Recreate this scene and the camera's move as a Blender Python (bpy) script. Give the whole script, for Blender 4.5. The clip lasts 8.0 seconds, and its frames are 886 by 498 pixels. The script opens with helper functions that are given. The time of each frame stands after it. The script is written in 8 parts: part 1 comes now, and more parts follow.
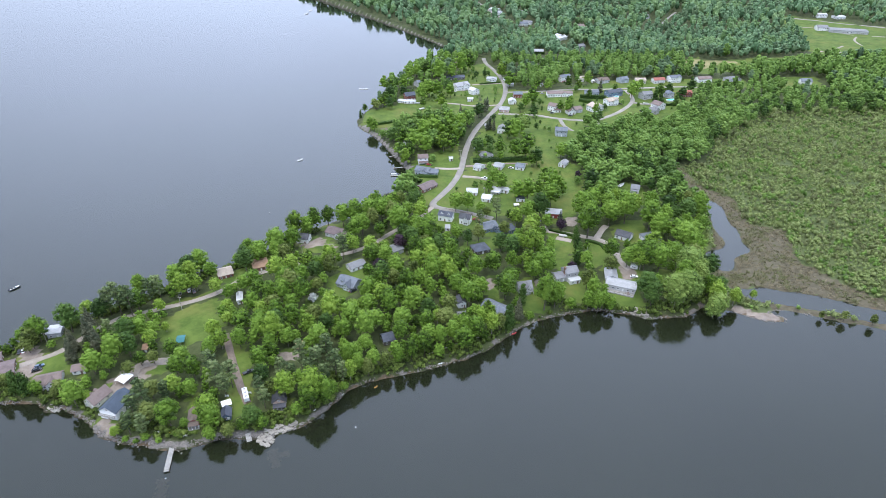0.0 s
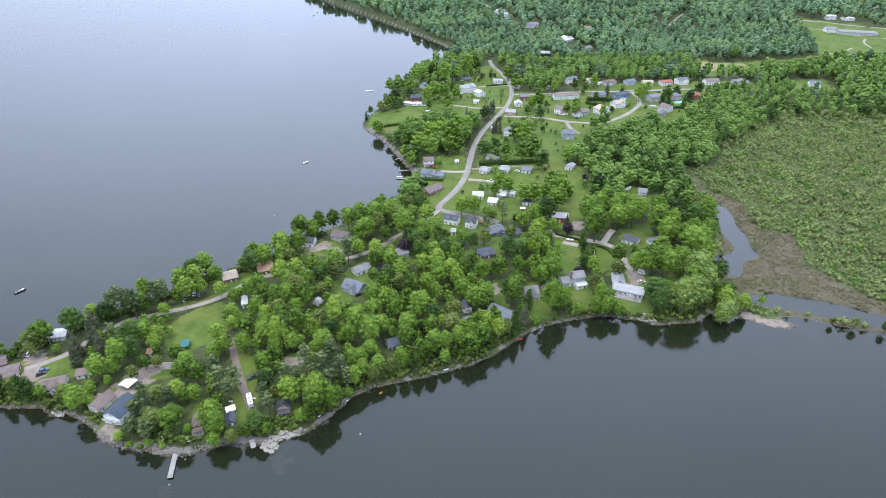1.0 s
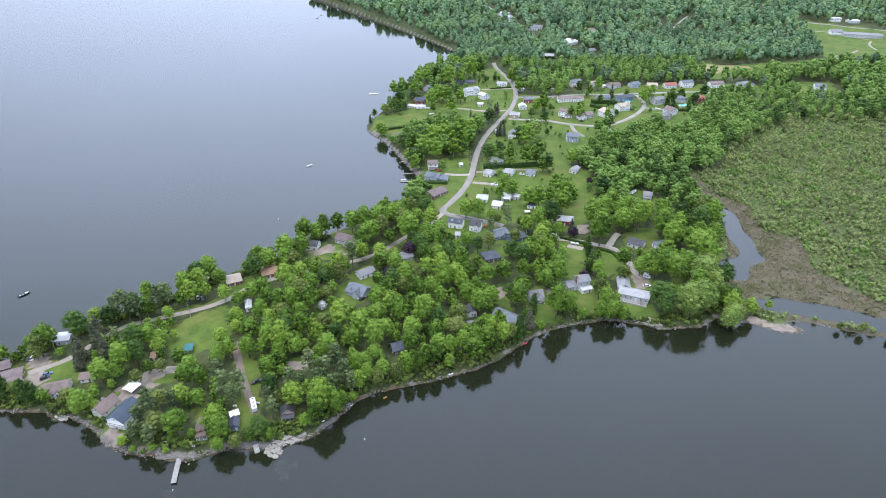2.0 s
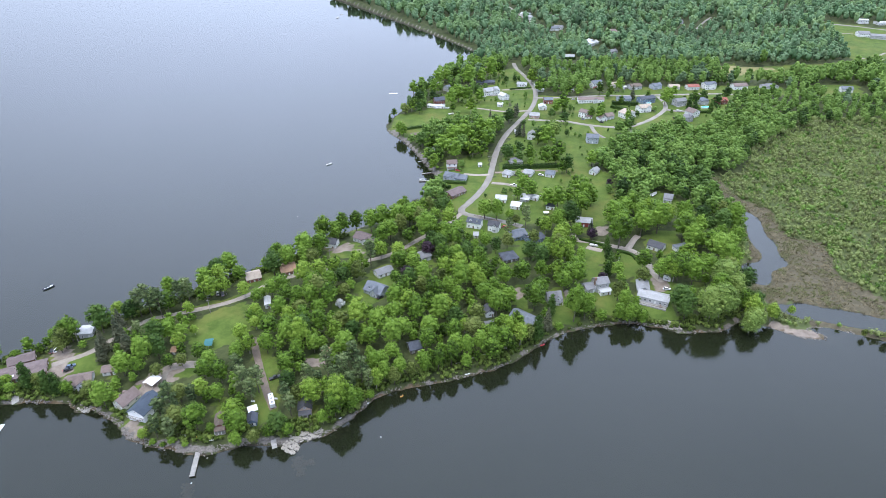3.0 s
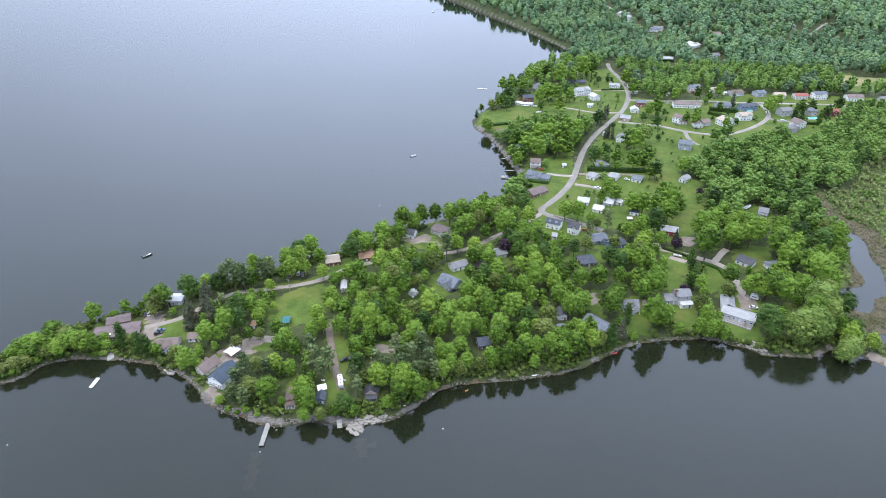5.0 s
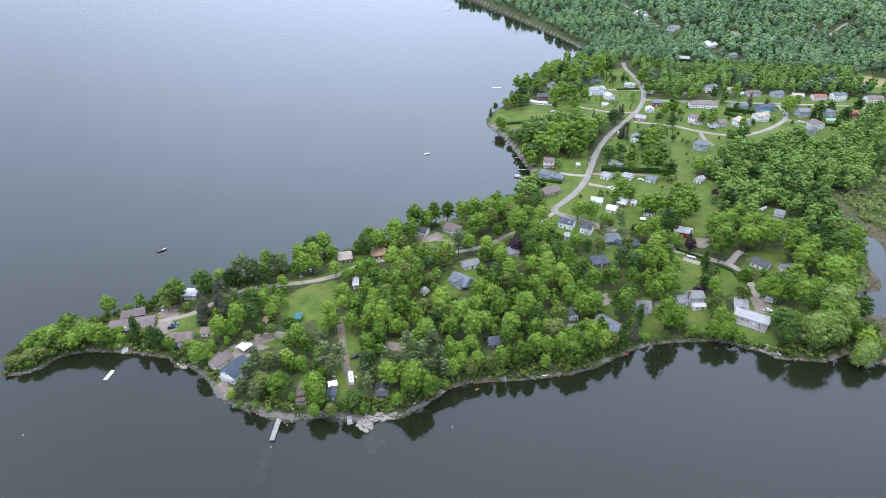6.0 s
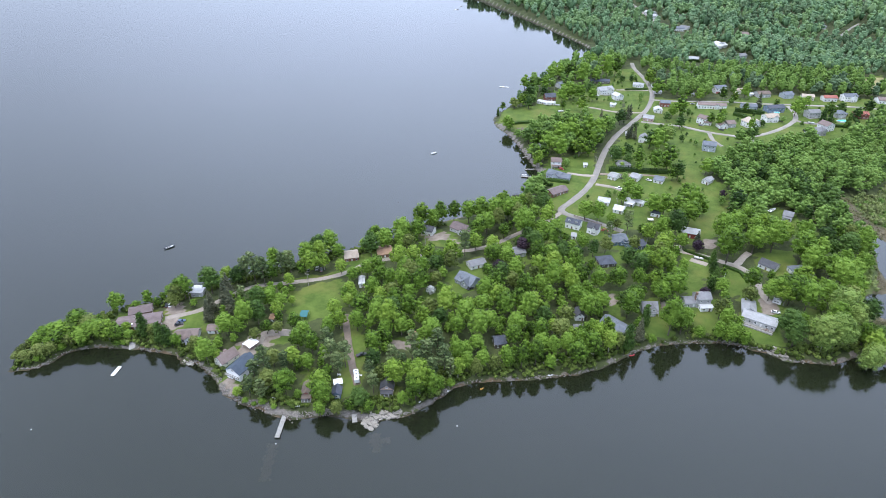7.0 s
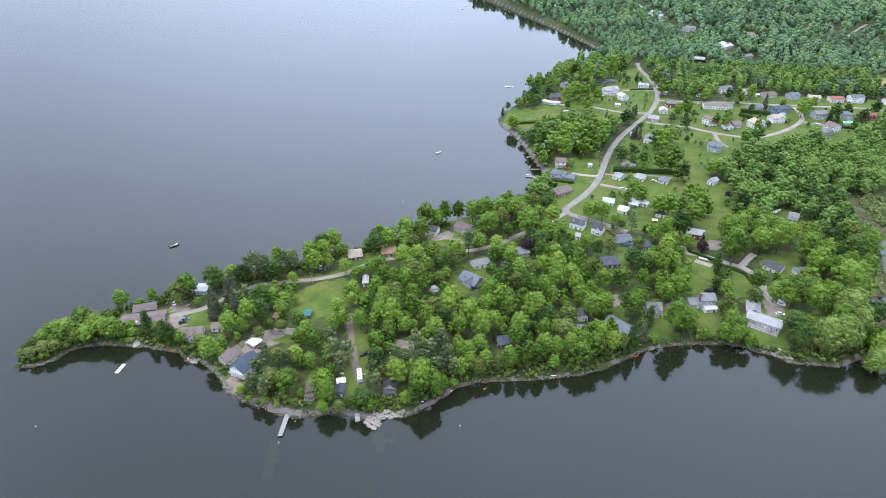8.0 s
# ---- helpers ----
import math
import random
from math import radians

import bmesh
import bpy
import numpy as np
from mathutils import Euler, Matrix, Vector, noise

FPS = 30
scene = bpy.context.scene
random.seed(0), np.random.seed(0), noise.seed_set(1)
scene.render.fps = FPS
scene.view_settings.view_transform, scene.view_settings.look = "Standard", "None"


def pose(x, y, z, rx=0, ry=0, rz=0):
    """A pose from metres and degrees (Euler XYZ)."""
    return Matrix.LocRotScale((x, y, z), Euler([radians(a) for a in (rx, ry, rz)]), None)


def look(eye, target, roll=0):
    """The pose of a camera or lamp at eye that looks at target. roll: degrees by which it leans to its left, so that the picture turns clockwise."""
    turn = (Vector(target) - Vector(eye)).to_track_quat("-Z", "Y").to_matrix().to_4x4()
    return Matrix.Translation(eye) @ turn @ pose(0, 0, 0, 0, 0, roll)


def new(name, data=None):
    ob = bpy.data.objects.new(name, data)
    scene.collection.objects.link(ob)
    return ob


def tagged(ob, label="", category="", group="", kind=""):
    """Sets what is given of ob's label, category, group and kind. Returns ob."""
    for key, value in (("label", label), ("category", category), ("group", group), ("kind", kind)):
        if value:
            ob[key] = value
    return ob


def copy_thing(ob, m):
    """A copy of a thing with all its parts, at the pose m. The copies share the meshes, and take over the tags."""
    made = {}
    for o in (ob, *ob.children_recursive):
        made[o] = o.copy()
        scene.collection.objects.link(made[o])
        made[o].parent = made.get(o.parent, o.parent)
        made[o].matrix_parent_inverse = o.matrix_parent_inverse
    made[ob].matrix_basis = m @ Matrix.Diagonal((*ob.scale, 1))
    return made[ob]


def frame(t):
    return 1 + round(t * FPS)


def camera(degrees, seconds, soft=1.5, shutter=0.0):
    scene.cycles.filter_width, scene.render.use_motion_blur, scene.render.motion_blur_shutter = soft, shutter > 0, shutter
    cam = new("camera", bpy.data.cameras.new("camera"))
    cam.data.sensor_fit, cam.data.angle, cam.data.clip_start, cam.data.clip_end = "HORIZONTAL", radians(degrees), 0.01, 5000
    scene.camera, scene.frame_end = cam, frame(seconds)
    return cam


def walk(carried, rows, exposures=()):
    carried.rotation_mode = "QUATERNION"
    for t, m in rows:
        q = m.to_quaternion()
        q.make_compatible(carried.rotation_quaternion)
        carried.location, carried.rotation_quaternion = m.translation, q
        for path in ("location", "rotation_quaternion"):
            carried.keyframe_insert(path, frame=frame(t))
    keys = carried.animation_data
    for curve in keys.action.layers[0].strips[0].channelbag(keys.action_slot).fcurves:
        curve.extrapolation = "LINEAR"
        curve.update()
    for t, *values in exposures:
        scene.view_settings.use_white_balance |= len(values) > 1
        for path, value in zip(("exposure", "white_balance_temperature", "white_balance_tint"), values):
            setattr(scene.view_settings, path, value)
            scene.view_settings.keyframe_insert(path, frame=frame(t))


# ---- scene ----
# ------------------------------------------------------------ camera
cam = camera(71.39, 8.0, soft=0.5)
PATH = [
    (0.0, (0.000, 0.000, 205.000), (0.000, 257.802, 51.578), 0.158),
    (0.5, (-0.229, 1.809, 205.218), (-1.751, 259.579, 51.752), 0.123),
    (1.0, (-0.336, 3.028, 205.546), (-2.868, 261.017, 52.460), 0.065),
    (1.5, (-0.771, 4.015, 205.411), (-4.293, 262.320, 52.878), -0.004),
    (1.7, (-0.929, 4.494, 205.541), (-4.672, 262.910, 53.202), -0.023),
    (2.8, (-1.986, 4.719, 205.404), (-10.908, 263.214, 53.414), -0.111),
    (3.0, (-2.177, 4.510, 205.295), (-14.243, 262.830, 53.225), -0.135),
    (3.5, (-2.243, 4.318, 205.225), (-24.728, 261.698, 52.747), -0.141),
    (4.0, (-2.094, 4.240, 204.935), (-34.276, 260.441, 52.209), -0.103),
    (4.5, (-2.081, 4.258, 204.715), (-43.951, 258.879, 51.697), -0.064),
    (4.7, (-1.860, 4.438, 204.552), (-47.241, 258.363, 51.378), -0.044),
    (5.8, (-1.163, 4.563, 204.746), (-55.362, 256.248, 50.744), -0.002),
    (6.0, (-1.213, 4.489, 204.752), (-56.280, 255.899, 50.606), 0.001),
    (6.5, (-1.102, 4.461, 204.676), (-57.963, 255.393, 50.403), 0.034),
    (7.0, (-0.899, 4.479, 204.523), (-59.159, 255.046, 50.178), 0.058),
    (7.5, (-0.755, 4.516, 204.412), (-60.136, 254.776, 49.996), 0.071),
    (8.0, (-0.655, 4.616, 204.493), (-60.914, 254.613, 49.993), 0.121)]
walk(cam, [(t, look(eye, target, roll)) for t, eye, target, roll in PATH])

# ------------------------------------------------------------ sky and sun
world = bpy.data.worlds.new("overcast")
scene.world = world
world.use_nodes = True
wn, wl = world.node_tree.nodes, world.node_tree.links
sky = wn.new("ShaderNodeTexSky")
sky.sky_type, sky.sun_disc = "NISHITA", False
sky.sun_elevation, sky.sun_rotation = radians(58), radians(238)
coord, axis = wn.new("ShaderNodeTexCoord"), wn.new("ShaderNodeSeparateXYZ")
wl.new(coord.outputs["Generated"], axis.inputs[0])
rise = wn.new("ShaderNodeMapRange")           # an overcast sky is brighter overhead
rise.interpolation_type = "SMOOTHSTEP"
rise.inputs["From Min"].default_value, rise.inputs["From Max"].default_value = 0.0, 0.62
rise.inputs["To Min"].default_value, rise.inputs["To Max"].default_value = 15.0, 26.3
wl.new(axis.outputs["Z"], rise.inputs["Value"])
cloud = wn.new("ShaderNodeTexNoise")
cloud.inputs["Scale"].default_value, cloud.inputs["Detail"].default_value = 1.6, 5
wl.new(coord.outputs["Generated"], cloud.inputs["Vector"])
patch = wn.new("ShaderNodeMapRange")
patch.inputs["From Min"].default_value, patch.inputs["From Max"].default_value = 0.3, 0.7
patch.inputs["To Min"].default_value, patch.inputs["To Max"].default_value = 0.94, 1.06
wl.new(cloud.outputs["Fac"], patch.inputs["Value"])
lit = wn.new("ShaderNodeMath")
lit.operation = "MULTIPLY"
wl.new(rise.outputs[0], lit.inputs[0]), wl.new(patch.outputs[0], lit.inputs[1])
toward = wn.new("ShaderNodeVectorMath")          # thinner cloud low in the north
toward.operation = "DOT_PRODUCT"
toward.inputs[1].default_value = (0.0, 0.97, 0.24)
wl.new(coord.outputs["Generated"], toward.inputs[0])
north = wn.new("ShaderNodeMapRange")
north.interpolation_type = "SMOOTHSTEP"
north.inputs["From Min"].default_value, north.inputs["From Max"].default_value = 0.62, 1.0
north.inputs["To Min"].default_value, north.inputs["To Max"].default_value = 0.84, 1.32
wl.new(toward.outputs["Value"], north.inputs["Value"])
low_sky = wn.new("ShaderNodeMath")
low_sky.operation = "MULTIPLY"
wl.new(lit.outputs[0], low_sky.inputs[0]), wl.new(north.outputs[0], low_sky.inputs[1])
veil = wn.new("ShaderNodeVectorMath")
veil.operation = "SCALE"
veil.inputs[0].default_value = (0.81, 0.955, 1.31)
wl.new(low_sky.outputs[0], veil.inputs["Scale"])
top = wn.new("ShaderNodeMapRange")               # the cloud is thinnest overhead
top.interpolation_type = "SMOOTHSTEP"
top.inputs["From Min"].default_value, top.inputs["From Max"].default_value = 0.80, 1.0
top.inputs["To Min"].default_value, top.inputs["To Max"].default_value = 0.0, 36.0
wl.new(axis.outputs["Z"], top.inputs["Value"])
overhead = wn.new("ShaderNodeVectorMath")
overhead.operation = "SCALE"
overhead.inputs[0].default_value = (1.0, 1.0, 0.97)
wl.new(top.outputs[0], overhead.inputs["Scale"])
grey = wn.new("ShaderNodeVectorMath")
grey.operation = "ADD"
wl.new(veil.outputs[0], grey.inputs[0]), wl.new(overhead.outputs[0], grey.inputs[1])
both = wn.new("ShaderNodeMix")
both.data_type = "RGBA"
both.inputs["Factor"].default_value = 0.85
wl.new(sky.outputs[0], both.inputs[6]), wl.new(grey.outputs[0], both.inputs[7])
wn["Background"].inputs["Strength"].default_value = 0.12
wl.new(both.outputs[2], wn["Background"].inputs["Color"])

sun = new("sun", bpy.data.lights.new("sun", "SUN"))
sun.data.energy, sun.data.angle, sun.data.color = 1.5, radians(20), (1, 0.96, 0.9)
sun.matrix_world = look((-420, -260, 900), (0, 0, 0))
scene.view_settings.exposure = -0.3

# ------------------------------------------------------------ materials


def node(nt, kind, **values):
    n = nt.nodes.new(kind)
    for key, v in values.items():
        n.inputs[key.replace("_", " ")].default_value = v
    return n


def surface(name, dark, light, size=1.0, rough=0.8, bump=0.3, metal=0.0, stain=None, stain_size=8.0, lines=0.0, ior=1.5):
    """A weathered surface: fine grain from dark to light, larger stains, relief, and courses of that spacing."""
    m = bpy.data.materials.new(name)
    m.use_nodes = True
    nt, link = m.node_tree, m.node_tree.links.new
    b = nt.nodes["Principled BSDF"]
    b.inputs["Roughness"].default_value, b.inputs["Metallic"].default_value, b.inputs["IOR"].default_value = rough, metal, ior
    place = nt.nodes.new("ShaderNodeNewGeometry")
    grain = node(nt, "ShaderNodeTexNoise", Scale=3.0 / size, Detail=6.0, Roughness=0.65)
    link(place.outputs["Position"], grain.inputs["Vector"])
    ramp = nt.nodes.new("ShaderNodeValToRGB")
    ramp.color_ramp.elements[0].position, ramp.color_ramp.elements[1].position = 0.32, 0.68
    ramp.color_ramp.elements[0].color, ramp.color_ramp.elements[1].color = (*dark, 1), (*light, 1)
    link(grain.outputs["Fac"], ramp.inputs["Fac"])
    col = ramp.outputs["Color"]
    big = node(nt, "ShaderNodeTexNoise", Scale=1.0 / stain_size, Detail=4.0, Roughness=0.6)
    link(place.outputs["Position"], big.inputs["Vector"])
    span = node(nt, "ShaderNodeMapRange", From_Min=0.42, From_Max=0.68, To_Min=0.0, To_Max=0.75)
    link(big.outputs["Fac"], span.inputs["Value"])
    mix = nt.nodes.new("ShaderNodeMix")
    mix.data_type = "RGBA"
    link(span.outputs[0], mix.inputs["Factor"]), link(col, mix.inputs[6])
    mix.inputs[7].default_value = (*(stain or [c * 0.78 for c in dark]), 1)
    col = mix.outputs[2]
    info = nt.nodes.new("ShaderNodeObjectInfo")
    vary = node(nt, "ShaderNodeMapRange", To_Min=0.9, To_Max=1.1)
    link(info.outputs["Random"], vary.inputs["Value"])
    tone = nt.nodes.new("ShaderNodeVectorMath")
    tone.operation = "SCALE"
    link(col, tone.inputs[0]), link(vary.outputs[0], tone.inputs["Scale"])
    link(tone.outputs[0], b.inputs["Base Color"])
    relief = nt.nodes.new("ShaderNodeBump")
    relief.inputs["Strength"].default_value, relief.inputs["Distance"].default_value = bump, 0.05 * size
    h = grain.outputs["Fac"]
    if lines:
        wave = node(nt, "ShaderNodeTexWave", Scale=1.0 / lines / 3.2, Distortion=0.3, Detail=1.0)
        wave.bands_direction = "Z"
        link(place.outputs["Position"], wave.inputs["Vector"])
        add = nt.nodes.new("ShaderNodeMath")
        add.operation = "ADD"
        link(h, add.inputs[0]), link(wave.outputs["Fac"], add.inputs[1])
        h = add.outputs[0]
    link(h, relief.inputs["Height"]), link(relief.outputs[0], b.inputs["Normal"])
    return m


def leafage(name, dark, mid, light, through_light=0.16):
    """Leaves: a tone for each tree, another for each clump, and some light let through."""
    m = bpy.data.materials.new(name)
    m.use_nodes = True
    nt, link = m.node_tree, m.node_tree.links.new
    b = nt.nodes["Principled BSDF"]
    b.inputs["Roughness"].default_value, b.inputs["IOR"].default_value, b.inputs["Specular IOR Level"].default_value = 0.6, 1.35, 0.3
    info, geo = nt.nodes.new("ShaderNodeObjectInfo"), nt.nodes.new("ShaderNodeNewGeometry")
    own = nt.nodes.new("ShaderNodeAttribute")
    own.attribute_name = "tone"
    tree = nt.nodes.new("ShaderNodeMath")
    tree.operation = "ADD"
    link(info.outputs["Random"], tree.inputs[0]), link(own.outputs["Fac"], tree.inputs[1])
    turn = nt.nodes.new("ShaderNodeMath")
    turn.operation = "FRACT"
    link(tree.outputs[0], turn.inputs[0])
    spot = node(nt, "ShaderNodeTexNoise", Scale=0.16, Detail=3.0)
    link(geo.outputs["Position"], spot.inputs["Vector"])
    clump = nt.nodes.new("ShaderNodeMath")
    clump.operation = "MULTIPLY_ADD"
    clump.inputs[1].default_value = 0.42
    link(geo.outputs["Random Per Island"], clump.inputs[0])
    bough = nt.nodes.new("ShaderNodeAttribute")
    bough.attribute_name = "clump"
    limb = nt.nodes.new("ShaderNodeMath")
    limb.operation = "MULTIPLY"
    limb.inputs[1].default_value = 0.36
    link(bough.outputs["Fac"], limb.inputs[0])
    half = nt.nodes.new("ShaderNodeMath")
    half.operation = "MULTIPLY_ADD"
    half.inputs[1].default_value, half.inputs[2].default_value = 0.62, -0.31
    link(turn.outputs[0], half.inputs[0])
    more = nt.nodes.new("ShaderNodeMath")
    more.operation = "MULTIPLY_ADD"
    more.inputs[1].default_value = 0.4
    link(spot.outputs["Fac"], more.inputs[0]), link(half.outputs[0], more.inputs[2])
    twig = node(nt, "ShaderNodeTexNoise", Scale=1.15, Detail=3.0, Roughness=0.7)
    link(geo.outputs["Position"], twig.inputs["Vector"])
    grain = node(nt, "ShaderNodeMapRange", From_Min=0.25, From_Max=0.75, To_Min=-0.28, To_Max=0.28)
    link(twig.outputs["Fac"], grain.inputs["Value"])
    speck = nt.nodes.new("ShaderNodeMath")
    speck.operation = "ADD"
    link(more.outputs[0], speck.inputs[0]), link(grain.outputs[0], speck.inputs[1])
    whole = nt.nodes.new("ShaderNodeMath")
    whole.operation = "ADD"
    link(speck.outputs[0], whole.inputs[0]), link(limb.outputs[0], whole.inputs[1])
    link(whole.outputs[0], clump.inputs[2])
    ramp = nt.nodes.new("ShaderNodeValToRGB")
    ramp.color_ramp.elements[0].position, ramp.color_ramp.elements[1].position = 0.15, 0.95
    ramp.color_ramp.elements[0].color, ramp.color_ramp.elements[1].color = (*dark, 1), (*light, 1)
    ramp.color_ramp.elements.new(0.5).color = (*mid, 1)
    link(clump.outputs[0], ramp.inputs["Fac"]), link(ramp.outputs[0], b.inputs["Base Color"])
    glow = nt.nodes.new("ShaderNodeBsdfTranslucent")
    link(ramp.outputs[0], glow.inputs["Color"])
    mix = nt.nodes.new("ShaderNodeMixShader")
    mix.inputs[0].default_value = through_light
    link(b.outputs[0], mix.inputs[1]), link(glow.outputs[0], mix.inputs[2])
    link(mix.outputs[0], nt.nodes["Material Output"].inputs["Surface"])
    return m


def lake_material():
    m = bpy.data.materials.new("lake_water")
    m.use_nodes = True
    nt, link = m.node_tree, m.node_tree.links.new
    b = nt.nodes["Principled BSDF"]
    b.inputs["IOR"].default_value = 1.52
    b.inputs["Alpha"].default_value = 0.93
    geo = nt.nodes.new("ShaderNodeNewGeometry")
    murk = node(nt, "ShaderNodeTexNoise", Scale=0.02, Detail=4.0)
    link(geo.outputs["Position"], murk.inputs["Vector"])
    ramp = nt.nodes.new("ShaderNodeValToRGB")
    ramp.color_ramp.elements[0].color, ramp.color_ramp.elements[1].color = (0.0088, 0.0118, 0.0062, 1), (0.0130, 0.0160, 0.0080, 1)
    link(murk.outputs["Fac"], ramp.inputs["Fac"]), link(ramp.outputs[0], b.inputs["Base Color"])
    wind = node(nt, "ShaderNodeTexNoise", Scale=0.012, Detail=3.0)
    link(geo.outputs["Position"], wind.inputs["Vector"])
    calm = node(nt, "ShaderNodeMapRange", From_Min=0.35, From_Max=0.65, To_Min=0.03, To_Max=0.10)
    link(wind.outputs["Fac"], calm.inputs["Value"]), link(calm.outputs[0], b.inputs["Roughness"])
    ripple = node(nt, "ShaderNodeTexNoise", Scale=0.4, Detail=2.0, Roughness=0.5)
    link(geo.outputs["Position"], ripple.inputs["Vector"])
    bump = nt.nodes.new("ShaderNodeBump")
    bump.inputs["Strength"].default_value, bump.inputs["Distance"].default_value = 0.0015, 0.05
    link(ripple.outputs["Fac"], bump.inputs["Height"]), link(bump.outputs[0], b.inputs["Normal"])
    return m


def ground_material():
    """Forest floor, with mown grass, bare earth, marsh and shore stone where the ground's own fields say so."""
    m = bpy.data.materials.new("ground_cover")
    m.use_nodes = True
    nt, link = m.node_tree, m.node_tree.links.new
    b = nt.nodes["Principled BSDF"]
    b.inputs["Roughness"].default_value, b.inputs["IOR"].default_value = 0.92, 1.3
    geo = nt.nodes.new("ShaderNodeNewGeometry")

    def tone(dark, light, size, low=0.35, high=0.65):
        n = node(nt, "ShaderNodeTexNoise", Scale=1.0 / size, Detail=7.0, Roughness=0.7)
        link(geo.outputs["Position"], n.inputs["Vector"])
        r = nt.nodes.new("ShaderNodeValToRGB")
        r.color_ramp.elements[0].position, r.color_ramp.elements[1].position = low, high
        r.color_ramp.elements[0].color, r.color_ramp.elements[1].color = (*dark, 1), (*light, 1)
        link(n.outputs["Fac"], r.inputs["Fac"])
        return r.outputs[0]

    def over(under, upper, field, edge=0.5):
        a = nt.nodes.new("ShaderNodeAttribute")
        a.attribute_name = field
        n = node(nt, "ShaderNodeTexNoise", Scale=0.45, Detail=4.0)
        link(geo.outputs["Position"], n.inputs["Vector"])
        s = nt.nodes.new("ShaderNodeMath")
        s.operation = "ADD"
        link(a.outputs["Fac"], s.inputs[0]), link(n.outputs["Fac"], s.inputs[1])
        k = node(nt, "ShaderNodeMapRange", From_Min=0.86, From_Max=1.14)
        link(s.outputs[0], k.inputs["Value"])
        x = nt.nodes.new("ShaderNodeMix")
        x.data_type = "RGBA"
        link(k.outputs[0], x.inputs["Factor"]), link(under, x.inputs[6]), link(upper, x.inputs[7])
        return x.outputs[2]

    col = tone((0.028, 0.036, 0.014), (0.07, 0.085, 0.03), 6.0)
    grass = tone((0.050, 0.085, 0.014), (0.100, 0.142, 0.027), 9.0)
    dry = tone((0.0, 0.0, 0.0), (1.0, 1.0, 1.0), 33.0, 0.5, 0.75)
    x = nt.nodes.new("ShaderNodeMix")
    x.data_type = "RGBA"
    x.inputs[7].default_value = (0.142, 0.142, 0.038, 1)
    link(dry, x.inputs["Factor"]), link(grass, x.inputs[6])
    col = over(col, x.outputs[2], "lawn")
    col = over(col, tone((0.054, 0.075, 0.026), (0.104, 0.126, 0.048), 5.0), "marsh")
    col = over(col, tone((0.150, 0.148, 0.060), (0.255, 0.225, 0.110), 9.0), "straw")
    col = over(col, tone((0.16, 0.130, 0.106), (0.275, 0.230, 0.192), 5.0), "bare")
    col = over(col, tone((0.052, 0.047, 0.027), (0.132, 0.112, 0.075), 3.0, 0.3, 0.7), "mud")
    col = over(col, tone((0.085, 0.077, 0.069), (0.215, 0.195, 0.175), 1.6), "stone")
    col = over(col, tone((0.030, 0.026, 0.018), (0.055, 0.048, 0.034), 7.0), "bed")
    col = over(col, tone((0.070, 0.050, 0.030), (0.135, 0.100, 0.064), 4.0), "shoal")
    link(col, b.inputs["Base Color"])
    fine = node(nt, "ShaderNodeTexNoise", Scale=1.6, Detail=6.0, Roughness=0.75)
    link(geo.outputs["Position"], fine.inputs["Vector"])
    bump = nt.nodes.new("ShaderNodeBump")
    bump.inputs["Strength"].default_value, bump.inputs["Distance"].default_value = 0.6, 0.25
    link(fine.outputs["Fac"], bump.inputs["Height"]), link(bump.outputs[0], b.inputs["Normal"])
    return m


M = {}
for key, dark, light in (
        ("ROOF_PLUM", (0.115, 0.086, 0.084), (0.17, 0.132, 0.128)), ("ROOF_MAUVE", (0.145, 0.108, 0.096), (0.205, 0.158, 0.142)),
        ("ROOF_GREY", (0.15, 0.15, 0.155), (0.225, 0.225, 0.23)), ("ROOF_BLUEGREY", (0.11, 0.124, 0.145), (0.165, 0.18, 0.203)),
        ("ROOF_SLATE", (0.055, 0.062, 0.08), (0.095, 0.105, 0.13)), ("ROOF_CHARCOAL", (0.045, 0.046, 0.052), (0.085, 0.086, 0.095)),
        ("ROOF_BROWN", (0.12, 0.09, 0.075), (0.18, 0.14, 0.115)), ("ROOF_TAN", (0.33, 0.27, 0.215), (0.44, 0.37, 0.30)),
        ("ROOF_ORANGE", (0.36, 0.215, 0.135), (0.45, 0.285, 0.185)), ("ROOF_RED", (0.27, 0.09, 0.07), (0.36, 0.14, 0.11))):
    M[key] = surface(key.lower(), dark, light, size=0.8, rough=0.9, bump=0.4, stain_size=3.0, lines=0.15)
for key, dark, light in (
        ("CLAP_WHITE", (0.76, 0.76, 0.75), (0.85, 0.85, 0.84)), ("CLAP_GREY", (0.42, 0.42, 0.43), (0.55, 0.55, 0.55)),
        ("CLAP_CREAM", (0.56, 0.53, 0.45), (0.68, 0.65, 0.56)), ("CLAP_BLUE", (0.13, 0.19, 0.28), (0.20, 0.27, 0.37)),
        ("CLAP_BLUEGREY", (0.33, 0.37, 0.42), (0.43, 0.47, 0.52)), ("CLAP_DARK", (0.09, 0.075, 0.065), (0.14, 0.12, 0.10)),
        ("CLAP_PINK", (0.55, 0.36, 0.32), (0.64, 0.45, 0.40)), ("PAINT_RED", (0.27, 0.045, 0.045), (0.36, 0.075, 0.07))):
    M[key] = surface(key.lower(), dark, light, size=0.5, rough=0.7, bump=0.25, stain_size=4.0, lines=0.16)
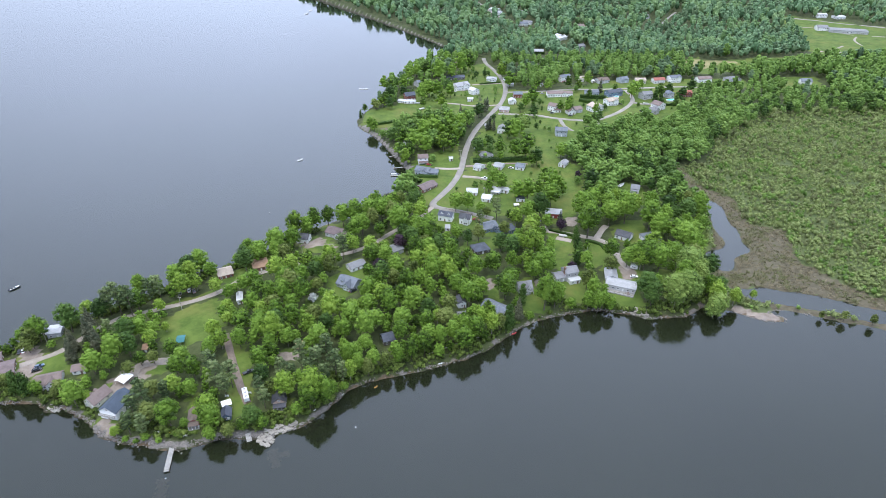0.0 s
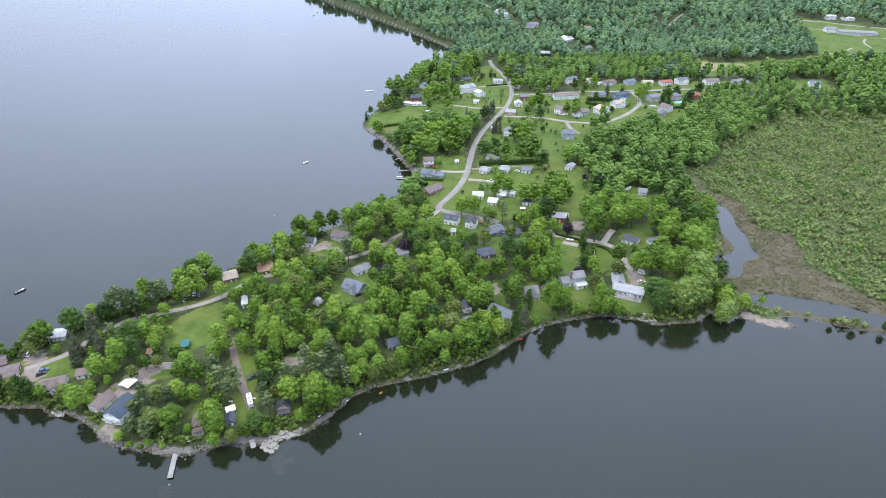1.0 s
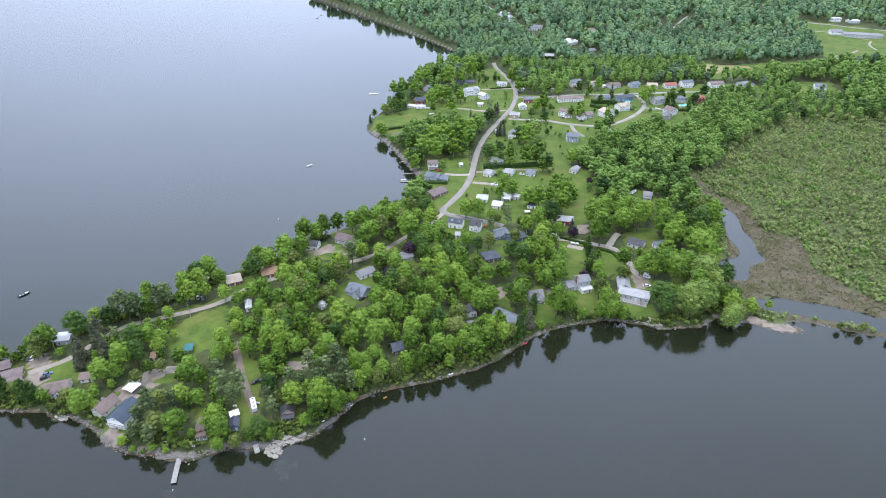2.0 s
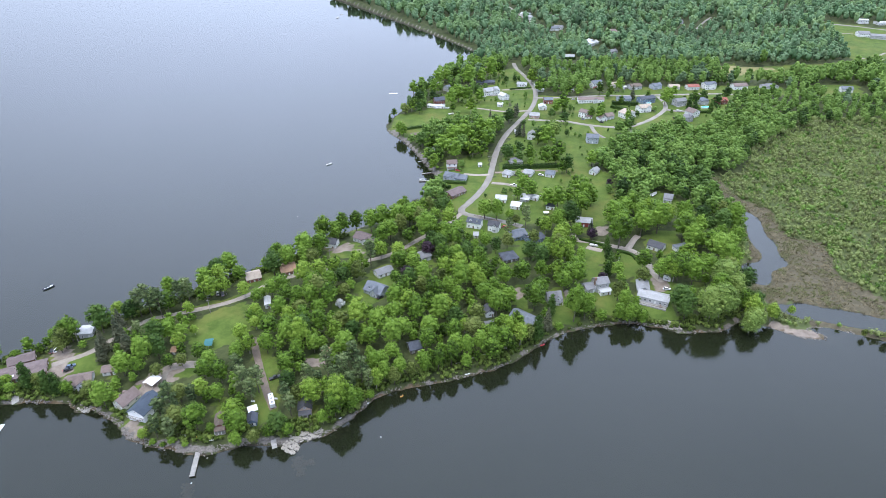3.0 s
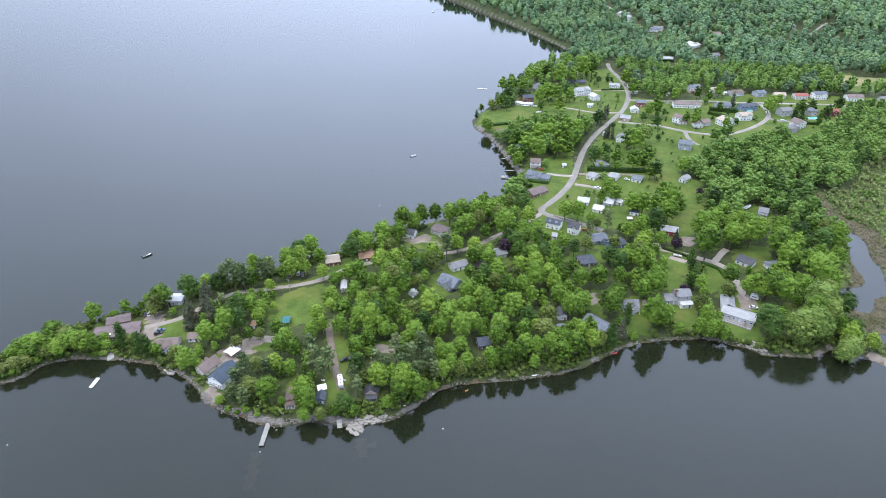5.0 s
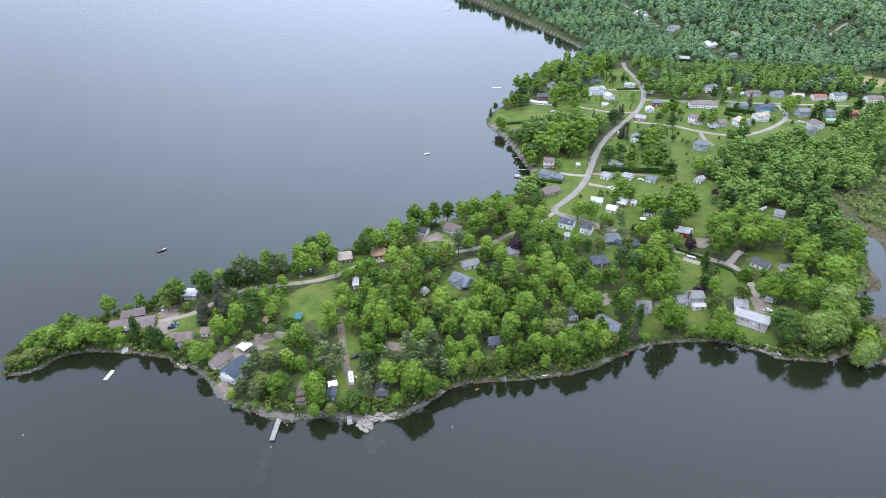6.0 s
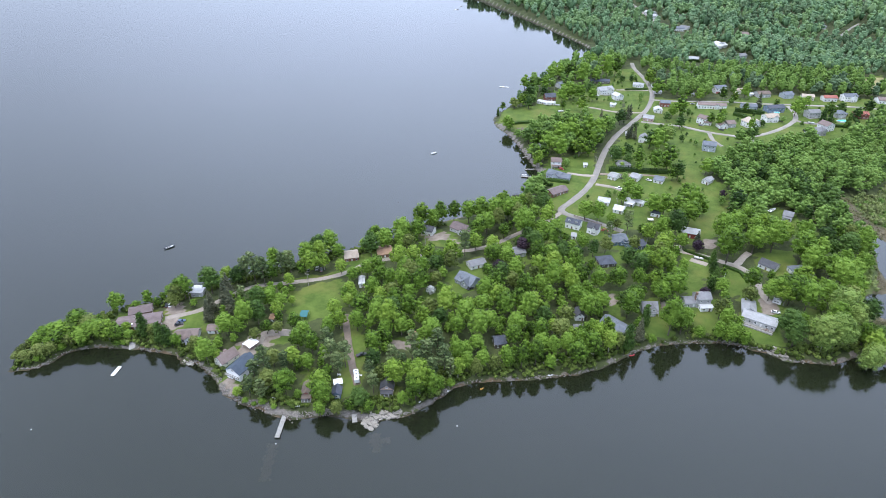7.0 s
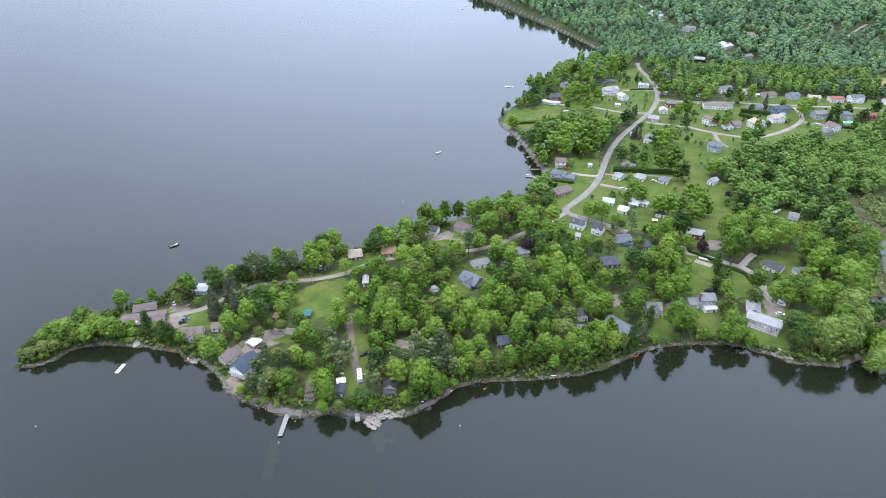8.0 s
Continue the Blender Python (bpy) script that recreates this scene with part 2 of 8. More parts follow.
for key, dark, light in (
        ("BRICK_BROWN", (0.19, 0.11, 0.075), (0.28, 0.17, 0.115)), ("BRICK_RED", (0.22, 0.075, 0.06), (0.30, 0.12, 0.095)),
        ("BRICK_TAN", (0.34, 0.25, 0.19), (0.45, 0.35, 0.28))):
    M[key] = surface(key.lower(), dark, light, size=0.35, rough=0.9, bump=0.5, stain_size=3.0, lines=0.09)
M["METAL_WHITE"] = surface("metal_white", (0.40, 0.40, 0.40), (0.49, 0.49, 0.485), size=2.0, rough=0.5, bump=0.1, stain_size=4.0)
M["METAL_GREY"] = surface("metal_grey", (0.235, 0.237, 0.24), (0.315, 0.317, 0.32), size=2.0, rough=0.5, bump=0.1, stain_size=4.0)
M["METAL_BLUE"] = surface("metal_blue", (0.038, 0.056, 0.082), (0.060, 0.082, 0.112), size=2.0, rough=0.7, bump=0.1, stain_size=5.0)
ASPHALT_PALE = surface("asphalt_pale", (0.22, 0.20, 0.176), (0.30, 0.275, 0.242), size=1.5, rough=0.95, bump=0.4, stain_size=9.0, stain=(0.165, 0.15, 0.13))
GRAVEL = surface("gravel", (0.235, 0.198, 0.168), (0.345, 0.298, 0.256), size=1.0, rough=0.95, bump=0.7, stain_size=5.0, stain=(0.21, 0.185, 0.145))
DIRT = surface("dirt", (0.17, 0.13, 0.10), (0.26, 0.205, 0.165), size=1.2, rough=0.95, bump=0.6, stain_size=4.0)
ROCK = surface("shore_rock", (0.10, 0.088, 0.078), (0.26, 0.232, 0.205), size=1.2, rough=0.9, bump=0.9, stain_size=2.5, stain=(0.11, 0.105, 0.10))
SLAB = surface("pale_limestone", (0.20, 0.182, 0.152), (0.33, 0.305, 0.262), size=1.0, rough=0.9, bump=0.8, stain_size=2.0, stain=(0.30, 0.27, 0.23))
TIMBER = surface("weathered_timber", (0.24, 0.23, 0.21), (0.36, 0.345, 0.32), size=0.4, rough=0.9, bump=0.4, stain_size=1.2)
TIMBER_BROWN = surface("brown_timber", (0.15, 0.10, 0.075), (0.25, 0.18, 0.135), size=0.4, rough=0.9, bump=0.4, stain_size=1.2)
WHITE = surface("white_paint", (0.70, 0.70, 0.70), (0.80, 0.80, 0.80), size=0.6, rough=0.5, bump=0.05, stain_size=2.0, stain=(0.55, 0.55, 0.53))
BARK = surface("bark", (0.07, 0.058, 0.046), (0.16, 0.135, 0.11), size=0.4, rough=0.95, bump=0.8, stain_size=1.5)
BARK_PALE = surface("pale_bark", (0.20, 0.18, 0.155), (0.36, 0.335, 0.30), size=0.4, rough=0.95, bump=0.6, stain_size=1.5)
PANE = surface("window_glass", (0.02, 0.025, 0.03), (0.035, 0.04, 0.048), size=2.0, rough=0.08, bump=0.02, stain_size=2.0)
LEAF = leafage("leaves", (0.022, 0.044, 0.005), (0.105, 0.189, 0.021), (0.169, 0.269, 0.039))
LEAF_LIGHT = leafage("light_leaves", (0.035, 0.065, 0.006), (0.152, 0.246, 0.028), (0.220, 0.316, 0.049))
LEAF_DEEP = leafage("deep_leaves", (0.014, 0.033, 0.006), (0.048, 0.095, 0.018), (0.079, 0.137, 0.028))
LEAF_OLIVE = leafage("olive_leaves", (0.033, 0.049, 0.009), (0.117, 0.153, 0.033), (0.174, 0.210, 0.057))
LEAF_WILLOW = leafage("willow_leaves", (0.042, 0.075, 0.014), (0.141, 0.218, 0.046), (0.195, 0.264, 0.063))
LEAF_PLUM = leafage("purple_leaves", (0.017, 0.010, 0.017), (0.034, 0.020, 0.032), (0.063, 0.037, 0.051), 0.1)
LEAF_WHITE = leafage("white_blossom", (0.317, 0.366, 0.244), (0.600, 0.600, 0.537), (0.600, 0.600, 0.600))
NEEDLE = leafage("pine_needles", (0.035, 0.060, 0.023), (0.099, 0.140, 0.053), (0.185, 0.230, 0.092), 0.12)
NEEDLE_DEEP = leafage("spruce_needles", (0.036, 0.050, 0.030), (0.080, 0.092, 0.052), (0.140, 0.140, 0.085), 0.1)
LEAF_MARSH = leafage("marsh_leaves", (0.140, 0.179, 0.060), (0.205, 0.259, 0.085), (0.211, 0.250, 0.093))
LEAF_SCRUB = leafage("scrub_leaves", (0.105, 0.119, 0.046), (0.147, 0.163, 0.064), (0.134, 0.147, 0.061))
LEAF_MID = leafage("middle_leaves", (0.039, 0.076, 0.012), (0.126, 0.219, 0.044), (0.169, 0.262, 0.060))
# distance haze is painted into these leaf colours: paler and bluer than near leaves
LEAF_FAR_HAZE = leafage("hazed_woodland_leaves", (0.060, 0.121, 0.052), (0.130, 0.228, 0.107), (0.180, 0.276, 0.146))
LEAF_FAR_HAZE_LIGHT = leafage("bright_hazed_woodland_leaves", (0.086, 0.153, 0.051), (0.156, 0.253, 0.098), (0.197, 0.292, 0.130))
LEAF_FAR_HAZE_DEEP = leafage("dark_hazed_woodland_leaves", (0.046, 0.086, 0.040), (0.092, 0.149, 0.071), (0.147, 0.215, 0.105))

# ------------------------------------------------------------ the lie of the land
SOUTH_SHORE = [(-255.9, 176.5), (-247.6, 180.2), (-242.1, 185.0), (-240.8, 190.9), (-237.3, 196.2), (-231.7, 199.9), (-219.7, 203.3), (-209.9, 204.7),
    (-201.2, 205.0), (-190.7, 205.4), (-184.2, 205.2), (-175.4, 200.0), (-172.2, 202.9), (-161.3, 197.2), (-154.1, 193.3), (-150.0, 188.8),
    (-143.5, 184.7), (-134.5, 182.8), (-122.1, 180.5), (-116.1, 179.5), (-110.0, 179.3), (-101.3, 182.8), (-91.7, 185.5), (-81.0, 185.3),
    (-76.4, 185.8), (-73.0, 181.2), (-72.8, 186.6), (-66.8, 190.1), (-63.1, 191.4), (-58.1, 196.1), (-49.2, 206.6), (-46.1, 211.9),
    (-39.4, 218.5), (-29.3, 222.6), (-16.4, 226.5), (-0.8, 231.9), (12.2, 237.5), (22.7, 244.6), (30.7, 252.1), (39.1, 259.8),
    (47.6, 266.8), (58.9, 271.4), (73.1, 275.8), (84.3, 277.6), (94.9, 276.5), (105.0, 274.1), (112.1, 270.6), (122.5, 271.5)]
BAR_SHORE = [(134.1, 272.8), (144.5, 280.2), (152.5, 282.9), (161.6, 277.6), (167.1, 273.0), (176.3, 268.5), (186.2, 268.0), (187.5, 272.1),
    (180.6, 275.1), (185.5, 278.3), (193.4, 277.8), (203.9, 273.7), (211.7, 269.6), (222.1, 265.7), (234.4, 261.8), (272.6, 236.2)]
FAR_SHORE = [(-328.9, 1447.2), (-214.9, 1270.1), (-192.7, 1236.7), (-138.3, 1150.5), (-91.1, 1075.7), (-49.4, 1006.1), (-12.7, 941.3)]
NORTH_SHORE = [(7.2, 901.0), (-2.2, 860.2), (-28.1, 801.0), (-48.6, 753.7), (-64.6, 715.8), (-66.8, 679.5), (-75.3, 636.7), (-83.7, 606.7),
    (-84.4, 585.6), (-77.9, 569.0), (-66.3, 553.0), (-53.7, 528.3), (-43.1, 502.6), (-33.5, 480.2), (-28.3, 465.2), (-30.4, 450.4),
    (-34.0, 431.8), (-38.9, 413.0), (-47.4, 399.7), (-65.7, 387.2), (-86.7, 371.6), (-103.0, 356.9), (-116.0, 334.9), (-129.7, 322.0),
    (-140.6, 317.1), (-152.1, 307.9), (-159.6, 303.3), (-170.7, 290.5), (-183.5, 279.0), (-196.4, 268.9), (-207.7, 257.1), (-215.7, 247.1),
    (-222.7, 241.4), (-231.9, 234.2), (-242.5, 224.7), (-247.7, 213.7), (-251.6, 202.0), (-256.0, 188.1), (-257.1, 180.4)]
CHANNEL = [(195.2, 421.7), (204.8, 405.7), (200.7, 382.9), (201.8, 369.8), (198.4, 354.3), (199.5, 342.7), (185.8, 334.2), (181.4, 323.5),
    (173.1, 318.3), (166.5, 328.7), (170.9, 342.5), (181.5, 345.5), (187.7, 355.8), (186.1, 371.3), (191.0, 393.1)]
LAGOON = [(171.9, 299.9), (180.7, 298.8), (185.9, 301.8), (197.7, 297.7), (211.9, 294.3), (226.6, 287.7), (235.4, 282.2), (246.8, 278.0),
    (292.7, 258.7), (281.5, 244.0), (239.5, 266.2), (225.9, 270.2), (213.3, 277.4), (202.3, 280.5), (193.7, 283.7), (179.4, 286.9),
    (174.9, 291.3)]
MARSH = [(193.1, 475.2), (220.0, 482.0), (248.0, 524.0), (288.0, 568.0), (332.0, 600.0), (465.8, 618.0), (656.5, 625.4), (294.3, 212.6),
    (220.9, 236.0), (193.0, 251.2), (181.7, 253.5), (164.6, 260.5), (160.6, 273.0), (162.8, 286.3), (161.3, 306.4), (162.4, 325.4),
    (171.8, 346.1), (185.0, 377.0), (190.9, 412.1), (191.7, 447.2)]
CLEARINGS = {}
CLEARINGS['green'] = [(-144.9, 245.8), (-150.8, 261.8), (-145.1, 271.9), (-127.0, 285.0), (-115.8, 259.0), (-118.9, 246.3), (-128.2, 241.8), (-139.0, 240.6)]
CLEARINGS['lane_west'] = [(-175.0, 257.9), (-159.8, 269.5), (-136.5, 280.6), (-120.7, 294.8), (-122.4, 299.4), (-138.9, 286.2), (-162.4, 274.6), (-178.3, 263.9)]
CLEARINGS['west_yard'] = [(-211.0, 234.0), (-214.1, 242.8), (-207.4, 243.7), (-193.5, 233.6), (-188.3, 240.1), (-177.0, 222.7), (-181.6, 217.3), (-193.2, 214.9), (-201.5, 220.5)]
CLEARINGS['long_house'] = [(-223.6, 213.0), (-233.7, 225.8), (-223.8, 231.6), (-212.8, 233.6), (-200.9, 220.6), (-209.4, 214.3)]
CLEARINGS['canopy_yard'] = [(-153.1, 209.4), (-154.3, 220.0), (-153.6, 225.8), (-141.1, 231.4), (-123.8, 231.6), (-123.4, 227.2), (-140.8, 218.1), (-144.9, 211.3)]
CLEARINGS['blue_house'] = [(-150.0, 188.8), (-153.2, 192.9), (-153.8, 199.7), (-149.0, 210.4), (-142.0, 205.8), (-140.5, 189.2)]
CLEARINGS['grey_cape'] = [(-160.0, 199.6), (-163.4, 205.6), (-161.4, 213.1), (-155.8, 214.3), (-150.8, 207.9), (-153.8, 199.7)]
CLEARINGS['cabin_yard'] = [(-111.1, 190.1), (-113.8, 198.0), (-109.8, 200.5), (-112.1, 208.4), (-118.8, 207.1), (-113.9, 199.5), (-103.1, 187.3), (-109.2, 185.8)]
CLEARINGS['trailer_yard'] = [(-95.9, 193.2), (-99.7, 209.2), (-105.7, 230.7), (-111.6, 249.0), (-106.1, 247.8), (-93.8, 233.6), (-89.5, 217.4), (-83.2, 199.5), (-91.3, 193.3)]
CLEARINGS['brick_house'] = [(-76.1, 198.5), (-79.6, 209.0), (-71.1, 211.2), (-67.7, 200.0)]
CLEARINGS['gable_lawn'] = [(42.1, 285.2), (42.1, 303.3), (53.3, 305.4), (56.9, 290.9), (57.8, 275.2), (47.5, 268.6), (44.0, 268.3)]
CLEARINGS['red_drive'] = [(25.4, 291.6), (25.3, 308.4), (30.0, 306.6), (30.5, 291.2), (35.6, 278.7), (29.0, 278.4)]
CLEARINGS['terrace_lawn'] = [(64.7, 298.4), (66.6, 313.8), (74.4, 321.7), (81.3, 323.4), (82.7, 304.2), (86.0, 290.9), (83.2, 283.3), (70.2, 277.4), (67.7, 288.8)]
CLEARINGS['upper_lawn'] = [(65.4, 313.5), (68.7, 342.7), (67.4, 366.2), (77.4, 364.8), (89.8, 357.3), (83.0, 336.3), (77.2, 319.4)]
CLEARINGS['drive_lawn'] = [(87.5, 317.7), (92.9, 344.9), (100.0, 349.7), (106.8, 338.7), (107.3, 329.5), (99.4, 318.7), (90.9, 311.3)]
CLEARINGS['corner_house'] = [(95.3, 302.1), (97.4, 315.4), (106.7, 326.3), (119.1, 315.4), (119.8, 309.2), (111.3, 291.7), (114.9, 281.1), (112.8, 276.9), (97.5, 278.5), (92.5, 286.0)]
CLEARINGS['east_lawn'] = [(121.6, 304.6), (131.9, 315.0), (137.3, 311.4), (125.2, 298.4)]
CLEARINGS['round_lawn'] = [(7.2, 335.5), (17.0, 348.1), (34.1, 351.5), (36.6, 337.5), (24.1, 329.9)]
CLEARINGS['shingle_yard'] = [(-62.3, 282.2), (-66.8, 298.9), (-62.6, 314.3), (-50.5, 328.6), (-40.0, 313.8), (-47.9, 291.7), (-52.5, 281.8)]
CLEARINGS['parking'] = [(-97.9, 345.6), (-83.2, 356.8), (-64.9, 342.5), (-71.4, 330.1), (-88.8, 333.1)]
CLEARINGS['slate_house'] = [(-81.3, 361.7), (-83.6, 375.6), (-65.7, 375.8), (-61.0, 361.4), (-66.4, 349.9), (-74.6, 352.7)]
CLEARINGS['village'] = [(-9.3, 397.4), (9.0, 425.5), (19.3, 468.0), (35.7, 480.2), (96.8, 491.2), (112.6, 469.7), (102.2, 405.0), (88.1, 370.2), (71.3, 372.5), (64.2, 394.6), (49.4, 389.9), (30.9, 378.8), (19.1, 360.5), (5.9, 360.5), (-5.1, 364.0)]
CLEARINGS['meadow'] = [(22.6, 479.5), (34.4, 556.2), (58.9, 610.8), (134.8, 573.7), (120.0, 528.8), (93.1, 496.0), (66.6, 488.8)]
CLEARINGS['close'] = [(53.4, 605.9), (68.0, 691.2), (118.4, 681.0), (180.0, 718.3), (221.6, 729.6), (302.6, 736.3), (269.8, 664.9), (222.8, 601.6), (169.3, 582.6), (130.8, 579.3), (84.2, 601.0)]
CLEARINGS['point_meadow'] = [(-81.1, 582.1), (-79.9, 619.2), (-58.2, 631.0), (-23.8, 632.3), (10.0, 636.2), (40.5, 632.7), (26.9, 604.1), (-0.3, 611.1), (-21.0, 591.8), (-41.0, 575.2), (-61.3, 565.3), (-69.5, 566.6)]
CLEARINGS['point_yard'] = [(-50.1, 636.3), (-48.7, 663.8), (-28.0, 694.0), (8.7, 691.6), (14.2, 725.2), (38.8, 700.0), (37.9, 646.0), (10.0, 636.2), (-23.8, 632.3)]
CLEARINGS['bend_lawn'] = [(17.3, 726.3), (19.9, 790.0), (55.7, 804.7), (70.4, 739.6), (70.2, 676.3), (53.9, 622.3), (38.9, 637.3), (41.7, 690.4), (26.7, 707.2)]
CLEARINGS['bay_lawn'] = [(-23.8, 425.3), (-17.2, 446.6), (-26.2, 474.9), (-23.9, 499.2), (-10.0, 502.1), (12.9, 519.5), (16.0, 480.9), (11.5, 436.1), (3.1, 422.3), (-7.7, 402.9), (-14.8, 416.0)]
CLEARINGS['boat_yard'] = [(124.5, 414.5), (130.2, 430.1), (138.6, 441.0), (148.9, 437.1), (152.9, 423.4), (161.5, 405.5), (155.4, 394.8), (145.7, 399.5), (136.1, 411.1)]
CLEARINGS['hollow'] = [(111.6, 352.7), (116.7, 372.1), (129.5, 378.8), (139.8, 376.4), (133.9, 354.4), (122.0, 343.6)]
CLEARINGS['hip_house'] = [(131.6, 344.0), (136.2, 357.5), (146.7, 359.9), (143.7, 347.8)]
CLEARINGS['blue_cottage'] = [(25.5, 354.9), (27.2, 371.6), (48.7, 372.3), (49.8, 358.1), (37.5, 351.1)]
CLEARINGS['red_strip'] = [(-49.2, 337.2), (-55.5, 332.3), (-39.2, 355.1), (-31.8, 355.2), (-37.8, 345.1)]
CLEARINGS['orange_roofs'] = [(-137.8, 301.3), (-137.6, 319.4), (-127.4, 312.8), (-112.2, 323.3), (-105.3, 313.3), (-109.1, 302.6), (-117.5, 295.7)]
CLEARINGS['wharf_house'] = [(-200.5, 245.8), (-211.4, 260.8), (-203.1, 260.9), (-194.3, 248.6)]
CLEARINGS['mauve_house'] = [(-188.3, 209.8), (-194.2, 219.0), (-182.2, 222.5), (-175.9, 213.3)]
CLEARINGS['shed_yard'] = [(-175.8, 218.5), (-180.1, 226.7), (-173.1, 228.3), (-168.1, 220.3)]
CLEARINGS['plum_yard'] = [(-34.9, 325.4), (-33.5, 340.3), (-24.2, 337.0), (-20.9, 323.5)]
CLEARINGS['dirt_yard'] = [(-77.5, 229.5), (-81.9, 238.9), (-70.3, 240.2), (-69.1, 230.7)]
CLEARINGS['pond_bank'] = [(198.9, 475.2), (185.2, 466.0), (178.2, 438.1), (181.7, 415.3), (181.7, 389.8), (174.0, 364.2), (164.4, 345.2), (159.1, 322.2), (159.8, 303.4), (168.3, 305.0), (168.1, 324.8), (178.1, 345.6), (191.6, 376.8), (199.1, 421.1)]
CLEARINGS['far_field'] = [(315.1, 789.3), (331.3, 821.4), (379.5, 816.2), (467.5, 845.9), (505.5, 872.8), (543.8, 983.1), (562.5, 1034.0), (613.4, 1071.2), (689.2, 982.9), (620.8, 872.4), (553.4, 863.4), (494.8, 839.9), (407.3, 795.7), (338.3, 784.3)]
CLEARINGS['far_lawn'] = [(383.6, 709.7), (402.2, 745.6), (446.9, 746.6), (429.4, 706.5)]
CLEARINGS['far_street'] = [(292.7, 711.7), (300.0, 736.0), (360.0, 736.0), (350.7, 715.1)]
CLEARINGS['school'] = [(558.2, 1073.0), (596.2, 1144.2), (711.3, 1047.6), (689.2, 982.9), (619.0, 996.3)]
CLEARINGS['far_margin'] = [(308.3, 764.1), (367.0, 785.2), (452.7, 814.9), (488.8, 821.2), (502.1, 853.9), (384.4, 828.3), (326.5, 811.7)]
CLEARINGS['tan_patch'] = [(299.7, 777.9), (311.8, 823.1), (342.1, 840.4), (324.6, 786.0)]
CLEARINGS['blossom'] = [(-77.0, 274.0), (-77.0, 285.0), (-67.5, 285.0), (-67.5, 274.0)]
SEDGE = [(167.1, 303.6), (173.1, 312.7), (189.6, 319.3), (197.3, 311.7), (188.8, 301.5), (174.5, 299.1)]
BARE = {}
BARE['mud_bank'] = [(188.4, 469.7), (198.9, 475.2), (202.0, 437.6), (219.1, 417.7), (212.5, 389.5), (212.8, 377.2), (232.9, 372.1), (228.0, 346.8), (223.3, 331.2), (231.9, 314.1), (238.2, 300.9), (251.5, 285.7), (246.6, 277.3), (226.1, 286.9), (197.3, 296.9), (185.3, 300.4), (170.7, 298.3), (168.3, 305.0), (162.3, 309.9), (163.9, 323.4), (175.9, 345.4), (187.6, 376.6), (190.4, 418.7), (181.1, 428.1)]
BARE['sand_bar'] = [(133.7, 271.6), (145.0, 282.1), (162.5, 280.6), (177.2, 275.7), (185.8, 279.1), (193.4, 276.6), (187.8, 261.9), (166.9, 258.9), (147.7, 270.2)]
BARE['beach_bay'] = [(-28.2, 463.9), (-26.2, 474.9), (-41.2, 506.6), (-62.3, 553.6), (-76.4, 576.6), (-81.9, 577.0), (-65.9, 549.7), (-42.8, 499.8)]
BARE['plaza'] = [(-204.0, 224.6), (-211.9, 236.8), (-209.3, 242.8), (-200.2, 240.0), (-196.0, 233.0), (-196.6, 227.8), (-194.0, 220.7), (-192.4, 215.1), (-198.1, 216.4)]
BARE['canopy_gravel'] = [(-152.8, 208.3), (-155.9, 216.0), (-153.8, 222.0), (-147.9, 225.9), (-140.1, 229.3), (-140.6, 220.9), (-143.0, 214.0), (-145.3, 209.1)]
BARE['park_gravel'] = [(-96.7, 350.6), (-90.4, 344.2), (-85.7, 348.3), (-82.7, 354.0), (-75.9, 347.4), (-68.3, 341.5), (-70.1, 337.4), (-80.2, 341.1), (-87.0, 338.2), (-93.3, 340.5)]
BARE['house_gravel'] = [(104.0, 311.5), (107.4, 318.9), (113.6, 316.6), (117.6, 312.2), (114.7, 303.8), (106.8, 303.0)]
BARE['red_gravel'] = [(25.7, 291.7), (26.2, 305.8), (28.4, 306.2), (29.9, 292.7)]
BARE['blue_apron'] = [(-150.1, 189.1), (-150.5, 193.8), (-141.5, 192.1), (-140.3, 187.7), (-143.5, 184.8)]
BARE['dirt_yard'] = [(-77.5, 229.5), (-81.5, 237.6), (-70.1, 239.3), (-69.1, 230.7)]
BARE['gable_drive'] = [(50.8, 297.0), (51.9, 306.2), (55.4, 304.7), (56.2, 298.0)]
BARE['tan_patch'] = [(299.7, 777.9), (309.7, 816.0), (339.5, 832.4), (324.6, 786.0)]
BARE['far_sand'] = [(311.3, 795.0), (323.2, 819.5), (344.1, 820.3), (382.0, 822.3), (383.1, 810.5), (347.2, 804.5), (326.4, 781.0), (311.5, 773.3)]
BARE['dirt_round'] = [(84.7, 376.5), (86.9, 380.5), (92.9, 382.0), (92.5, 371.2), (86.9, 368.6)]


def inside(poly, x, y):
    """Which of the places x, y lie within the outline."""
    x, y = np.asarray(x, float), np.asarray(y, float)
    res = np.zeros(x.shape, bool)
    px, py = np.array(poly, float).T
    lo = (x >= px.min()) & (x <= px.max()) & (y >= py.min()) & (y <= py.max())
    xs, ys = x[lo], y[lo]
    r = np.zeros(xs.shape, bool)
    for i in range(len(px)):
        x0, y0, x1, y1 = px[i - 1], py[i - 1], px[i], py[i]
        if y0 == y1:
            continue
        r ^= ((y0 > ys) != (y1 > ys)) & (xs < (x1 - x0) * (ys - y0) / (y1 - y0) + x0)
    res[lo] = r
    return res


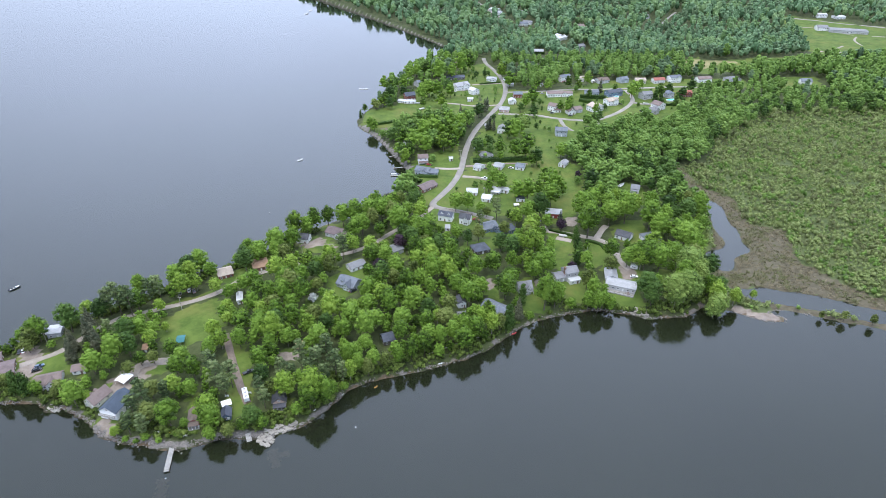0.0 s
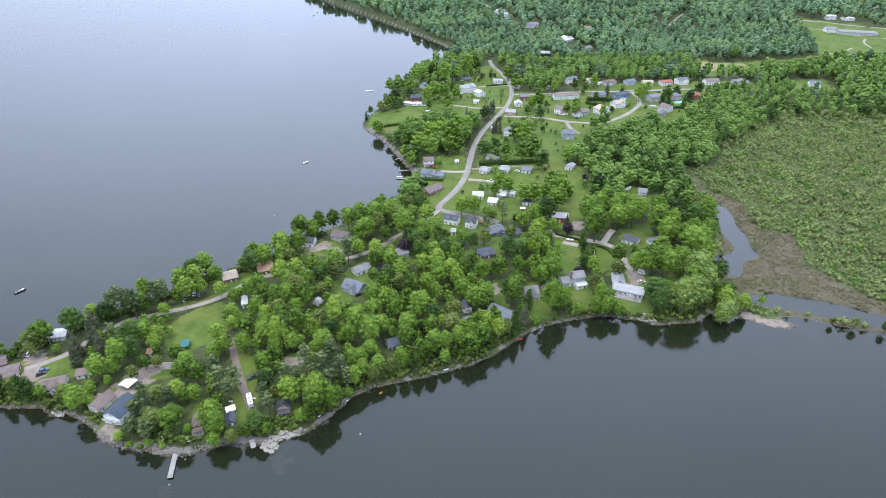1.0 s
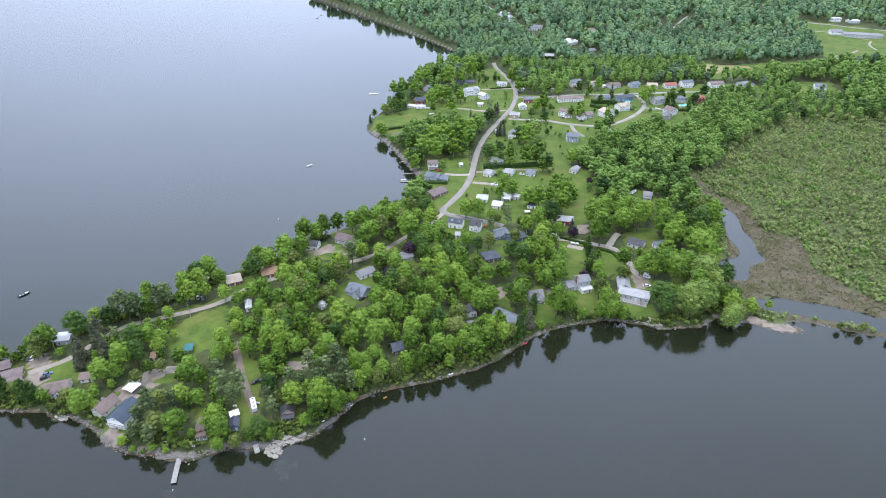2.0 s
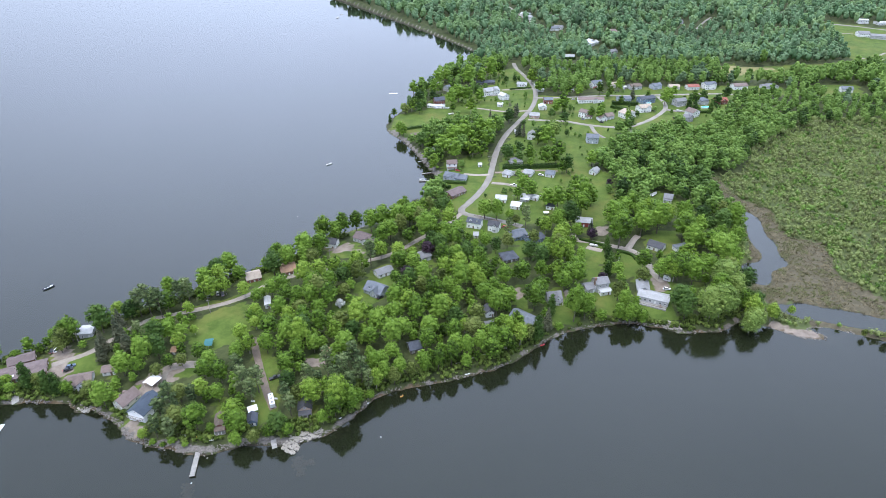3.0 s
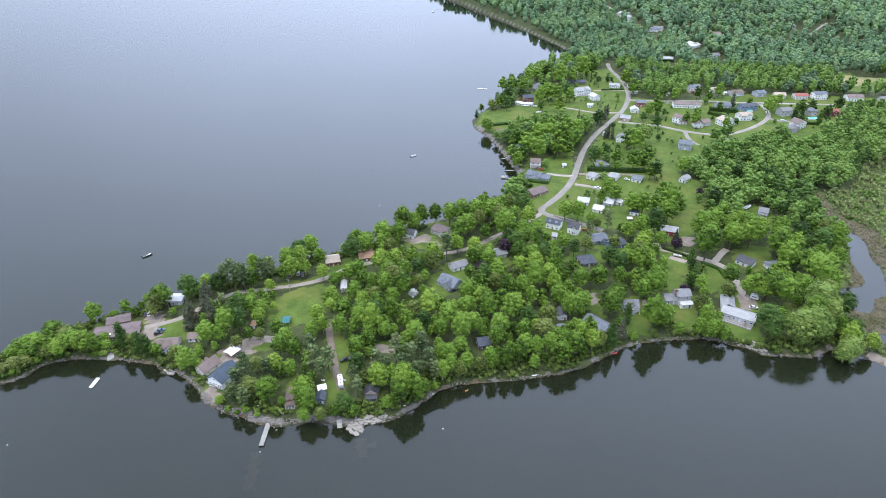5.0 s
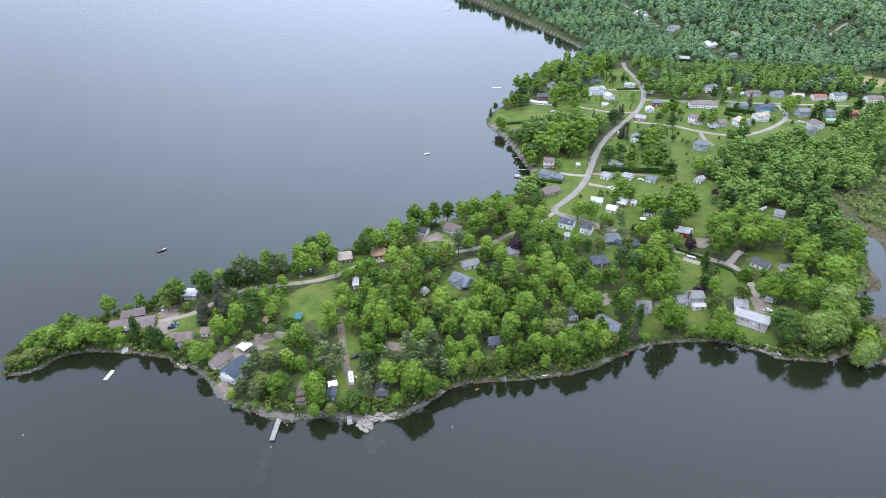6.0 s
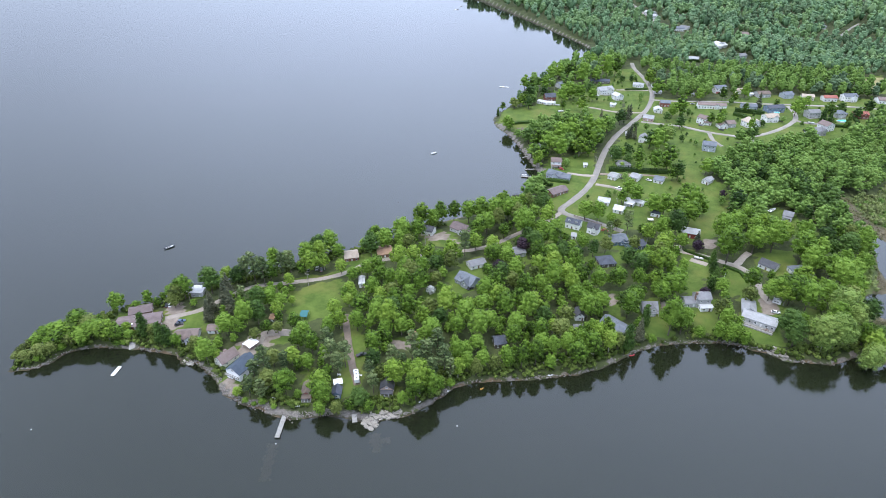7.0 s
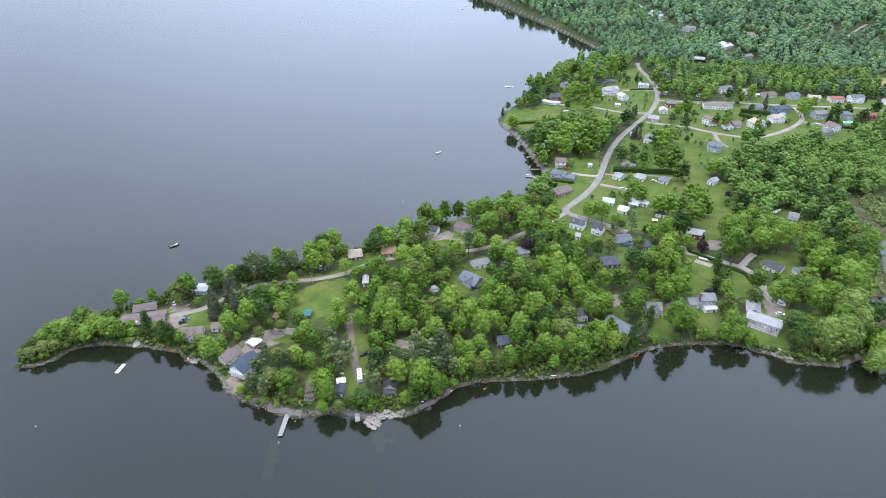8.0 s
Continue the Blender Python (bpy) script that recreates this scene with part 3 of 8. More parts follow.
def away(line, x, y, closed=True):
    """The distance from the places x, y to the line."""
    x, y = np.asarray(x, float), np.asarray(y, float)
    best = np.full(x.shape, 1e18)
    p = [np.array(q, float) for q in line]
    for a, b in zip(p, p[1:] + p[:1] if closed else p[1:]):
        ab = b - a
        k = np.clip(((x - a[0]) * ab[0] + (y - a[1]) * ab[1]) / (ab @ ab + 1e-9), 0, 1)
        best = np.minimum(best, (x - a[0] - k * ab[0]) ** 2 + (y - a[1] - k * ab[1]) ** 2)
    return np.sqrt(best)


def rounded(line, closed=False, step=4):
    """A smooth curve through the corners of a line."""
    p = [np.array(q, float) for q in line]
    n = len(p)
    out = []
    for i in range(n if closed else n - 1):
        if closed:
            a, b, c, d = p[i - 1], p[i], p[(i + 1) % n], p[(i + 2) % n]
        else:
            a, b, c, d = p[max(i - 1, 0)], p[i], p[i + 1], p[min(i + 2, n - 1)]
        for k in range(step):
            t = k / step
            out.append(0.5 * (2 * b + (c - a) * t + (2 * a - 5 * b + 4 * c - d) * t * t + (3 * b - a - 3 * c + d) * t ** 3))
    return out if closed else out + [p[-1]]


COAST = rounded(SOUTH_SHORE, step=3) + rounded(BAR_SHORE, step=2) + [(4200, 120), (4200, 4600), (-600, 4600)] + rounded(FAR_SHORE, step=2) + rounded(NORTH_SHORE, step=3)
PONDS = [rounded(CHANNEL, True, 3), LAGOON]


def wobble(x, y, size, seed):
    """A smooth uneven field between about -1 and 1."""
    s = np.zeros(np.shape(x))
    for k in range(5):
        a = seed * 1.7 + k * 2.4
        f = (1 + 0.37 * k) * 2 * np.pi / size
        s = s + np.sin(f * (x * np.cos(a) + y * np.sin(a)) + 3.1 * k + seed) / 2.2
    return s


def inland(x, y):
    """How far a place lies from the water, negative in the lake."""
    x, y = np.asarray(x, float), np.asarray(y, float)
    d = away(COAST, x, y) * np.where(inside(COAST, x, y), 1, -1)
    for pond in PONDS:
        d = np.minimum(d, away(pond, x, y) * np.where(inside(pond, x, y), -1, 1))
    return d + np.clip((900 - y) / 100, 0, 1) * (0.35 * wobble(x, y, 9, 3) + 0.2 * wobble(x, y, 3.7, 8))


def stony(x, y):
    """How far the bare stone bank of the point reaches, 0 to 1."""
    return np.exp(-((np.asarray(x, float) + 108) / 42) ** 2) * (np.asarray(y, float) < 230)


def marshy(x, y):
    """1 in the marsh, 0 on firm land, soft between."""
    d = away(MARSH, x, y) * np.where(inside(MARSH, x, y), 1, -1)
    return np.clip(0.5 + d / 16, 0, 1)


def height(x, y, d=None):
    """The ground's height over the lake."""
    d = inland(x, y) if d is None else d
    m = marshy(x, y)
    low = np.abs(wobble(x, y, 60, 1)) * 0.25
    bank = np.clip(1 - (np.asarray(y, float) - 840) / 60, 0.22, 1)
    firm = 1.0 * bank * (1 - np.exp(-np.maximum(d, 0) / 0.9)) + 3.0 * bank * (1 - np.exp(-np.maximum(d, 0) / 11)) + np.clip(d / 30, 0, 1) * (0.5 * wobble(x, y, 150, 2))
    firm = firm + 9 * np.clip((np.asarray(y, float) - 770) / 1000, 0, 4)
    wet = 0.45 * (1 - np.exp(-np.maximum(d, 0) / 1.5)) + low * np.clip(d / 4, 0, 1)
    land = firm * (1 - m) + wet * m
    return np.where(d > 0, land, np.maximum(d * 0.22, -7.0))


GRID_X, GRID_Y = np.arange(-340, 840, 2.0), np.arange(130, 1200, 2.0)
GRID_Z = height(*np.meshgrid(GRID_X, GRID_Y))


def ground_z(x, y):
    """The ground's height at one place."""
    i, j = (x - GRID_X[0]) / 2.0, (y - GRID_Y[0]) / 2.0
    a, b = int(i), int(j)
    if not (0 <= i < len(GRID_X) - 1 and 0 <= j < len(GRID_Y) - 1):
        return float(height(np.array([x]), np.array([y]))[0])
    u, w, g = i - a, j - b, GRID_Z
    return float((g[b, a] * (1 - u) + g[b, a + 1] * u) * (1 - w) + (g[b + 1, a] * (1 - u) + g[b + 1, a + 1] * u) * w)


def mesh_object(name, verts, faces, material, parent=None, kind="", label="", smooth=False):
    me = bpy.data.meshes.new(name)
    me.from_pydata([tuple(v) for v in verts], [], [tuple(f) for f in faces])
    for mt in (material if isinstance(material, (list, tuple)) else [material]):
        me.materials.append(mt)
    if smooth:
        me.polygons.foreach_set("use_smooth", [True] * len(me.polygons))
    me.update()
    ob = new(name, me)
    ob.parent = parent
    return tagged(ob, label=label, kind=kind)


def part(name, bm, material, parent, label=""):
    """A bmesh as one mesh under its thing."""
    me = bpy.data.meshes.new(name)
    bm.normal_update()
    bm.to_mesh(me)
    bm.free()
    me.materials.append(material)
    ob = new(name, me)
    ob.parent = parent
    return tagged(ob, label=label)


def axis_steps(low, high, step, far_low, far_high, grow=1.13):
    mid = list(np.arange(low, high + 0.1, step))
    up, down, s = [], [], step
    while (up or mid)[-1] < far_high:
        s *= grow
        up.append((up or mid)[-1] + s)
    s = step
    while (down or mid[:1])[-1] > far_low:
        s *= 1.13
        down.append((down or mid[:1])[-1] - s)
    return np.array(down[::-1] + mid + up)


def build_ground():
    xs, ys = axis_steps(-320, 415, 3.1, -4300, 4300), axis_steps(160, 640, 3.0, -3000, 4600, 1.02)
    gx, gy = np.meshgrid(xs, ys)
    d = inland(gx, gy)
    z = height(gx, gy, d)
    n, k = len(xs), len(ys)
    i = (np.arange(k - 1)[:, None] * n + np.arange(n - 1)[None, :]).ravel()
    me = bpy.data.meshes.new("ground")
    me.vertices.add(n * k)
    me.vertices.foreach_set("co", np.stack([gx, gy, z], -1).ravel())
    me.loops.add(len(i) * 4)
    me.loops.foreach_set("vertex_index", np.stack([i, i + 1, i + n + 1, i + n], 1).ravel())
    me.polygons.add(len(i))
    me.polygons.foreach_set("loop_start", np.arange(len(i)) * 4)
    me.update()
    me.polygons.foreach_set("use_smooth", np.ones(len(i), bool))
    jx, jy = gx + 1.2 * wobble(gx, gy, 11, 5), gy + 1.2 * wobble(gx, gy, 13, 6)
    lawn = np.zeros(gx.shape)
    for poly in CLEARINGS.values():
        lawn[inside(poly, jx, jy) | (gy > 400) & (inside(poly, jx, jy + 6) | inside(poly, jx, jy + 12))] = 1
    bare, mud, straw = np.zeros(gx.shape), np.zeros(gx.shape), np.zeros(gx.shape)
    for key, poly in BARE.items():
        if key != "beach_bay":
            dict(mud_bank=mud, far_sand=straw, tan_patch=straw).get(key, bare)[inside(poly, jx, jy)] = 1
    m = marshy(gx, gy)
    mud[(m > 0.4) & (d < 6) & (gx > 183) & (gy < 330)] = 1
    fields = dict(lawn=lawn, straw=straw, bare=bare, mud=mud * (d > -0.3), marsh=(m > 0.5) * 1.0,
                  stone=np.clip(np.where(gy > 880, 1.3, 1.0 + 0.45 * wobble(gx, gy, 31, 4)) - np.abs(d - 0.2 - 1.2 * stony(gx, gy)) / np.where(gy > 880, 2.6, 0.7 + 1.7 * stony(gx, gy)), 0, 1) * np.clip(1 - 1.4 * m, 0, 1), bed=np.clip(0.4 - d, 0, 1), shoal=np.clip(0.75 + d / 11 + 0.2 * wobble(gx, gy, 23, 5), 0, 0.9) * (d < 0.2) * (gy < 300))
    fields["stone"][inside(BARE["beach_bay"], jx, jy)] = 1
    for key, v in fields.items():
        me.attributes.new(key, "FLOAT", "POINT").data.foreach_set("value", np.ascontiguousarray(v, np.float32).ravel())
    me.materials.append(ground_material())
    return tagged(new("ground", me), "grassy wooded peninsula ground with stony shore", "ground", kind="structure")


build_ground()
water = mesh_object("water", [(-4400, -3000, 0), (4400, -3000, 0), (4400, 4700, 0), (-4400, 4700, 0)], [(0, 1, 2, 3)], lake_material())
water.visible_shadow = False
tagged(water, "calm dark grey-green lake water reflecting overcast sky", "lake", kind="structure")


ROAD_LINES = []


def road(name, line, width, material, label):
    ROAD_LINES.append((line, width, name == "lane"))
    pts = [np.array(p) for p in rounded(line, step=8)]
    verts, faces = [], []
    for i, p in enumerate(pts):
        t = pts[min(i + 1, len(pts) - 1)] - pts[max(i - 1, 0)]
        t = t / (np.linalg.norm(t) + 1e-9)
        nrm = np.array([-t[1], t[0]])
        w = width / 2 * (1 + 0.05 * math.sin(i * 1.3) + 0.04 * math.sin(i * 0.37))
        prof = [(-w - 0.25, -0.35), (-w, 0.07), (0, 0.13), (w, 0.07), (w + 0.25, -0.35)]
        for off, dz in prof:
            q = p + nrm * off
            verts.append((q[0], q[1], ground_z(*q) + dz))
        if i:
            a = (i - 1) * 5
            faces += [(a + j, a + j + 1, a + j + 6, a + j + 5) for j in range(4)]
    ob = mesh_object(name, verts, [f[::-1] for f in faces], material, smooth=True)
    return tagged(ob, label, name, kind="structure")


road('road', [(53.0, 833.2), (55.1, 807.3), (62.5, 774.2), (68.5, 739.0), (70.5, 705.8), (68.4, 676.0), (61.2, 641.9), (51.0, 613.3), (39.8, 584.1), (31.9, 561.3), (24.6, 534.4), (20.1, 509.4), (16.5, 481.0), (14.2, 463.8), (10.4, 446.4), (4.8, 429.4), (-2.5, 414.1), (-7.1, 405.6), (-6.3, 399.6), (0.6, 394.6), (10.3, 390.3), (21.6, 385.3), (34.5, 379.0)], 4.9, ASPHALT_PALE, 'pale grey sun-bleached asphalt village road')
road('road', [(55.5, 606.6), (74.2, 605.4), (91.9, 602.3), (108.3, 592.1), (126.9, 585.2), (146.0, 584.7), (162.1, 594.6), (176.9, 608.9), (190.9, 627.9), (201.9, 647.6), (206.1, 666.1), (206.1, 682.1), (204.7, 690.4)], 4.4, ASPHALT_PALE, 'pale grey asphalt side road with a bend')
road('road', [(69.2, 679.9), (90.3, 680.4), (124.5, 685.8), (163.8, 689.6), (203.0, 695.2), (247.1, 701.0), (292.1, 699.2)], 4.4, ASPHALT_PALE, 'straight pale asphalt road past houses')
road('driveway', [(68.3, 369.1), (69.5, 362.5), (78.6, 360.3), (91.1, 354.9), (100.2, 351.1), (106.2, 345.5), (109.2, 338.0), (109.2, 326.9), (110.2, 318.5), (112.8, 312.6)], 4.2, GRAVEL, 'pale gravel driveway beside a clipped hedge')
road('driveway', [(100.2, 351.1), (103.7, 357.2), (107.4, 364.1), (111.2, 369.2)], 4.0, GRAVEL, 'short grey gravel driveway under trees')
road('lane', [(-204.6, 227.0), (-196.3, 232.5), (-191.7, 236.1), (-188.6, 240.5), (-176.8, 261.1), (-169.4, 267.2), (-160.7, 271.2), (-148.9, 276.4), (-137.2, 282.3), (-126.6, 291.3), (-118.3, 303.1), (-108.1, 310.7), (-92.0, 317.7), (-74.9, 321.8), (-65.8, 329.5), (-56.0, 335.0), (-46.5, 342.7), (-37.2, 354.0), (-26.0, 369.0), (-16.0, 383.5), (-7.4, 398.6)], 3.6, GRAVEL, 'narrow pale gravel lane along the shore houses')
road('driveway', [(-146.9, 219.2), (-147.7, 225.5), (-143.3, 229.4), (-134.5, 230.9), (-121.9, 231.1)], 5.0, GRAVEL, 'pale gravel driveway beside a white canopy')
road('driveway', [(-112.3, 251.6), (-104.9, 235.6), (-99.0, 223.4), (-93.5, 212.5), (-87.6, 202.7)], 3.4, DIRT, 'brown dirt driveway with a parked caravan')
road('driveway', [(114.7, 588.6), (116.3, 569.8), (122.1, 556.5)], 3.6, ASPHALT_PALE, 'narrow asphalt driveway across a lawn')
road('driveway', [(148.6, 582.7), (150.7, 562.4), (152.7, 544.1)], 5.0, GRAVEL, 'short pinkish gravel track ending at trees')
road('driveway', [(15.0, 467.3), (5.5, 466.6), (-7.0, 468.5)], 4.0, GRAVEL, 'gravel driveway to a grey shore house')
road('driveway', [(60.9, 634.7), (37.7, 628.7), (24.0, 630.4), (10.0, 636.2), (-7.1, 640.1)], 3.4, GRAVEL, 'pale gravel drive through a meadow')
road('driveway', [(15.4, 450.9), (27.1, 448.4), (35.4, 444.1)], 4.0, GRAVEL, 'wide pale gravel parking strip beside the road')
road('driveway', [(18.4, 471.2), (35.6, 472.4), (57.1, 475.1), (69.8, 474.7)], 3.0, DIRT, 'earth track behind a long hedge')
road('driveway', [(67.3, 713.5), (48.0, 711.7), (32.8, 708.8)], 3.2, GRAVEL, 'pale straight driveway over a lawn')
road('driveway', [(202.1, 644.3), (210.9, 639.5), (221.2, 637.9)], 5.0, ASPHALT_PALE, 'pale driveway with parked boats')
road('footpath', [(559.0, 1043.7), (595.1, 1042.8), (617.5, 1014.8), (639.3, 988.7), (673.9, 974.9)], 3.0, GRAVEL, 'pale footpath along a playing field')
road('footpath', [(637.2, 985.0), (614.1, 951.1), (609.8, 915.8), (619.3, 895.2)], 3.0, GRAVEL, 'pale path between playing fields')
road('footpath', [(578.7, 919.0), (558.0, 897.6), (551.6, 875.6)], 3.0, GRAVEL, 'short curved pale footpath on a field')
road('footpath', [(500.8, 857.3), (512.2, 872.1), (531.8, 886.0)], 3.0, GRAVEL, 'pale footpath at the woodland edge')
road('driveway', [(74.7, 353.5), (79.3, 351.2), (83.9, 348.9)], 4.5, GRAVEL, 'pale gravel pad under a trailered boat')
road('road', [(579.8, 1130.2), (628.9, 1101.8), (669.2, 1070.7), (716.3, 1043.7)], 7.0, ASPHALT_PALE, 'far pale road beside a school')
road('road', [(65.9, 1270.4), (90.5, 1152.9), (112.5, 1077.5)], 5.0, ASPHALT_PALE, 'far pale road among dense trees')
road('road', [(359.6, 1065.9), (393.9, 1131.4), (418.3, 1172.6)], 3.6, ASPHALT_PALE, 'far pale road through dense woods')

# ------------------------------------------------------------ trees
LEAF_BY_KIND = dict(b=LEAF, l=LEAF_LIGHT, d=LEAF_DEEP, o=LEAF_OLIVE, p=NEEDLE, s=NEEDLE_DEEP, k=NEEDLE_DEEP, c=LEAF_DEEP, u=LEAF_PLUM, w=LEAF_WILLOW, r=LEAF, x=LEAF_WHITE)
TALL = dict(b=1.45, l=1.42, d=1.45, o=1.38, p=1.9, s=2.7, k=2.7, c=2.0, u=1.2, w=1.2, r=0.85, x=0.95)
NAMES = dict(b=("tree", "broadleaf tree in full green summer leaf"), l=("tree", "broadleaf tree with fresh yellow-green leaves"),
             d=("tree", "broadleaf tree with deep green dense crown"), o=("tree", "broadleaf tree with thin olive-green leaves"),
             p=("pine_tree", "tall pine with open grey-green crown"), s=("spruce_tree", "narrow dark spruce with pointed top"),
             k=("spruce_tree", "old brownish-green spruce with drooping branches"), c=("cedar_tree", "dense dark green cedar with narrow crown"),
             u=("plum_tree", "ornamental tree with dark purple leaves"), w=("willow_tree", "large pale green willow with drooping crown"),
             r=("shrub", "low rounded green shrub"), x=("blossom_tree", "small tree covered in white blossom"))
_ico = bmesh.new()
bmesh.ops.create_icosphere(_ico, subdivisions=1, radius=1)
ICO_V, ICO_F = np.array([v.co[:] for v in _ico.verts]), np.array([[v.index for v in f.verts] for f in _ico.faces])
_ico.free()


def leaf_cards(rng, centres, radii, count, size, droop=0.0, squash=0.8, flat=0.0):
    """Small bent leaf sprays on the outer faces of the lobes of a crown: their corners, and the lobe of each."""
    share = radii ** 2 / (radii ** 2).sum()
    which = rng.choice(len(radii), count * 2, p=share)
    nrm = rng.normal(size=(count * 2, 3))
    nrm[:, 2] = nrm[:, 2] * 0.9 + 0.25 + 0.35 * flat
    nrm /= np.linalg.norm(nrm, axis=1, keepdims=True)
    pos = centres[which] + nrm * radii[which][:, None] * np.array([1, 1, squash]) * rng.uniform(0.80, 1.26, (count * 2, 1))
    gap = np.linalg.norm((pos[:, None, :] - centres[None]) / np.array([1, 1, squash]), axis=2) / radii[None]
    gap[np.arange(len(pos)), which] = 9
    keep = gap.min(1) > 0.9
    pos, nrm, which = pos[keep][:count], nrm[keep][:count], which[keep][:count]
    n = len(pos)
    nrm = nrm + np.array([0, 0, flat]) + rng.normal(scale=0.75 - 0.35 * flat, size=(n, 3))
    nrm /= np.linalg.norm(nrm, axis=1, keepdims=True)
    a = np.cross(nrm, rng.normal(size=(n, 3)))
    a /= np.linalg.norm(a, axis=1, keepdims=True) + 1e-9
    b = np.cross(nrm, a)
    s = size * rng.uniform(0.6, 1.35, (n, 1))
    v = np.stack([pos - a * s, pos - b * s * 0.62 + nrm * s * 0.2, pos + a * s, pos + b * s * 0.62 + nrm * s * 0.2], 1)
    v[:, :, 2] -= droop * rng.uniform(0, 1, (n, 1))
    return v.reshape(-1, 3), which


def crown_shape(kind, seed, fine=1):
    """Vertices, quads, triangles and a tone for each bough, of a crown one metre wide: x and y within +-0.5, foot at z 0."""
    rng = np.random.default_rng(seed)
    tall = TALL[kind]
    flat = 0.0
    if kind in "sk":
        n = 26
        h = np.linspace(0.12, 0.97, n) * tall
        r = 0.5 * (1 - np.linspace(0.0, 0.94, n)) ** 0.85
        ang = np.arange(n) * 2.4
        c = np.stack([np.cos(ang) * r * 0.45, np.sin(ang) * r * 0.45, h], 1)
        rad, squash = r * 0.62 + 0.03, 0.75
        cards, size = 620, 0.075
    elif kind == "p":
        n = 24
        ang = np.arange(n) * 2.4 + rng.uniform(-0.4, 0.4, n)
        lev = np.linspace(0.34, 0.95, n)
        spread = rng.uniform(0.16, 0.42, n) * np.sqrt(1.22 - lev)
        c = np.stack([np.cos(ang) * spread, np.sin(ang) * spread, lev * tall], 1)
        rad, squash = rng.uniform(0.09, 0.16, n), 0.5
        cards, size = 760, 0.044
    elif kind == "c":
        n = 12
        lev = np.linspace(0.14, 0.92, n)
        wide = 0.36 * np.sqrt(np.clip(1.05 - lev, 0.05, 1))
        ang = np.arange(n) * 2.4
        c = np.stack([np.cos(ang) * wide * 0.5, np.sin(ang) * wide * 0.5, lev * tall], 1)
        rad, squash = wide * 0.72 + 0.05, 1.2
        cards, size = 520, 0.06
    else:
        n = (64 if kind == "w" else 38 if fine == 1 else 20) if kind not in "rx" else 14
        mid, up = (0.59 * tall, 0.40 * tall) if fine == 1 else (0.53 * tall, 0.45 * tall)
        if kind in "rx":
            mid, up = 0.5 * tall, 0.42 * tall
        g = np.arange(n) + 0.5
        phi, th = np.arccos(1 - 1.8 * g / n), np.pi * (1 + 5 ** 0.5) * g + seed + rng.uniform(-0.35, 0.35, n)
        swell = 0.07 * np.sin(3 * th + seed) * np.sin(phi) + 0.06 * np.sin(4 * phi + 2 * th + 2 * seed)
        k = rng.uniform(0.64, 0.86, n) + swell
        belly = 1 - 0.22 * np.clip(np.cos(phi), 0, 1)
        c = np.stack([np.cos(th) * np.sin(phi) * 0.5 * k * belly, np.sin(th) * np.sin(phi) * 0.5 * k * belly, mid + np.cos(phi) * up * k * 1.05], 1)
        heart = np.array([[0.03, -0.02, mid - 0.13 * tall], [-0.02, 0.03, mid + 0.03 * tall], [0.02, 0.02, mid + 0.19 * tall]])
        c = np.concatenate([c, heart])
        rad = np.concatenate([rng.uniform(0.075, 0.145, n) * (0.75 if kind == "w" else 1) if n > 20 else rng.uniform(0.09, 0.18, n), [0.38, 0.40, 0.30]])
        squash, flat = 0.80, 0.6
        cards, size = (760, 0.028) if kind != "w" else (1500, 0.021)
    if fine == 1:
        v, lobe = leaf_cards(rng, c, rad, cards, size, 0.05 if kind == "w" else 0.0, squash, flat)
    else:
        v, lobe = leaf_cards(rng, c, rad, int(cards * 0.23), size * 1.4, 0.0, squash, flat)
    core_v = np.concatenate([c[j] + ICO_V * rad[j] * 0.86 * np.array([1, 1, squash]) * (0.78 + 0.3 * rng.random((len(ICO_V), 1))) for j in range(len(rad))])
    core_f = np.concatenate([ICO_F + len(ICO_V) * i for i in range(len(rad))])
    quads = np.arange(len(v)).reshape(-1, 4)
    tone = rng.random(len(rad))
    return np.concatenate([v, core_v]), quads, core_f + len(v), np.concatenate([np.repeat(tone[lobe], 4), np.repeat(tone, len(ICO_V))])


def far_crown(seed, tall=1.35, lobes=6, cards=22, size=0.055):
    """A crown for distant woods: an uneven dome with boughs on it and loose sprays."""
    rng = np.random.default_rng(seed)
    mid = 0.56 * tall
    dome = ICO_V * np.array([0.33, 0.33, 0.36 * tall]) * rng.uniform(0.80, 1.14, (len(ICO_V), 1)) + [0, 0, mid]
    phi, th = np.linspace(0.1, 1.5 if lobes < 8 else 2.2, lobes) + rng.uniform(-0.15, 0.15, lobes), np.arange(lobes) * 2.4 + rng.uniform(-0.5, 0.5, lobes)
    c = np.stack([np.cos(th) * np.sin(phi) * 0.32, np.sin(th) * np.sin(phi) * 0.32, mid + np.cos(phi) * 0.34 * tall], 1)
    rad = rng.uniform(0.10, 0.19, lobes) * (6 / lobes) ** 0.3
    v, lobe = leaf_cards(rng, c, rad, cards, size, 0.0, 0.8, 0.5)
    boughs = np.concatenate([p + ICO_V * q * rng.uniform(0.7, 1.15, (len(ICO_V), 1)) for p, q in zip(c, rad)])
    tri = np.concatenate([ICO_F + len(ICO_V) * i for i in range(lobes + 1)]) + len(v)
    tone = rng.random(lobes)
    return np.concatenate([v, dome, boughs]), np.arange(len(v)).reshape(-1, 4), tri, np.concatenate([np.repeat(tone[lobe], 4), np.full(len(dome), 0.4), np.repeat(tone, len(ICO_V))])


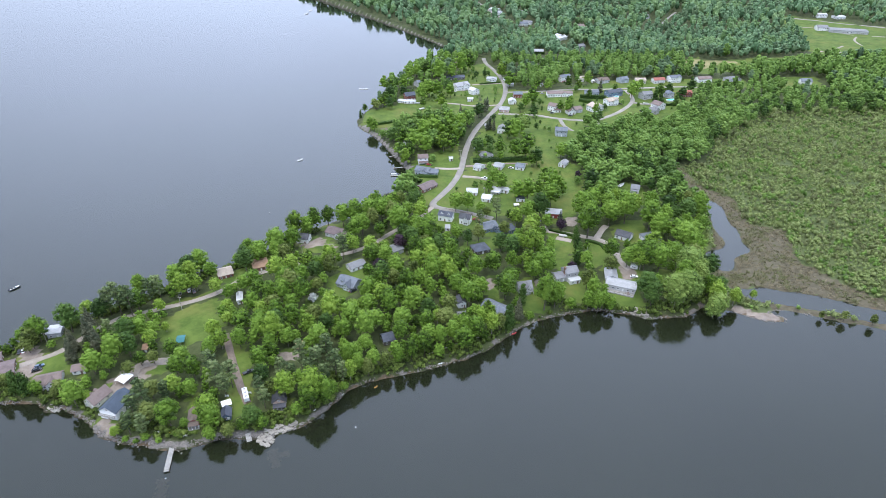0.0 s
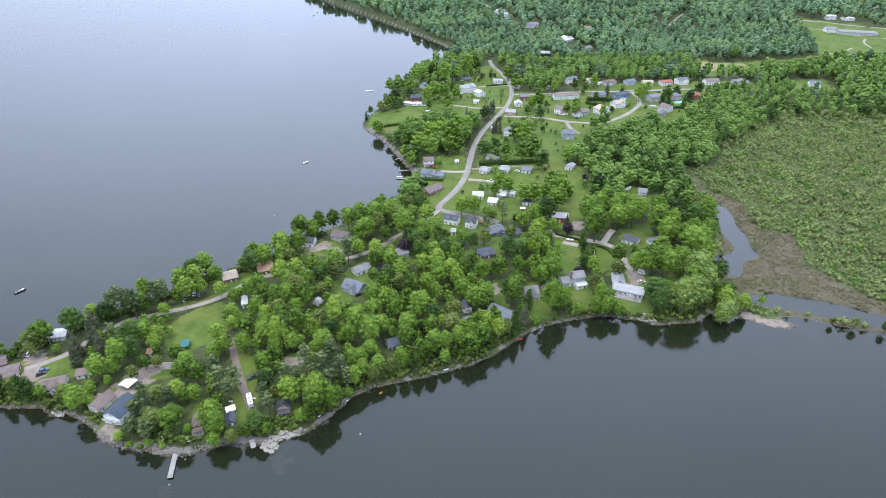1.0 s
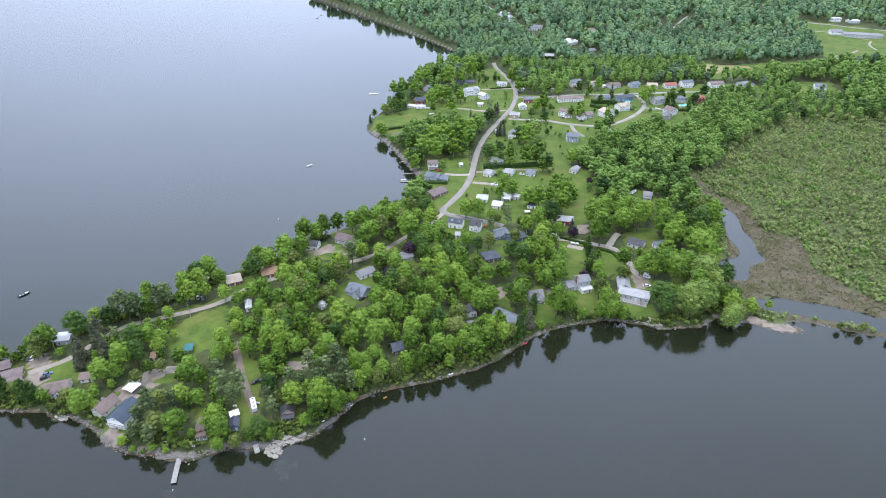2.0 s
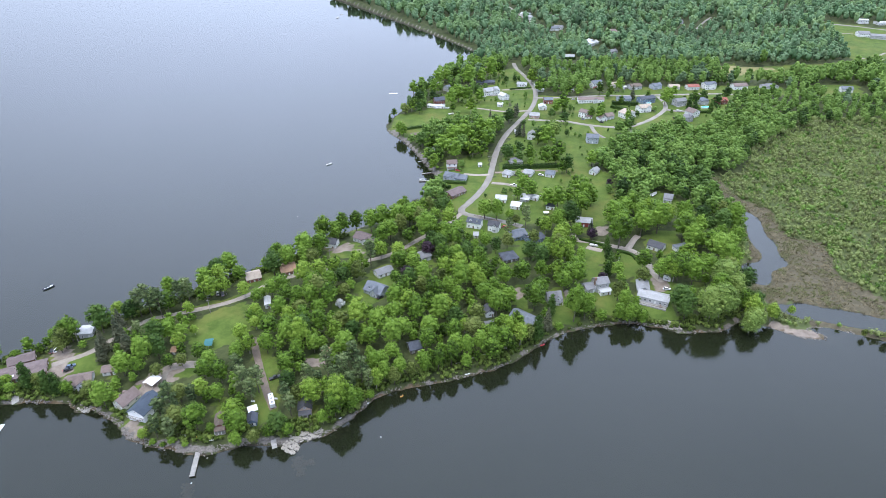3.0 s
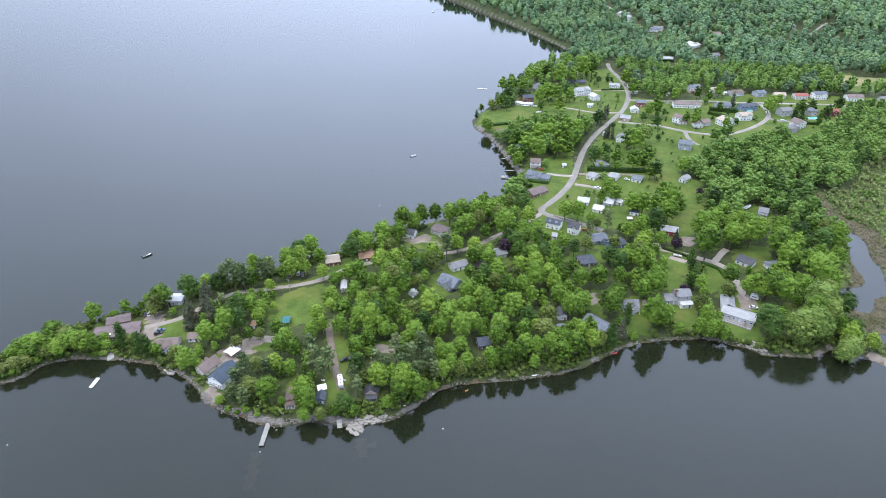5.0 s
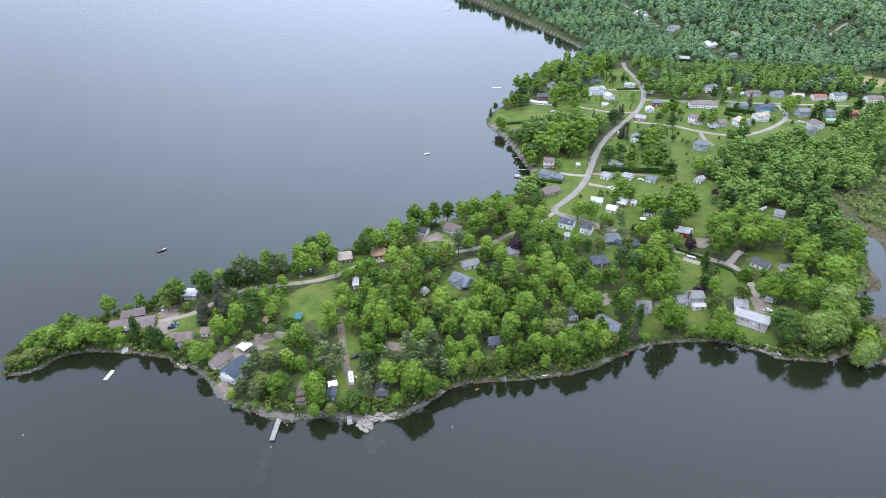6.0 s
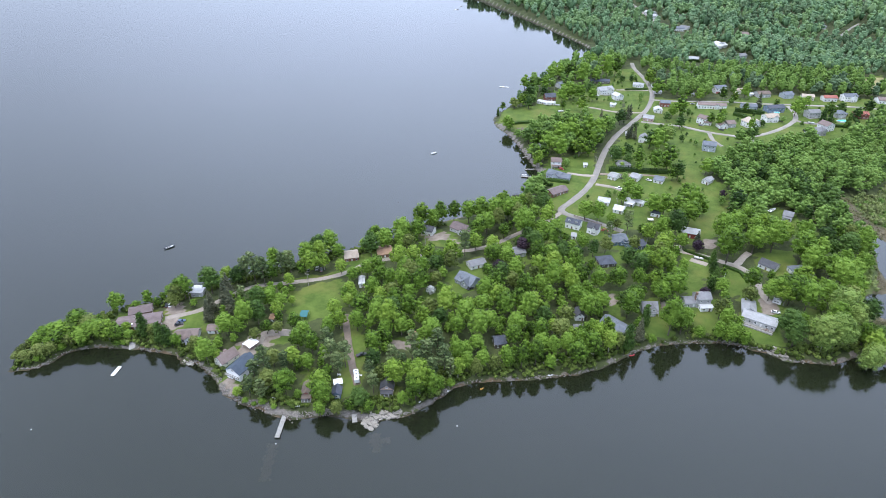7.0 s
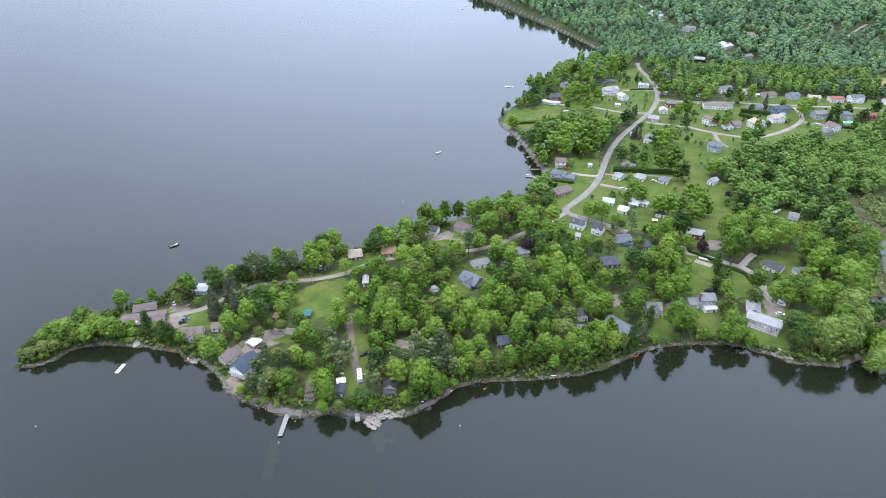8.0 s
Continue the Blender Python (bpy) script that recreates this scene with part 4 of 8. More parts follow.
def trunk_shape(kind, seed):
    """A tapered trunk with a few limbs, for a crown one metre wide."""
    rng = np.random.default_rng(seed + 50)
    tall = TALL[kind]
    top = tall * (0.9 if kind in "psk" else 0.6)
    verts, faces = [], []

    def limb(a, b, ra, rb, sides=6):
        a, b = np.array(a), np.array(b)
        d = (b - a) / np.linalg.norm(b - a)
        u = np.cross(d, [0.3, 1, 0.2])
        u /= np.linalg.norm(u)
        w = np.cross(d, u)
        base = len(verts)
        for p, r in ((a, ra), ((a + b) / 2 + u * 0.01, (ra + rb) / 2), (b, rb)):
            for k in range(sides):
                verts.append(p + r * (u * math.cos(6.283 * k / sides) + w * math.sin(6.283 * k / sides)))
        for ring in range(2):
            for k in range(sides):
                q = base + ring * sides
                faces.append((q + k, q + (k + 1) % sides, q + sides + (k + 1) % sides, q + sides + k))

    limb((0, 0, -0.06), (rng.uniform(-.02, .02), rng.uniform(-.02, .02), top), 0.030, 0.010)
    if kind not in "sk":
        for k in range(5):
            a = rng.uniform(0, 6.28)
            z0 = top * rng.uniform(0.5, 0.95)
            limb((0, 0, z0), (0.3 * math.cos(a), 0.3 * math.sin(a), z0 + rng.uniform(0.08, 0.25)), 0.013, 0.004, 4)
    return np.array(verts), faces


LIBRARY = {}


def tree_meshes(kind, variant, fine):
    if (kind, variant, fine) not in LIBRARY:
        v, q, f, tone = crown_shape(kind, 11 + variant * 7 + ord(kind), fine)
        me = bpy.data.meshes.new("crown")
        me.from_pydata(v.tolist(), [], q.tolist() + f.tolist())
        me.attributes.new("clump", "FLOAT", "POINT").data.foreach_set("value", tone.astype(np.float32))
        me.materials.append(LEAF_BY_KIND[kind])
        tv, tf = trunk_shape(kind, variant)
        tm = bpy.data.meshes.new("trunk")
        tm.from_pydata(tv.tolist(), [], tf)
        tm.materials.append(BARK_PALE if kind in "lw" else BARK)
        LIBRARY[kind, variant, fine] = me, tm
    return LIBRARY[kind, variant, fine]


PLANTED = []


def plant(kind, rows):
    """Single trees of a kind: place and crown width."""
    for x, y, wide in rows:
        i = len(PLANTED)
        shore = float(inland(x, y))
        if kind in "bldow" and inland(x, y - 0.28 * wide) > 4.5:
            y -= 0.22 * wide
        lift = 0.72 if x < -212 else (1.15 if kind == "w" else 1.3) if kind in "blow" and shore < 13 and y < 300 and x > -62 else 1.0
        PLANTED.append((x, y, wide))
        crown, trunk = tree_meshes(kind, i % (5 if kind in "bl" else 3), 1 if y < 400 else 2)
        name, label = NAMES[kind]
        tree = tagged(new(name), label, name.replace("_", " "), group=label.split(" with")[0])
        r = random.Random(i)
        tree.matrix_basis = pose(x, y, ground_z(x, y), 0, 0, r.uniform(0, 360)) @ Matrix.Diagonal((wide, wide, wide * lift * r.uniform(0.9, 1.12), 1))
        for nm, me in (("crown", crown), ("trunk", trunk)):
            new(nm, me).parent = tree


plant('b', [(-98.2, 183.2, 6.3), (-85.3, 187.4, 5.7), (-98.9, 187.8, 10.0), (-77.1, 188.7, 5.7), (-110.8, 189.7, 4.3), (-117.1, 191.7, 10.8), (-255.5, 194.8, 8.2), (-63.8, 196.4, 6.2), (-251.9, 196.5, 9.6), (-244.0, 197.4, 9.4), (-58.9, 199.5, 9.4), (-250.4, 200.7, 10.3), (-233.7, 200.7, 10.0), (-164.3, 201.9, 10.7), (-52.7, 203.7, 8.9), (-246.3, 204.5, 11.6), (-233.0, 205.6, 10.0), (-227.5, 206.0, 11.3), (-218.3, 207.0, 9.2), (-113.6, 207.9, 7.3), (-185.5, 208.6, 6.2), (-212.7, 208.8, 5.9), (-50.3, 209.1, 5.9), (-241.2, 210.8, 12.3), (-116.4, 220.0, 9.2), (-124.4, 221.1, 8.8), (-164.9, 223.5, 10.5), (-40.1, 223.5, 7.1), (-158.8, 224.6, 8.6), (-87.2, 227.0, 9.6)])
plant('b', [(-33.2, 227.1, 7.2), (-124.9, 228.9, 8.9), (-145.5, 229.0, 6.7), (-45.7, 229.2, 8.3), (-21.4, 230.2, 7.2), (-225.4, 233.3, 5.5), (-113.0, 233.3, 7.7), (-42.8, 233.9, 8.4), (-15.3, 234.9, 7.8), (-132.7, 235.4, 7.9), (-8.9, 238.3, 7.9), (-84.7, 239.1, 8.7), (-38.4, 239.9, 8.5), (-100.7, 241.3, 8.9), (-77.5, 242.8, 8.2), (-1.3, 244.1, 8.0), (5.2, 247.6, 8.1), (-214.3, 248.0, 9.0), (-204.9, 248.8, 12.3), (-154.3, 250.3, 9.6), (-148.3, 251.2, 7.7), (11.8, 251.3, 8.1), (-165.5, 274.6, 10.9), (55.7, 275.2, 12.4), (92.1, 275.5, 7.0), (85.3, 275.5, 7.6), (80.1, 276.6, 7.6), (61.8, 277.3, 9.4), (88.3, 278.3, 7.7), (14.1, 278.9, 11.1)])
plant('b', [(-95.6, 283.3, 9.7), (-119.2, 284.0, 7.3), (34.8, 286.5, 13.3), (84.4, 287.4, 8.5), (149.9, 288.1, 8.3), (21.1, 288.2, 9.5), (7.8, 288.4, 10.8), (-112.4, 290.4, 8.7), (-90.0, 292.8, 10.6), (-108.0, 295.2, 10.8), (38.2, 296.1, 11.0), (-80.4, 297.6, 10.0), (53.3, 302.8, 9.9), (-155.1, 303.8, 8.6), (-44.0, 305.7, 7.3), (-136.3, 306.3, 8.5), (60.9, 308.2, 11.4), (-74.1, 310.6, 8.9), (56.0, 311.1, 11.5), (128.5, 313.6, 14.2), (-146.3, 314.6, 12.3), (120.8, 316.7, 14.2), (111.0, 317.7, 9.9), (62.5, 318.6, 10.3), (114.9, 319.0, 10.7), (-111.6, 322.7, 11.4), (141.0, 323.0, 12.4), (103.2, 326.9, 11.5), (157.1, 334.6, 13.7), (-104.2, 335.2, 13.1)])
plant('b', [(152.3, 340.8, 16.8), (-95.5, 341.8, 11.0), (-10.1, 346.3, 13.0), (149.8, 350.1, 13.2), (9.1, 350.4, 8.8), (-41.1, 352.5, 8.8), (139.8, 353.0, 13.9), (94.8, 356.6, 17.4), (-89.1, 356.9, 10.6), (-53.2, 358.3, 12.7), (-29.4, 358.9, 15.6), (-18.3, 359.7, 10.4), (137.9, 366.2, 15.9), (69.6, 366.4, 8.4), (-67.8, 371.4, 11.6), (112.4, 372.1, 14.2), (-78.3, 372.8, 10.1), (-60.0, 374.9, 13.2), (124.2, 376.4, 16.0), (-50.5, 376.7, 13.2), (-42.2, 377.2, 13.9), (94.5, 377.5, 17.3), (57.9, 377.5, 11.7), (175.2, 381.4, 15.1), (-25.1, 384.5, 9.4), (26.4, 387.7, 7.1), (17.5, 390.6, 11.1), (116.1, 390.6, 12.3), (103.9, 391.7, 14.7), (9.1, 392.0, 11.9)])
plant('b', [(76.8, 399.1, 14.7), (-49.1, 408.3, 9.1), (61.6, 410.1, 13.3), (54.2, 411.1, 13.3), (86.4, 414.5, 11.0), (70.0, 417.3, 10.2), (80.8, 419.9, 15.3), (34.1, 423.3, 8.5), (43.6, 426.7, 12.0), (38.1, 435.7, 10.5), (78.7, 441.5, 10.7), (72.5, 471.3, 9.4), (48.0, 482.5, 6.7), (60.2, 487.4, 14.4), (98.9, 489.1, 11.7), (69.6, 491.5, 10.7), (-28.8, 492.3, 12.5), (48.1, 497.7, 10.7), (-38.5, 498.1, 9.8), (-15.5, 498.5, 14.6), (72.4, 505.2, 13.9), (-26.0, 510.3, 15.9), (-36.3, 519.1, 14.1), (-17.5, 522.7, 17.2), (11.2, 526.4, 15.3), (1.5, 529.0, 16.4), (-8.4, 531.5, 17.5), (64.9, 535.1, 17.7), (15.6, 549.2, 14.8), (-14.4, 555.5, 13.9)])
plant('b', [(5.6, 555.9, 13.9), (-64.9, 557.7, 8.7), (-69.1, 561.1, 10.9), (23.0, 570.3, 13.2), (152.8, 604.9, 8.3), (125.8, 608.2, 10.7), (118.2, 611.9, 8.3), (-81.3, 622.7, 7.2), (-21.0, 624.8, 7.2), (84.6, 626.6, 10.9), (92.4, 633.9, 15.8), (-59.4, 635.3, 10.9), (-23.0, 648.0, 13.6), (156.9, 657.5, 7.7), (-6.4, 658.4, 15.0), (202.9, 659.5, 13.1), (233.6, 660.6, 11.9), (-15.5, 663.8, 16.4), (211.5, 673.5, 12.0), (189.6, 677.1, 8.0), (-58.2, 677.2, 12.9), (-43.7, 684.4, 14.3), (117.2, 686.9, 11.9), (221.4, 691.1, 9.6), (140.4, 693.9, 10.7), (74.9, 697.4, 15.9), (-67.8, 698.3, 11.9), (164.8, 708.5, 12.4), (-6.2, 718.6, 19.0), (-40.9, 724.1, 15.0)])
plant('b', [(9.5, 732.9, 13.8), (-32.4, 739.5, 15.3), (-19.9, 745.2, 15.4), (21.4, 759.4, 20.0), (-4.1, 760.6, 14.3), (31.5, 773.1, 16.0), (5.1, 776.6, 17.5)])
plant('o', [(-251.4, 183.3, 6.7), (-259.9, 185.0, 4.8), (-91.1, 185.2, 6.3), (-247.1, 187.1, 7.4), (-259.4, 188.3, 6.2), (-243.7, 190.3, 7.4), (-258.1, 192.5, 6.9), (-126.6, 193.4, 9.4), (-238.9, 198.5, 8.7), (-175.8, 206.5, 4.9), (-130.9, 207.5, 8.6), (-174.4, 208.2, 6.7), (-77.2, 208.7, 7.6), (-236.2, 210.8, 11.5), (-201.4, 214.2, 6.5), (-148.1, 221.7, 6.6), (-35.5, 222.7, 6.0), (-27.7, 227.5, 6.6), (-139.7, 229.9, 6.1), (-205.1, 238.6, 7.4), (-204.8, 242.3, 9.5), (29.8, 256.7, 6.5), (1.4, 259.7, 10.6), (3.6, 270.9, 9.1), (-70.8, 290.1, 7.2), (82.5, 295.6, 9.3), (99.7, 312.1, 9.0), (-96.5, 323.9, 9.9), (23.0, 349.3, 8.8), (40.2, 355.9, 8.2)])
plant('o', [(231.0, 264.6, 4.4), (217.5, 268.2, 4.6), (206.6, 270.7, 3.4), (30.2, 382.2, 6.3), (-69.3, 622.8, 9.6)])
plant('l', [(-139.3, 185.3, 4.5), (-101.4, 195.2, 11.2), (-239.7, 202.7, 11.4), (-160.1, 205.0, 5.4), (-222.4, 205.9, 11.8), (-58.0, 206.1, 11.6), (-70.9, 208.7, 10.7), (-122.5, 210.4, 8.5), (-217.6, 214.5, 6.0), (-43.4, 218.6, 7.0), (-163.0, 237.6, 7.0), (-109.8, 240.8, 8.4), (-146.0, 243.0, 7.5), (-116.3, 249.4, 8.6), (25.5, 253.6, 8.2), (-143.4, 254.2, 4.5), (19.7, 258.3, 10.0), (23.9, 260.5, 8.9), (-112.8, 260.6, 6.9), (-2.8, 262.0, 6.6), (-116.1, 271.3, 7.1), (-153.0, 271.4, 6.7), (151.9, 281.2, 9.6), (162.4, 281.3, 7.0), (164.4, 281.3, 4.9), (176.6, 288.4, 4.3), (-128.5, 290.2, 7.5)])
plant('l', [(-140.2, 292.4, 7.6), (-96.4, 302.9, 11.5), (-89.5, 309.5, 10.3), (-81.7, 314.6, 9.7), (118.3, 315.5, 11.3), (51.1, 316.4, 10.2), (-35.9, 329.5, 8.4), (-56.2, 334.5, 9.3), (-45.8, 336.7, 9.3), (56.9, 337.7, 12.2), (56.9, 357.4, 10.5), (60.8, 363.7, 9.1), (49.0, 368.9, 9.9), (-15.6, 378.2, 11.6), (36.1, 399.5, 4.9), (-31.9, 479.7, 11.3), (0.3, 507.7, 13.8), (-2.0, 625.2, 13.1), (-63.3, 629.2, 10.9), (150.4, 685.6, 9.3), (68.5, 736.2, 13.9)])
plant('r', [(-119.8, 182.3, 3.2), (-129.7, 182.4, 2.7), (-134.4, 183.3, 3.3), (-125.9, 183.4, 3.8), (-113.2, 184.7, 2.7), (-246.5, 184.8, 4.7), (-241.9, 194.7, 6.1), (-233.6, 200.4, 6.0), (-217.4, 205.0, 5.2), (-213.8, 205.9, 4.6), (-45.9, 214.2, 4.9), (47.1, 269.1, 5.5), (71.1, 278.5, 7.0), (-1.4, 360.0, 4.5), (152.8, 404.1, 6.9), (150.6, 407.7, 9.6), (35.5, 487.6, 5.8)])
plant('c', [(-190.7, 209.4, 6.9), (-195.6, 210.1, 7.0), (-206.9, 212.7, 7.8), (-216.9, 238.8, 3.5), (34.9, 259.5, 7.7), (43.9, 280.3, 6.3), (81.3, 318.2, 5.6), (84.7, 327.9, 5.7), (85.0, 337.4, 5.8), (86.0, 348.4, 5.2), (75.4, 397.7, 3.3), (-82.7, 597.9, 4.6), (225.4, 628.9, 7.6), (242.7, 631.6, 7.7), (224.8, 644.8, 7.8)])
plant('d', [(-82.0, 189.9, 8.8), (-83.1, 214.9, 8.3), (-153.5, 236.1, 10.6), (-159.4, 246.2, 10.9), (-192.3, 256.2, 12.9), (-181.2, 265.1, 10.3), (115.0, 280.4, 11.1), (113.9, 287.5, 14.6), (-150.7, 307.2, 12.2), (-118.3, 315.2, 12.7), (42.0, 327.3, 11.8), (-3.5, 331.1, 9.1), (36.0, 337.0, 10.7), (-20.1, 341.0, 11.4), (15.6, 343.8, 7.9), (-61.9, 355.4, 6.7), (166.2, 378.1, 14.9), (66.5, 380.3, 13.3), (156.5, 386.5, 11.7), (-18.6, 405.5, 9.8), (76.5, 474.1, 11.3), (39.5, 494.2, 7.8), (30.3, 496.5, 10.7), (27.9, 507.6, 8.9), (-44.5, 528.6, 12.3), (58.9, 538.7, 11.5), (151.1, 582.8, 9.2), (78.8, 614.0, 8.3), (-55.0, 622.4, 9.5), (-43.3, 662.9, 10.1)])
plant('d', [(259.7, 663.6, 9.4), (4.8, 677.0, 12.8), (249.5, 679.7, 9.6), (38.4, 735.5, 7.0), (49.1, 739.5, 6.3)])
plant('k', [(-179.8, 229.6, 5.1), (-182.6, 236.8, 5.9), (-176.5, 241.4, 6.5), (-181.5, 252.4, 6.7), (40.6, 267.0, 5.5), (47.1, 553.9, 4.8), (43.7, 557.3, 4.9), (44.5, 617.1, 5.9)])
plant('p', [(-126.7, 184.9, 7.6), (-133.2, 185.6, 6.6), (-133.7, 192.7, 8.3), (-130.9, 197.1, 10.0), (-78.8, 199.6, 6.9), (-123.6, 202.5, 6.7), (-82.2, 205.8, 7.0), (-98.4, 206.9, 7.7), (-103.0, 211.0, 9.4), (-97.0, 212.3, 9.4), (-54.3, 214.2, 7.5), (-69.8, 215.2, 6.5), (-61.9, 215.5, 7.6), (-46.6, 216.9, 7.5), (-75.1, 217.8, 7.1), (-50.4, 220.5, 9.7), (-109.0, 220.6, 8.6), (-59.3, 220.9, 9.3), (-67.0, 223.8, 9.4), (-56.2, 230.7, 9.5), (-169.2, 246.4, 6.5), (-167.1, 267.3, 10.1), (-173.0, 267.5, 11.5), (-178.8, 267.7, 9.6), (-160.1, 276.2, 8.8), (-156.7, 280.2, 8.9), (-61.5, 324.7, 10.4), (24.4, 362.0, 7.5), (36.6, 375.2, 9.2)])
plant('s', [(-170.0, 236.5, 6.4), (79.2, 368.8, 4.6), (41.0, 554.8, 3.8), (17.0, 593.9, 5.7), (41.9, 610.7, 5.3), (172.0, 672.0, 6.6)])
plant('d', [(39.8, 510.8, 10.5), (111.2, 427.5, 12.0), (89.3, 596.3, 10.9), (34.9, 595.1, 12.0), (-56.9, 649.3, 14.0), (273.7, 679.4, 11.0)])
plant('b', [(35.5, 508.8, 7.2), (62.6, 554.7, 8.5), (133.0, 635.9, 8.0), (7.4, 657.9, 11.9), (-21.1, 685.0, 14.0), (106.0, 691.0, 9.5), (8.0, 507.8, 12.0), (2.0, 540.0, 13.0)])
plant('x', [(-72.2, 280.5, 5.7)])
plant('u', [(-38.1, 310.1, 8.7), (76.7, 310.3, 6.2), (-27.1, 337.0, 9.2), (79.1, 362.3, 7.6), (-39.5, 397.6, 9.7), (106.7, 450.1, 5.5)])
plant('w', [(147.9, 272.1, 11.4), (151.2, 275.8, 12.3), (128.1, 277.8, 11.2), (127.5, 279.6, 16.0), (140.0, 284.7, 11.5), (134.5, 285.1, 16.8), (148.7, 304.8, 14.2), (144.3, 310.6, 17.9), (72.7, 552.7, 16.1)])


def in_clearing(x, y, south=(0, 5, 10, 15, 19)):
    """Whether a place lies in a clearing, or so close to its south side that a crown would hide it from the camera."""
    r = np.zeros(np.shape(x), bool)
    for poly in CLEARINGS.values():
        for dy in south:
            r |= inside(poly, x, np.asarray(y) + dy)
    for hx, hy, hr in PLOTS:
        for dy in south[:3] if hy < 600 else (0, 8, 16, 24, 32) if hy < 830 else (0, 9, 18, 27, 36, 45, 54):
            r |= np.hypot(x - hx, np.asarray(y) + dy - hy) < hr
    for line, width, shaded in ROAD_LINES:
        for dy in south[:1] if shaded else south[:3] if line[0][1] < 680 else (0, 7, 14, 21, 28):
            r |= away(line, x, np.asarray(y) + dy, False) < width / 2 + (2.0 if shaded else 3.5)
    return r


def scatter(x0, x1, y0, y1, gap, seed, tries):
    """Places at least gap apart."""
    rng = np.random.default_rng(seed)
    cells, out = {}, []
    for x, y in np.stack([rng.uniform(x0, x1, tries), rng.uniform(y0, y1, tries)], 1):
        i, j = int(x // gap), int(y // gap)
        if any((x - a) ** 2 + (y - b) ** 2 < gap * gap for p in (-1, 0, 1) for q in (-1, 0, 1) for a, b in cells.get((i + p, j + q), ())):
            continue
        cells.setdefault((i, j), []).append((x, y))
        out.append((x, y))
    return np.array(out)


def joined(name, rows, shapes, material, label, category):
    """Many crowns in one mesh. rows: place, width, height factor, which shape."""
    V, Q, F, T, C, base = [], [], [], [], [], 0
    rng = np.random.default_rng(5)
    for x, y, z, w, hf, k in rows:
        v, q, f, tone = shapes[int(k) % len(shapes)]
        a = rng.uniform(0, 6.28)
        ca, sa = math.cos(a) * w, math.sin(a) * w
        V.append(np.stack([x + v[:, 0] * ca - v[:, 1] * sa, y + v[:, 0] * sa + v[:, 1] * ca, z + v[:, 2] * w * hf], 1))
        Q.append(q + base), F.append(f + base), T.append(np.full(len(v), rng.random())), C.append(tone)
        base += len(v)
    V, Q, F, T = np.concatenate(V), np.concatenate(Q), np.concatenate(F), np.concatenate(T)
    me = bpy.data.meshes.new(name)
    me.vertices.add(len(V))
    me.vertices.foreach_set("co", V.ravel())
    me.loops.add(Q.size + F.size)
    me.loops.foreach_set("vertex_index", np.concatenate([Q.ravel(), F.ravel()]))
    me.polygons.add(len(Q) + len(F))
    me.polygons.foreach_set("loop_start", np.concatenate([np.arange(len(Q)) * 4, Q.size + np.arange(len(F)) * 3]))
    me.update()
    me.attributes.new("tone", "FLOAT", "POINT").data.foreach_set("value", T.astype(np.float32))
    me.attributes.new("clump", "FLOAT", "POINT").data.foreach_set("value", np.concatenate(C).astype(np.float32))
    me.materials.append(material)
    return tagged(new(name, me), label, category, kind="stuff")


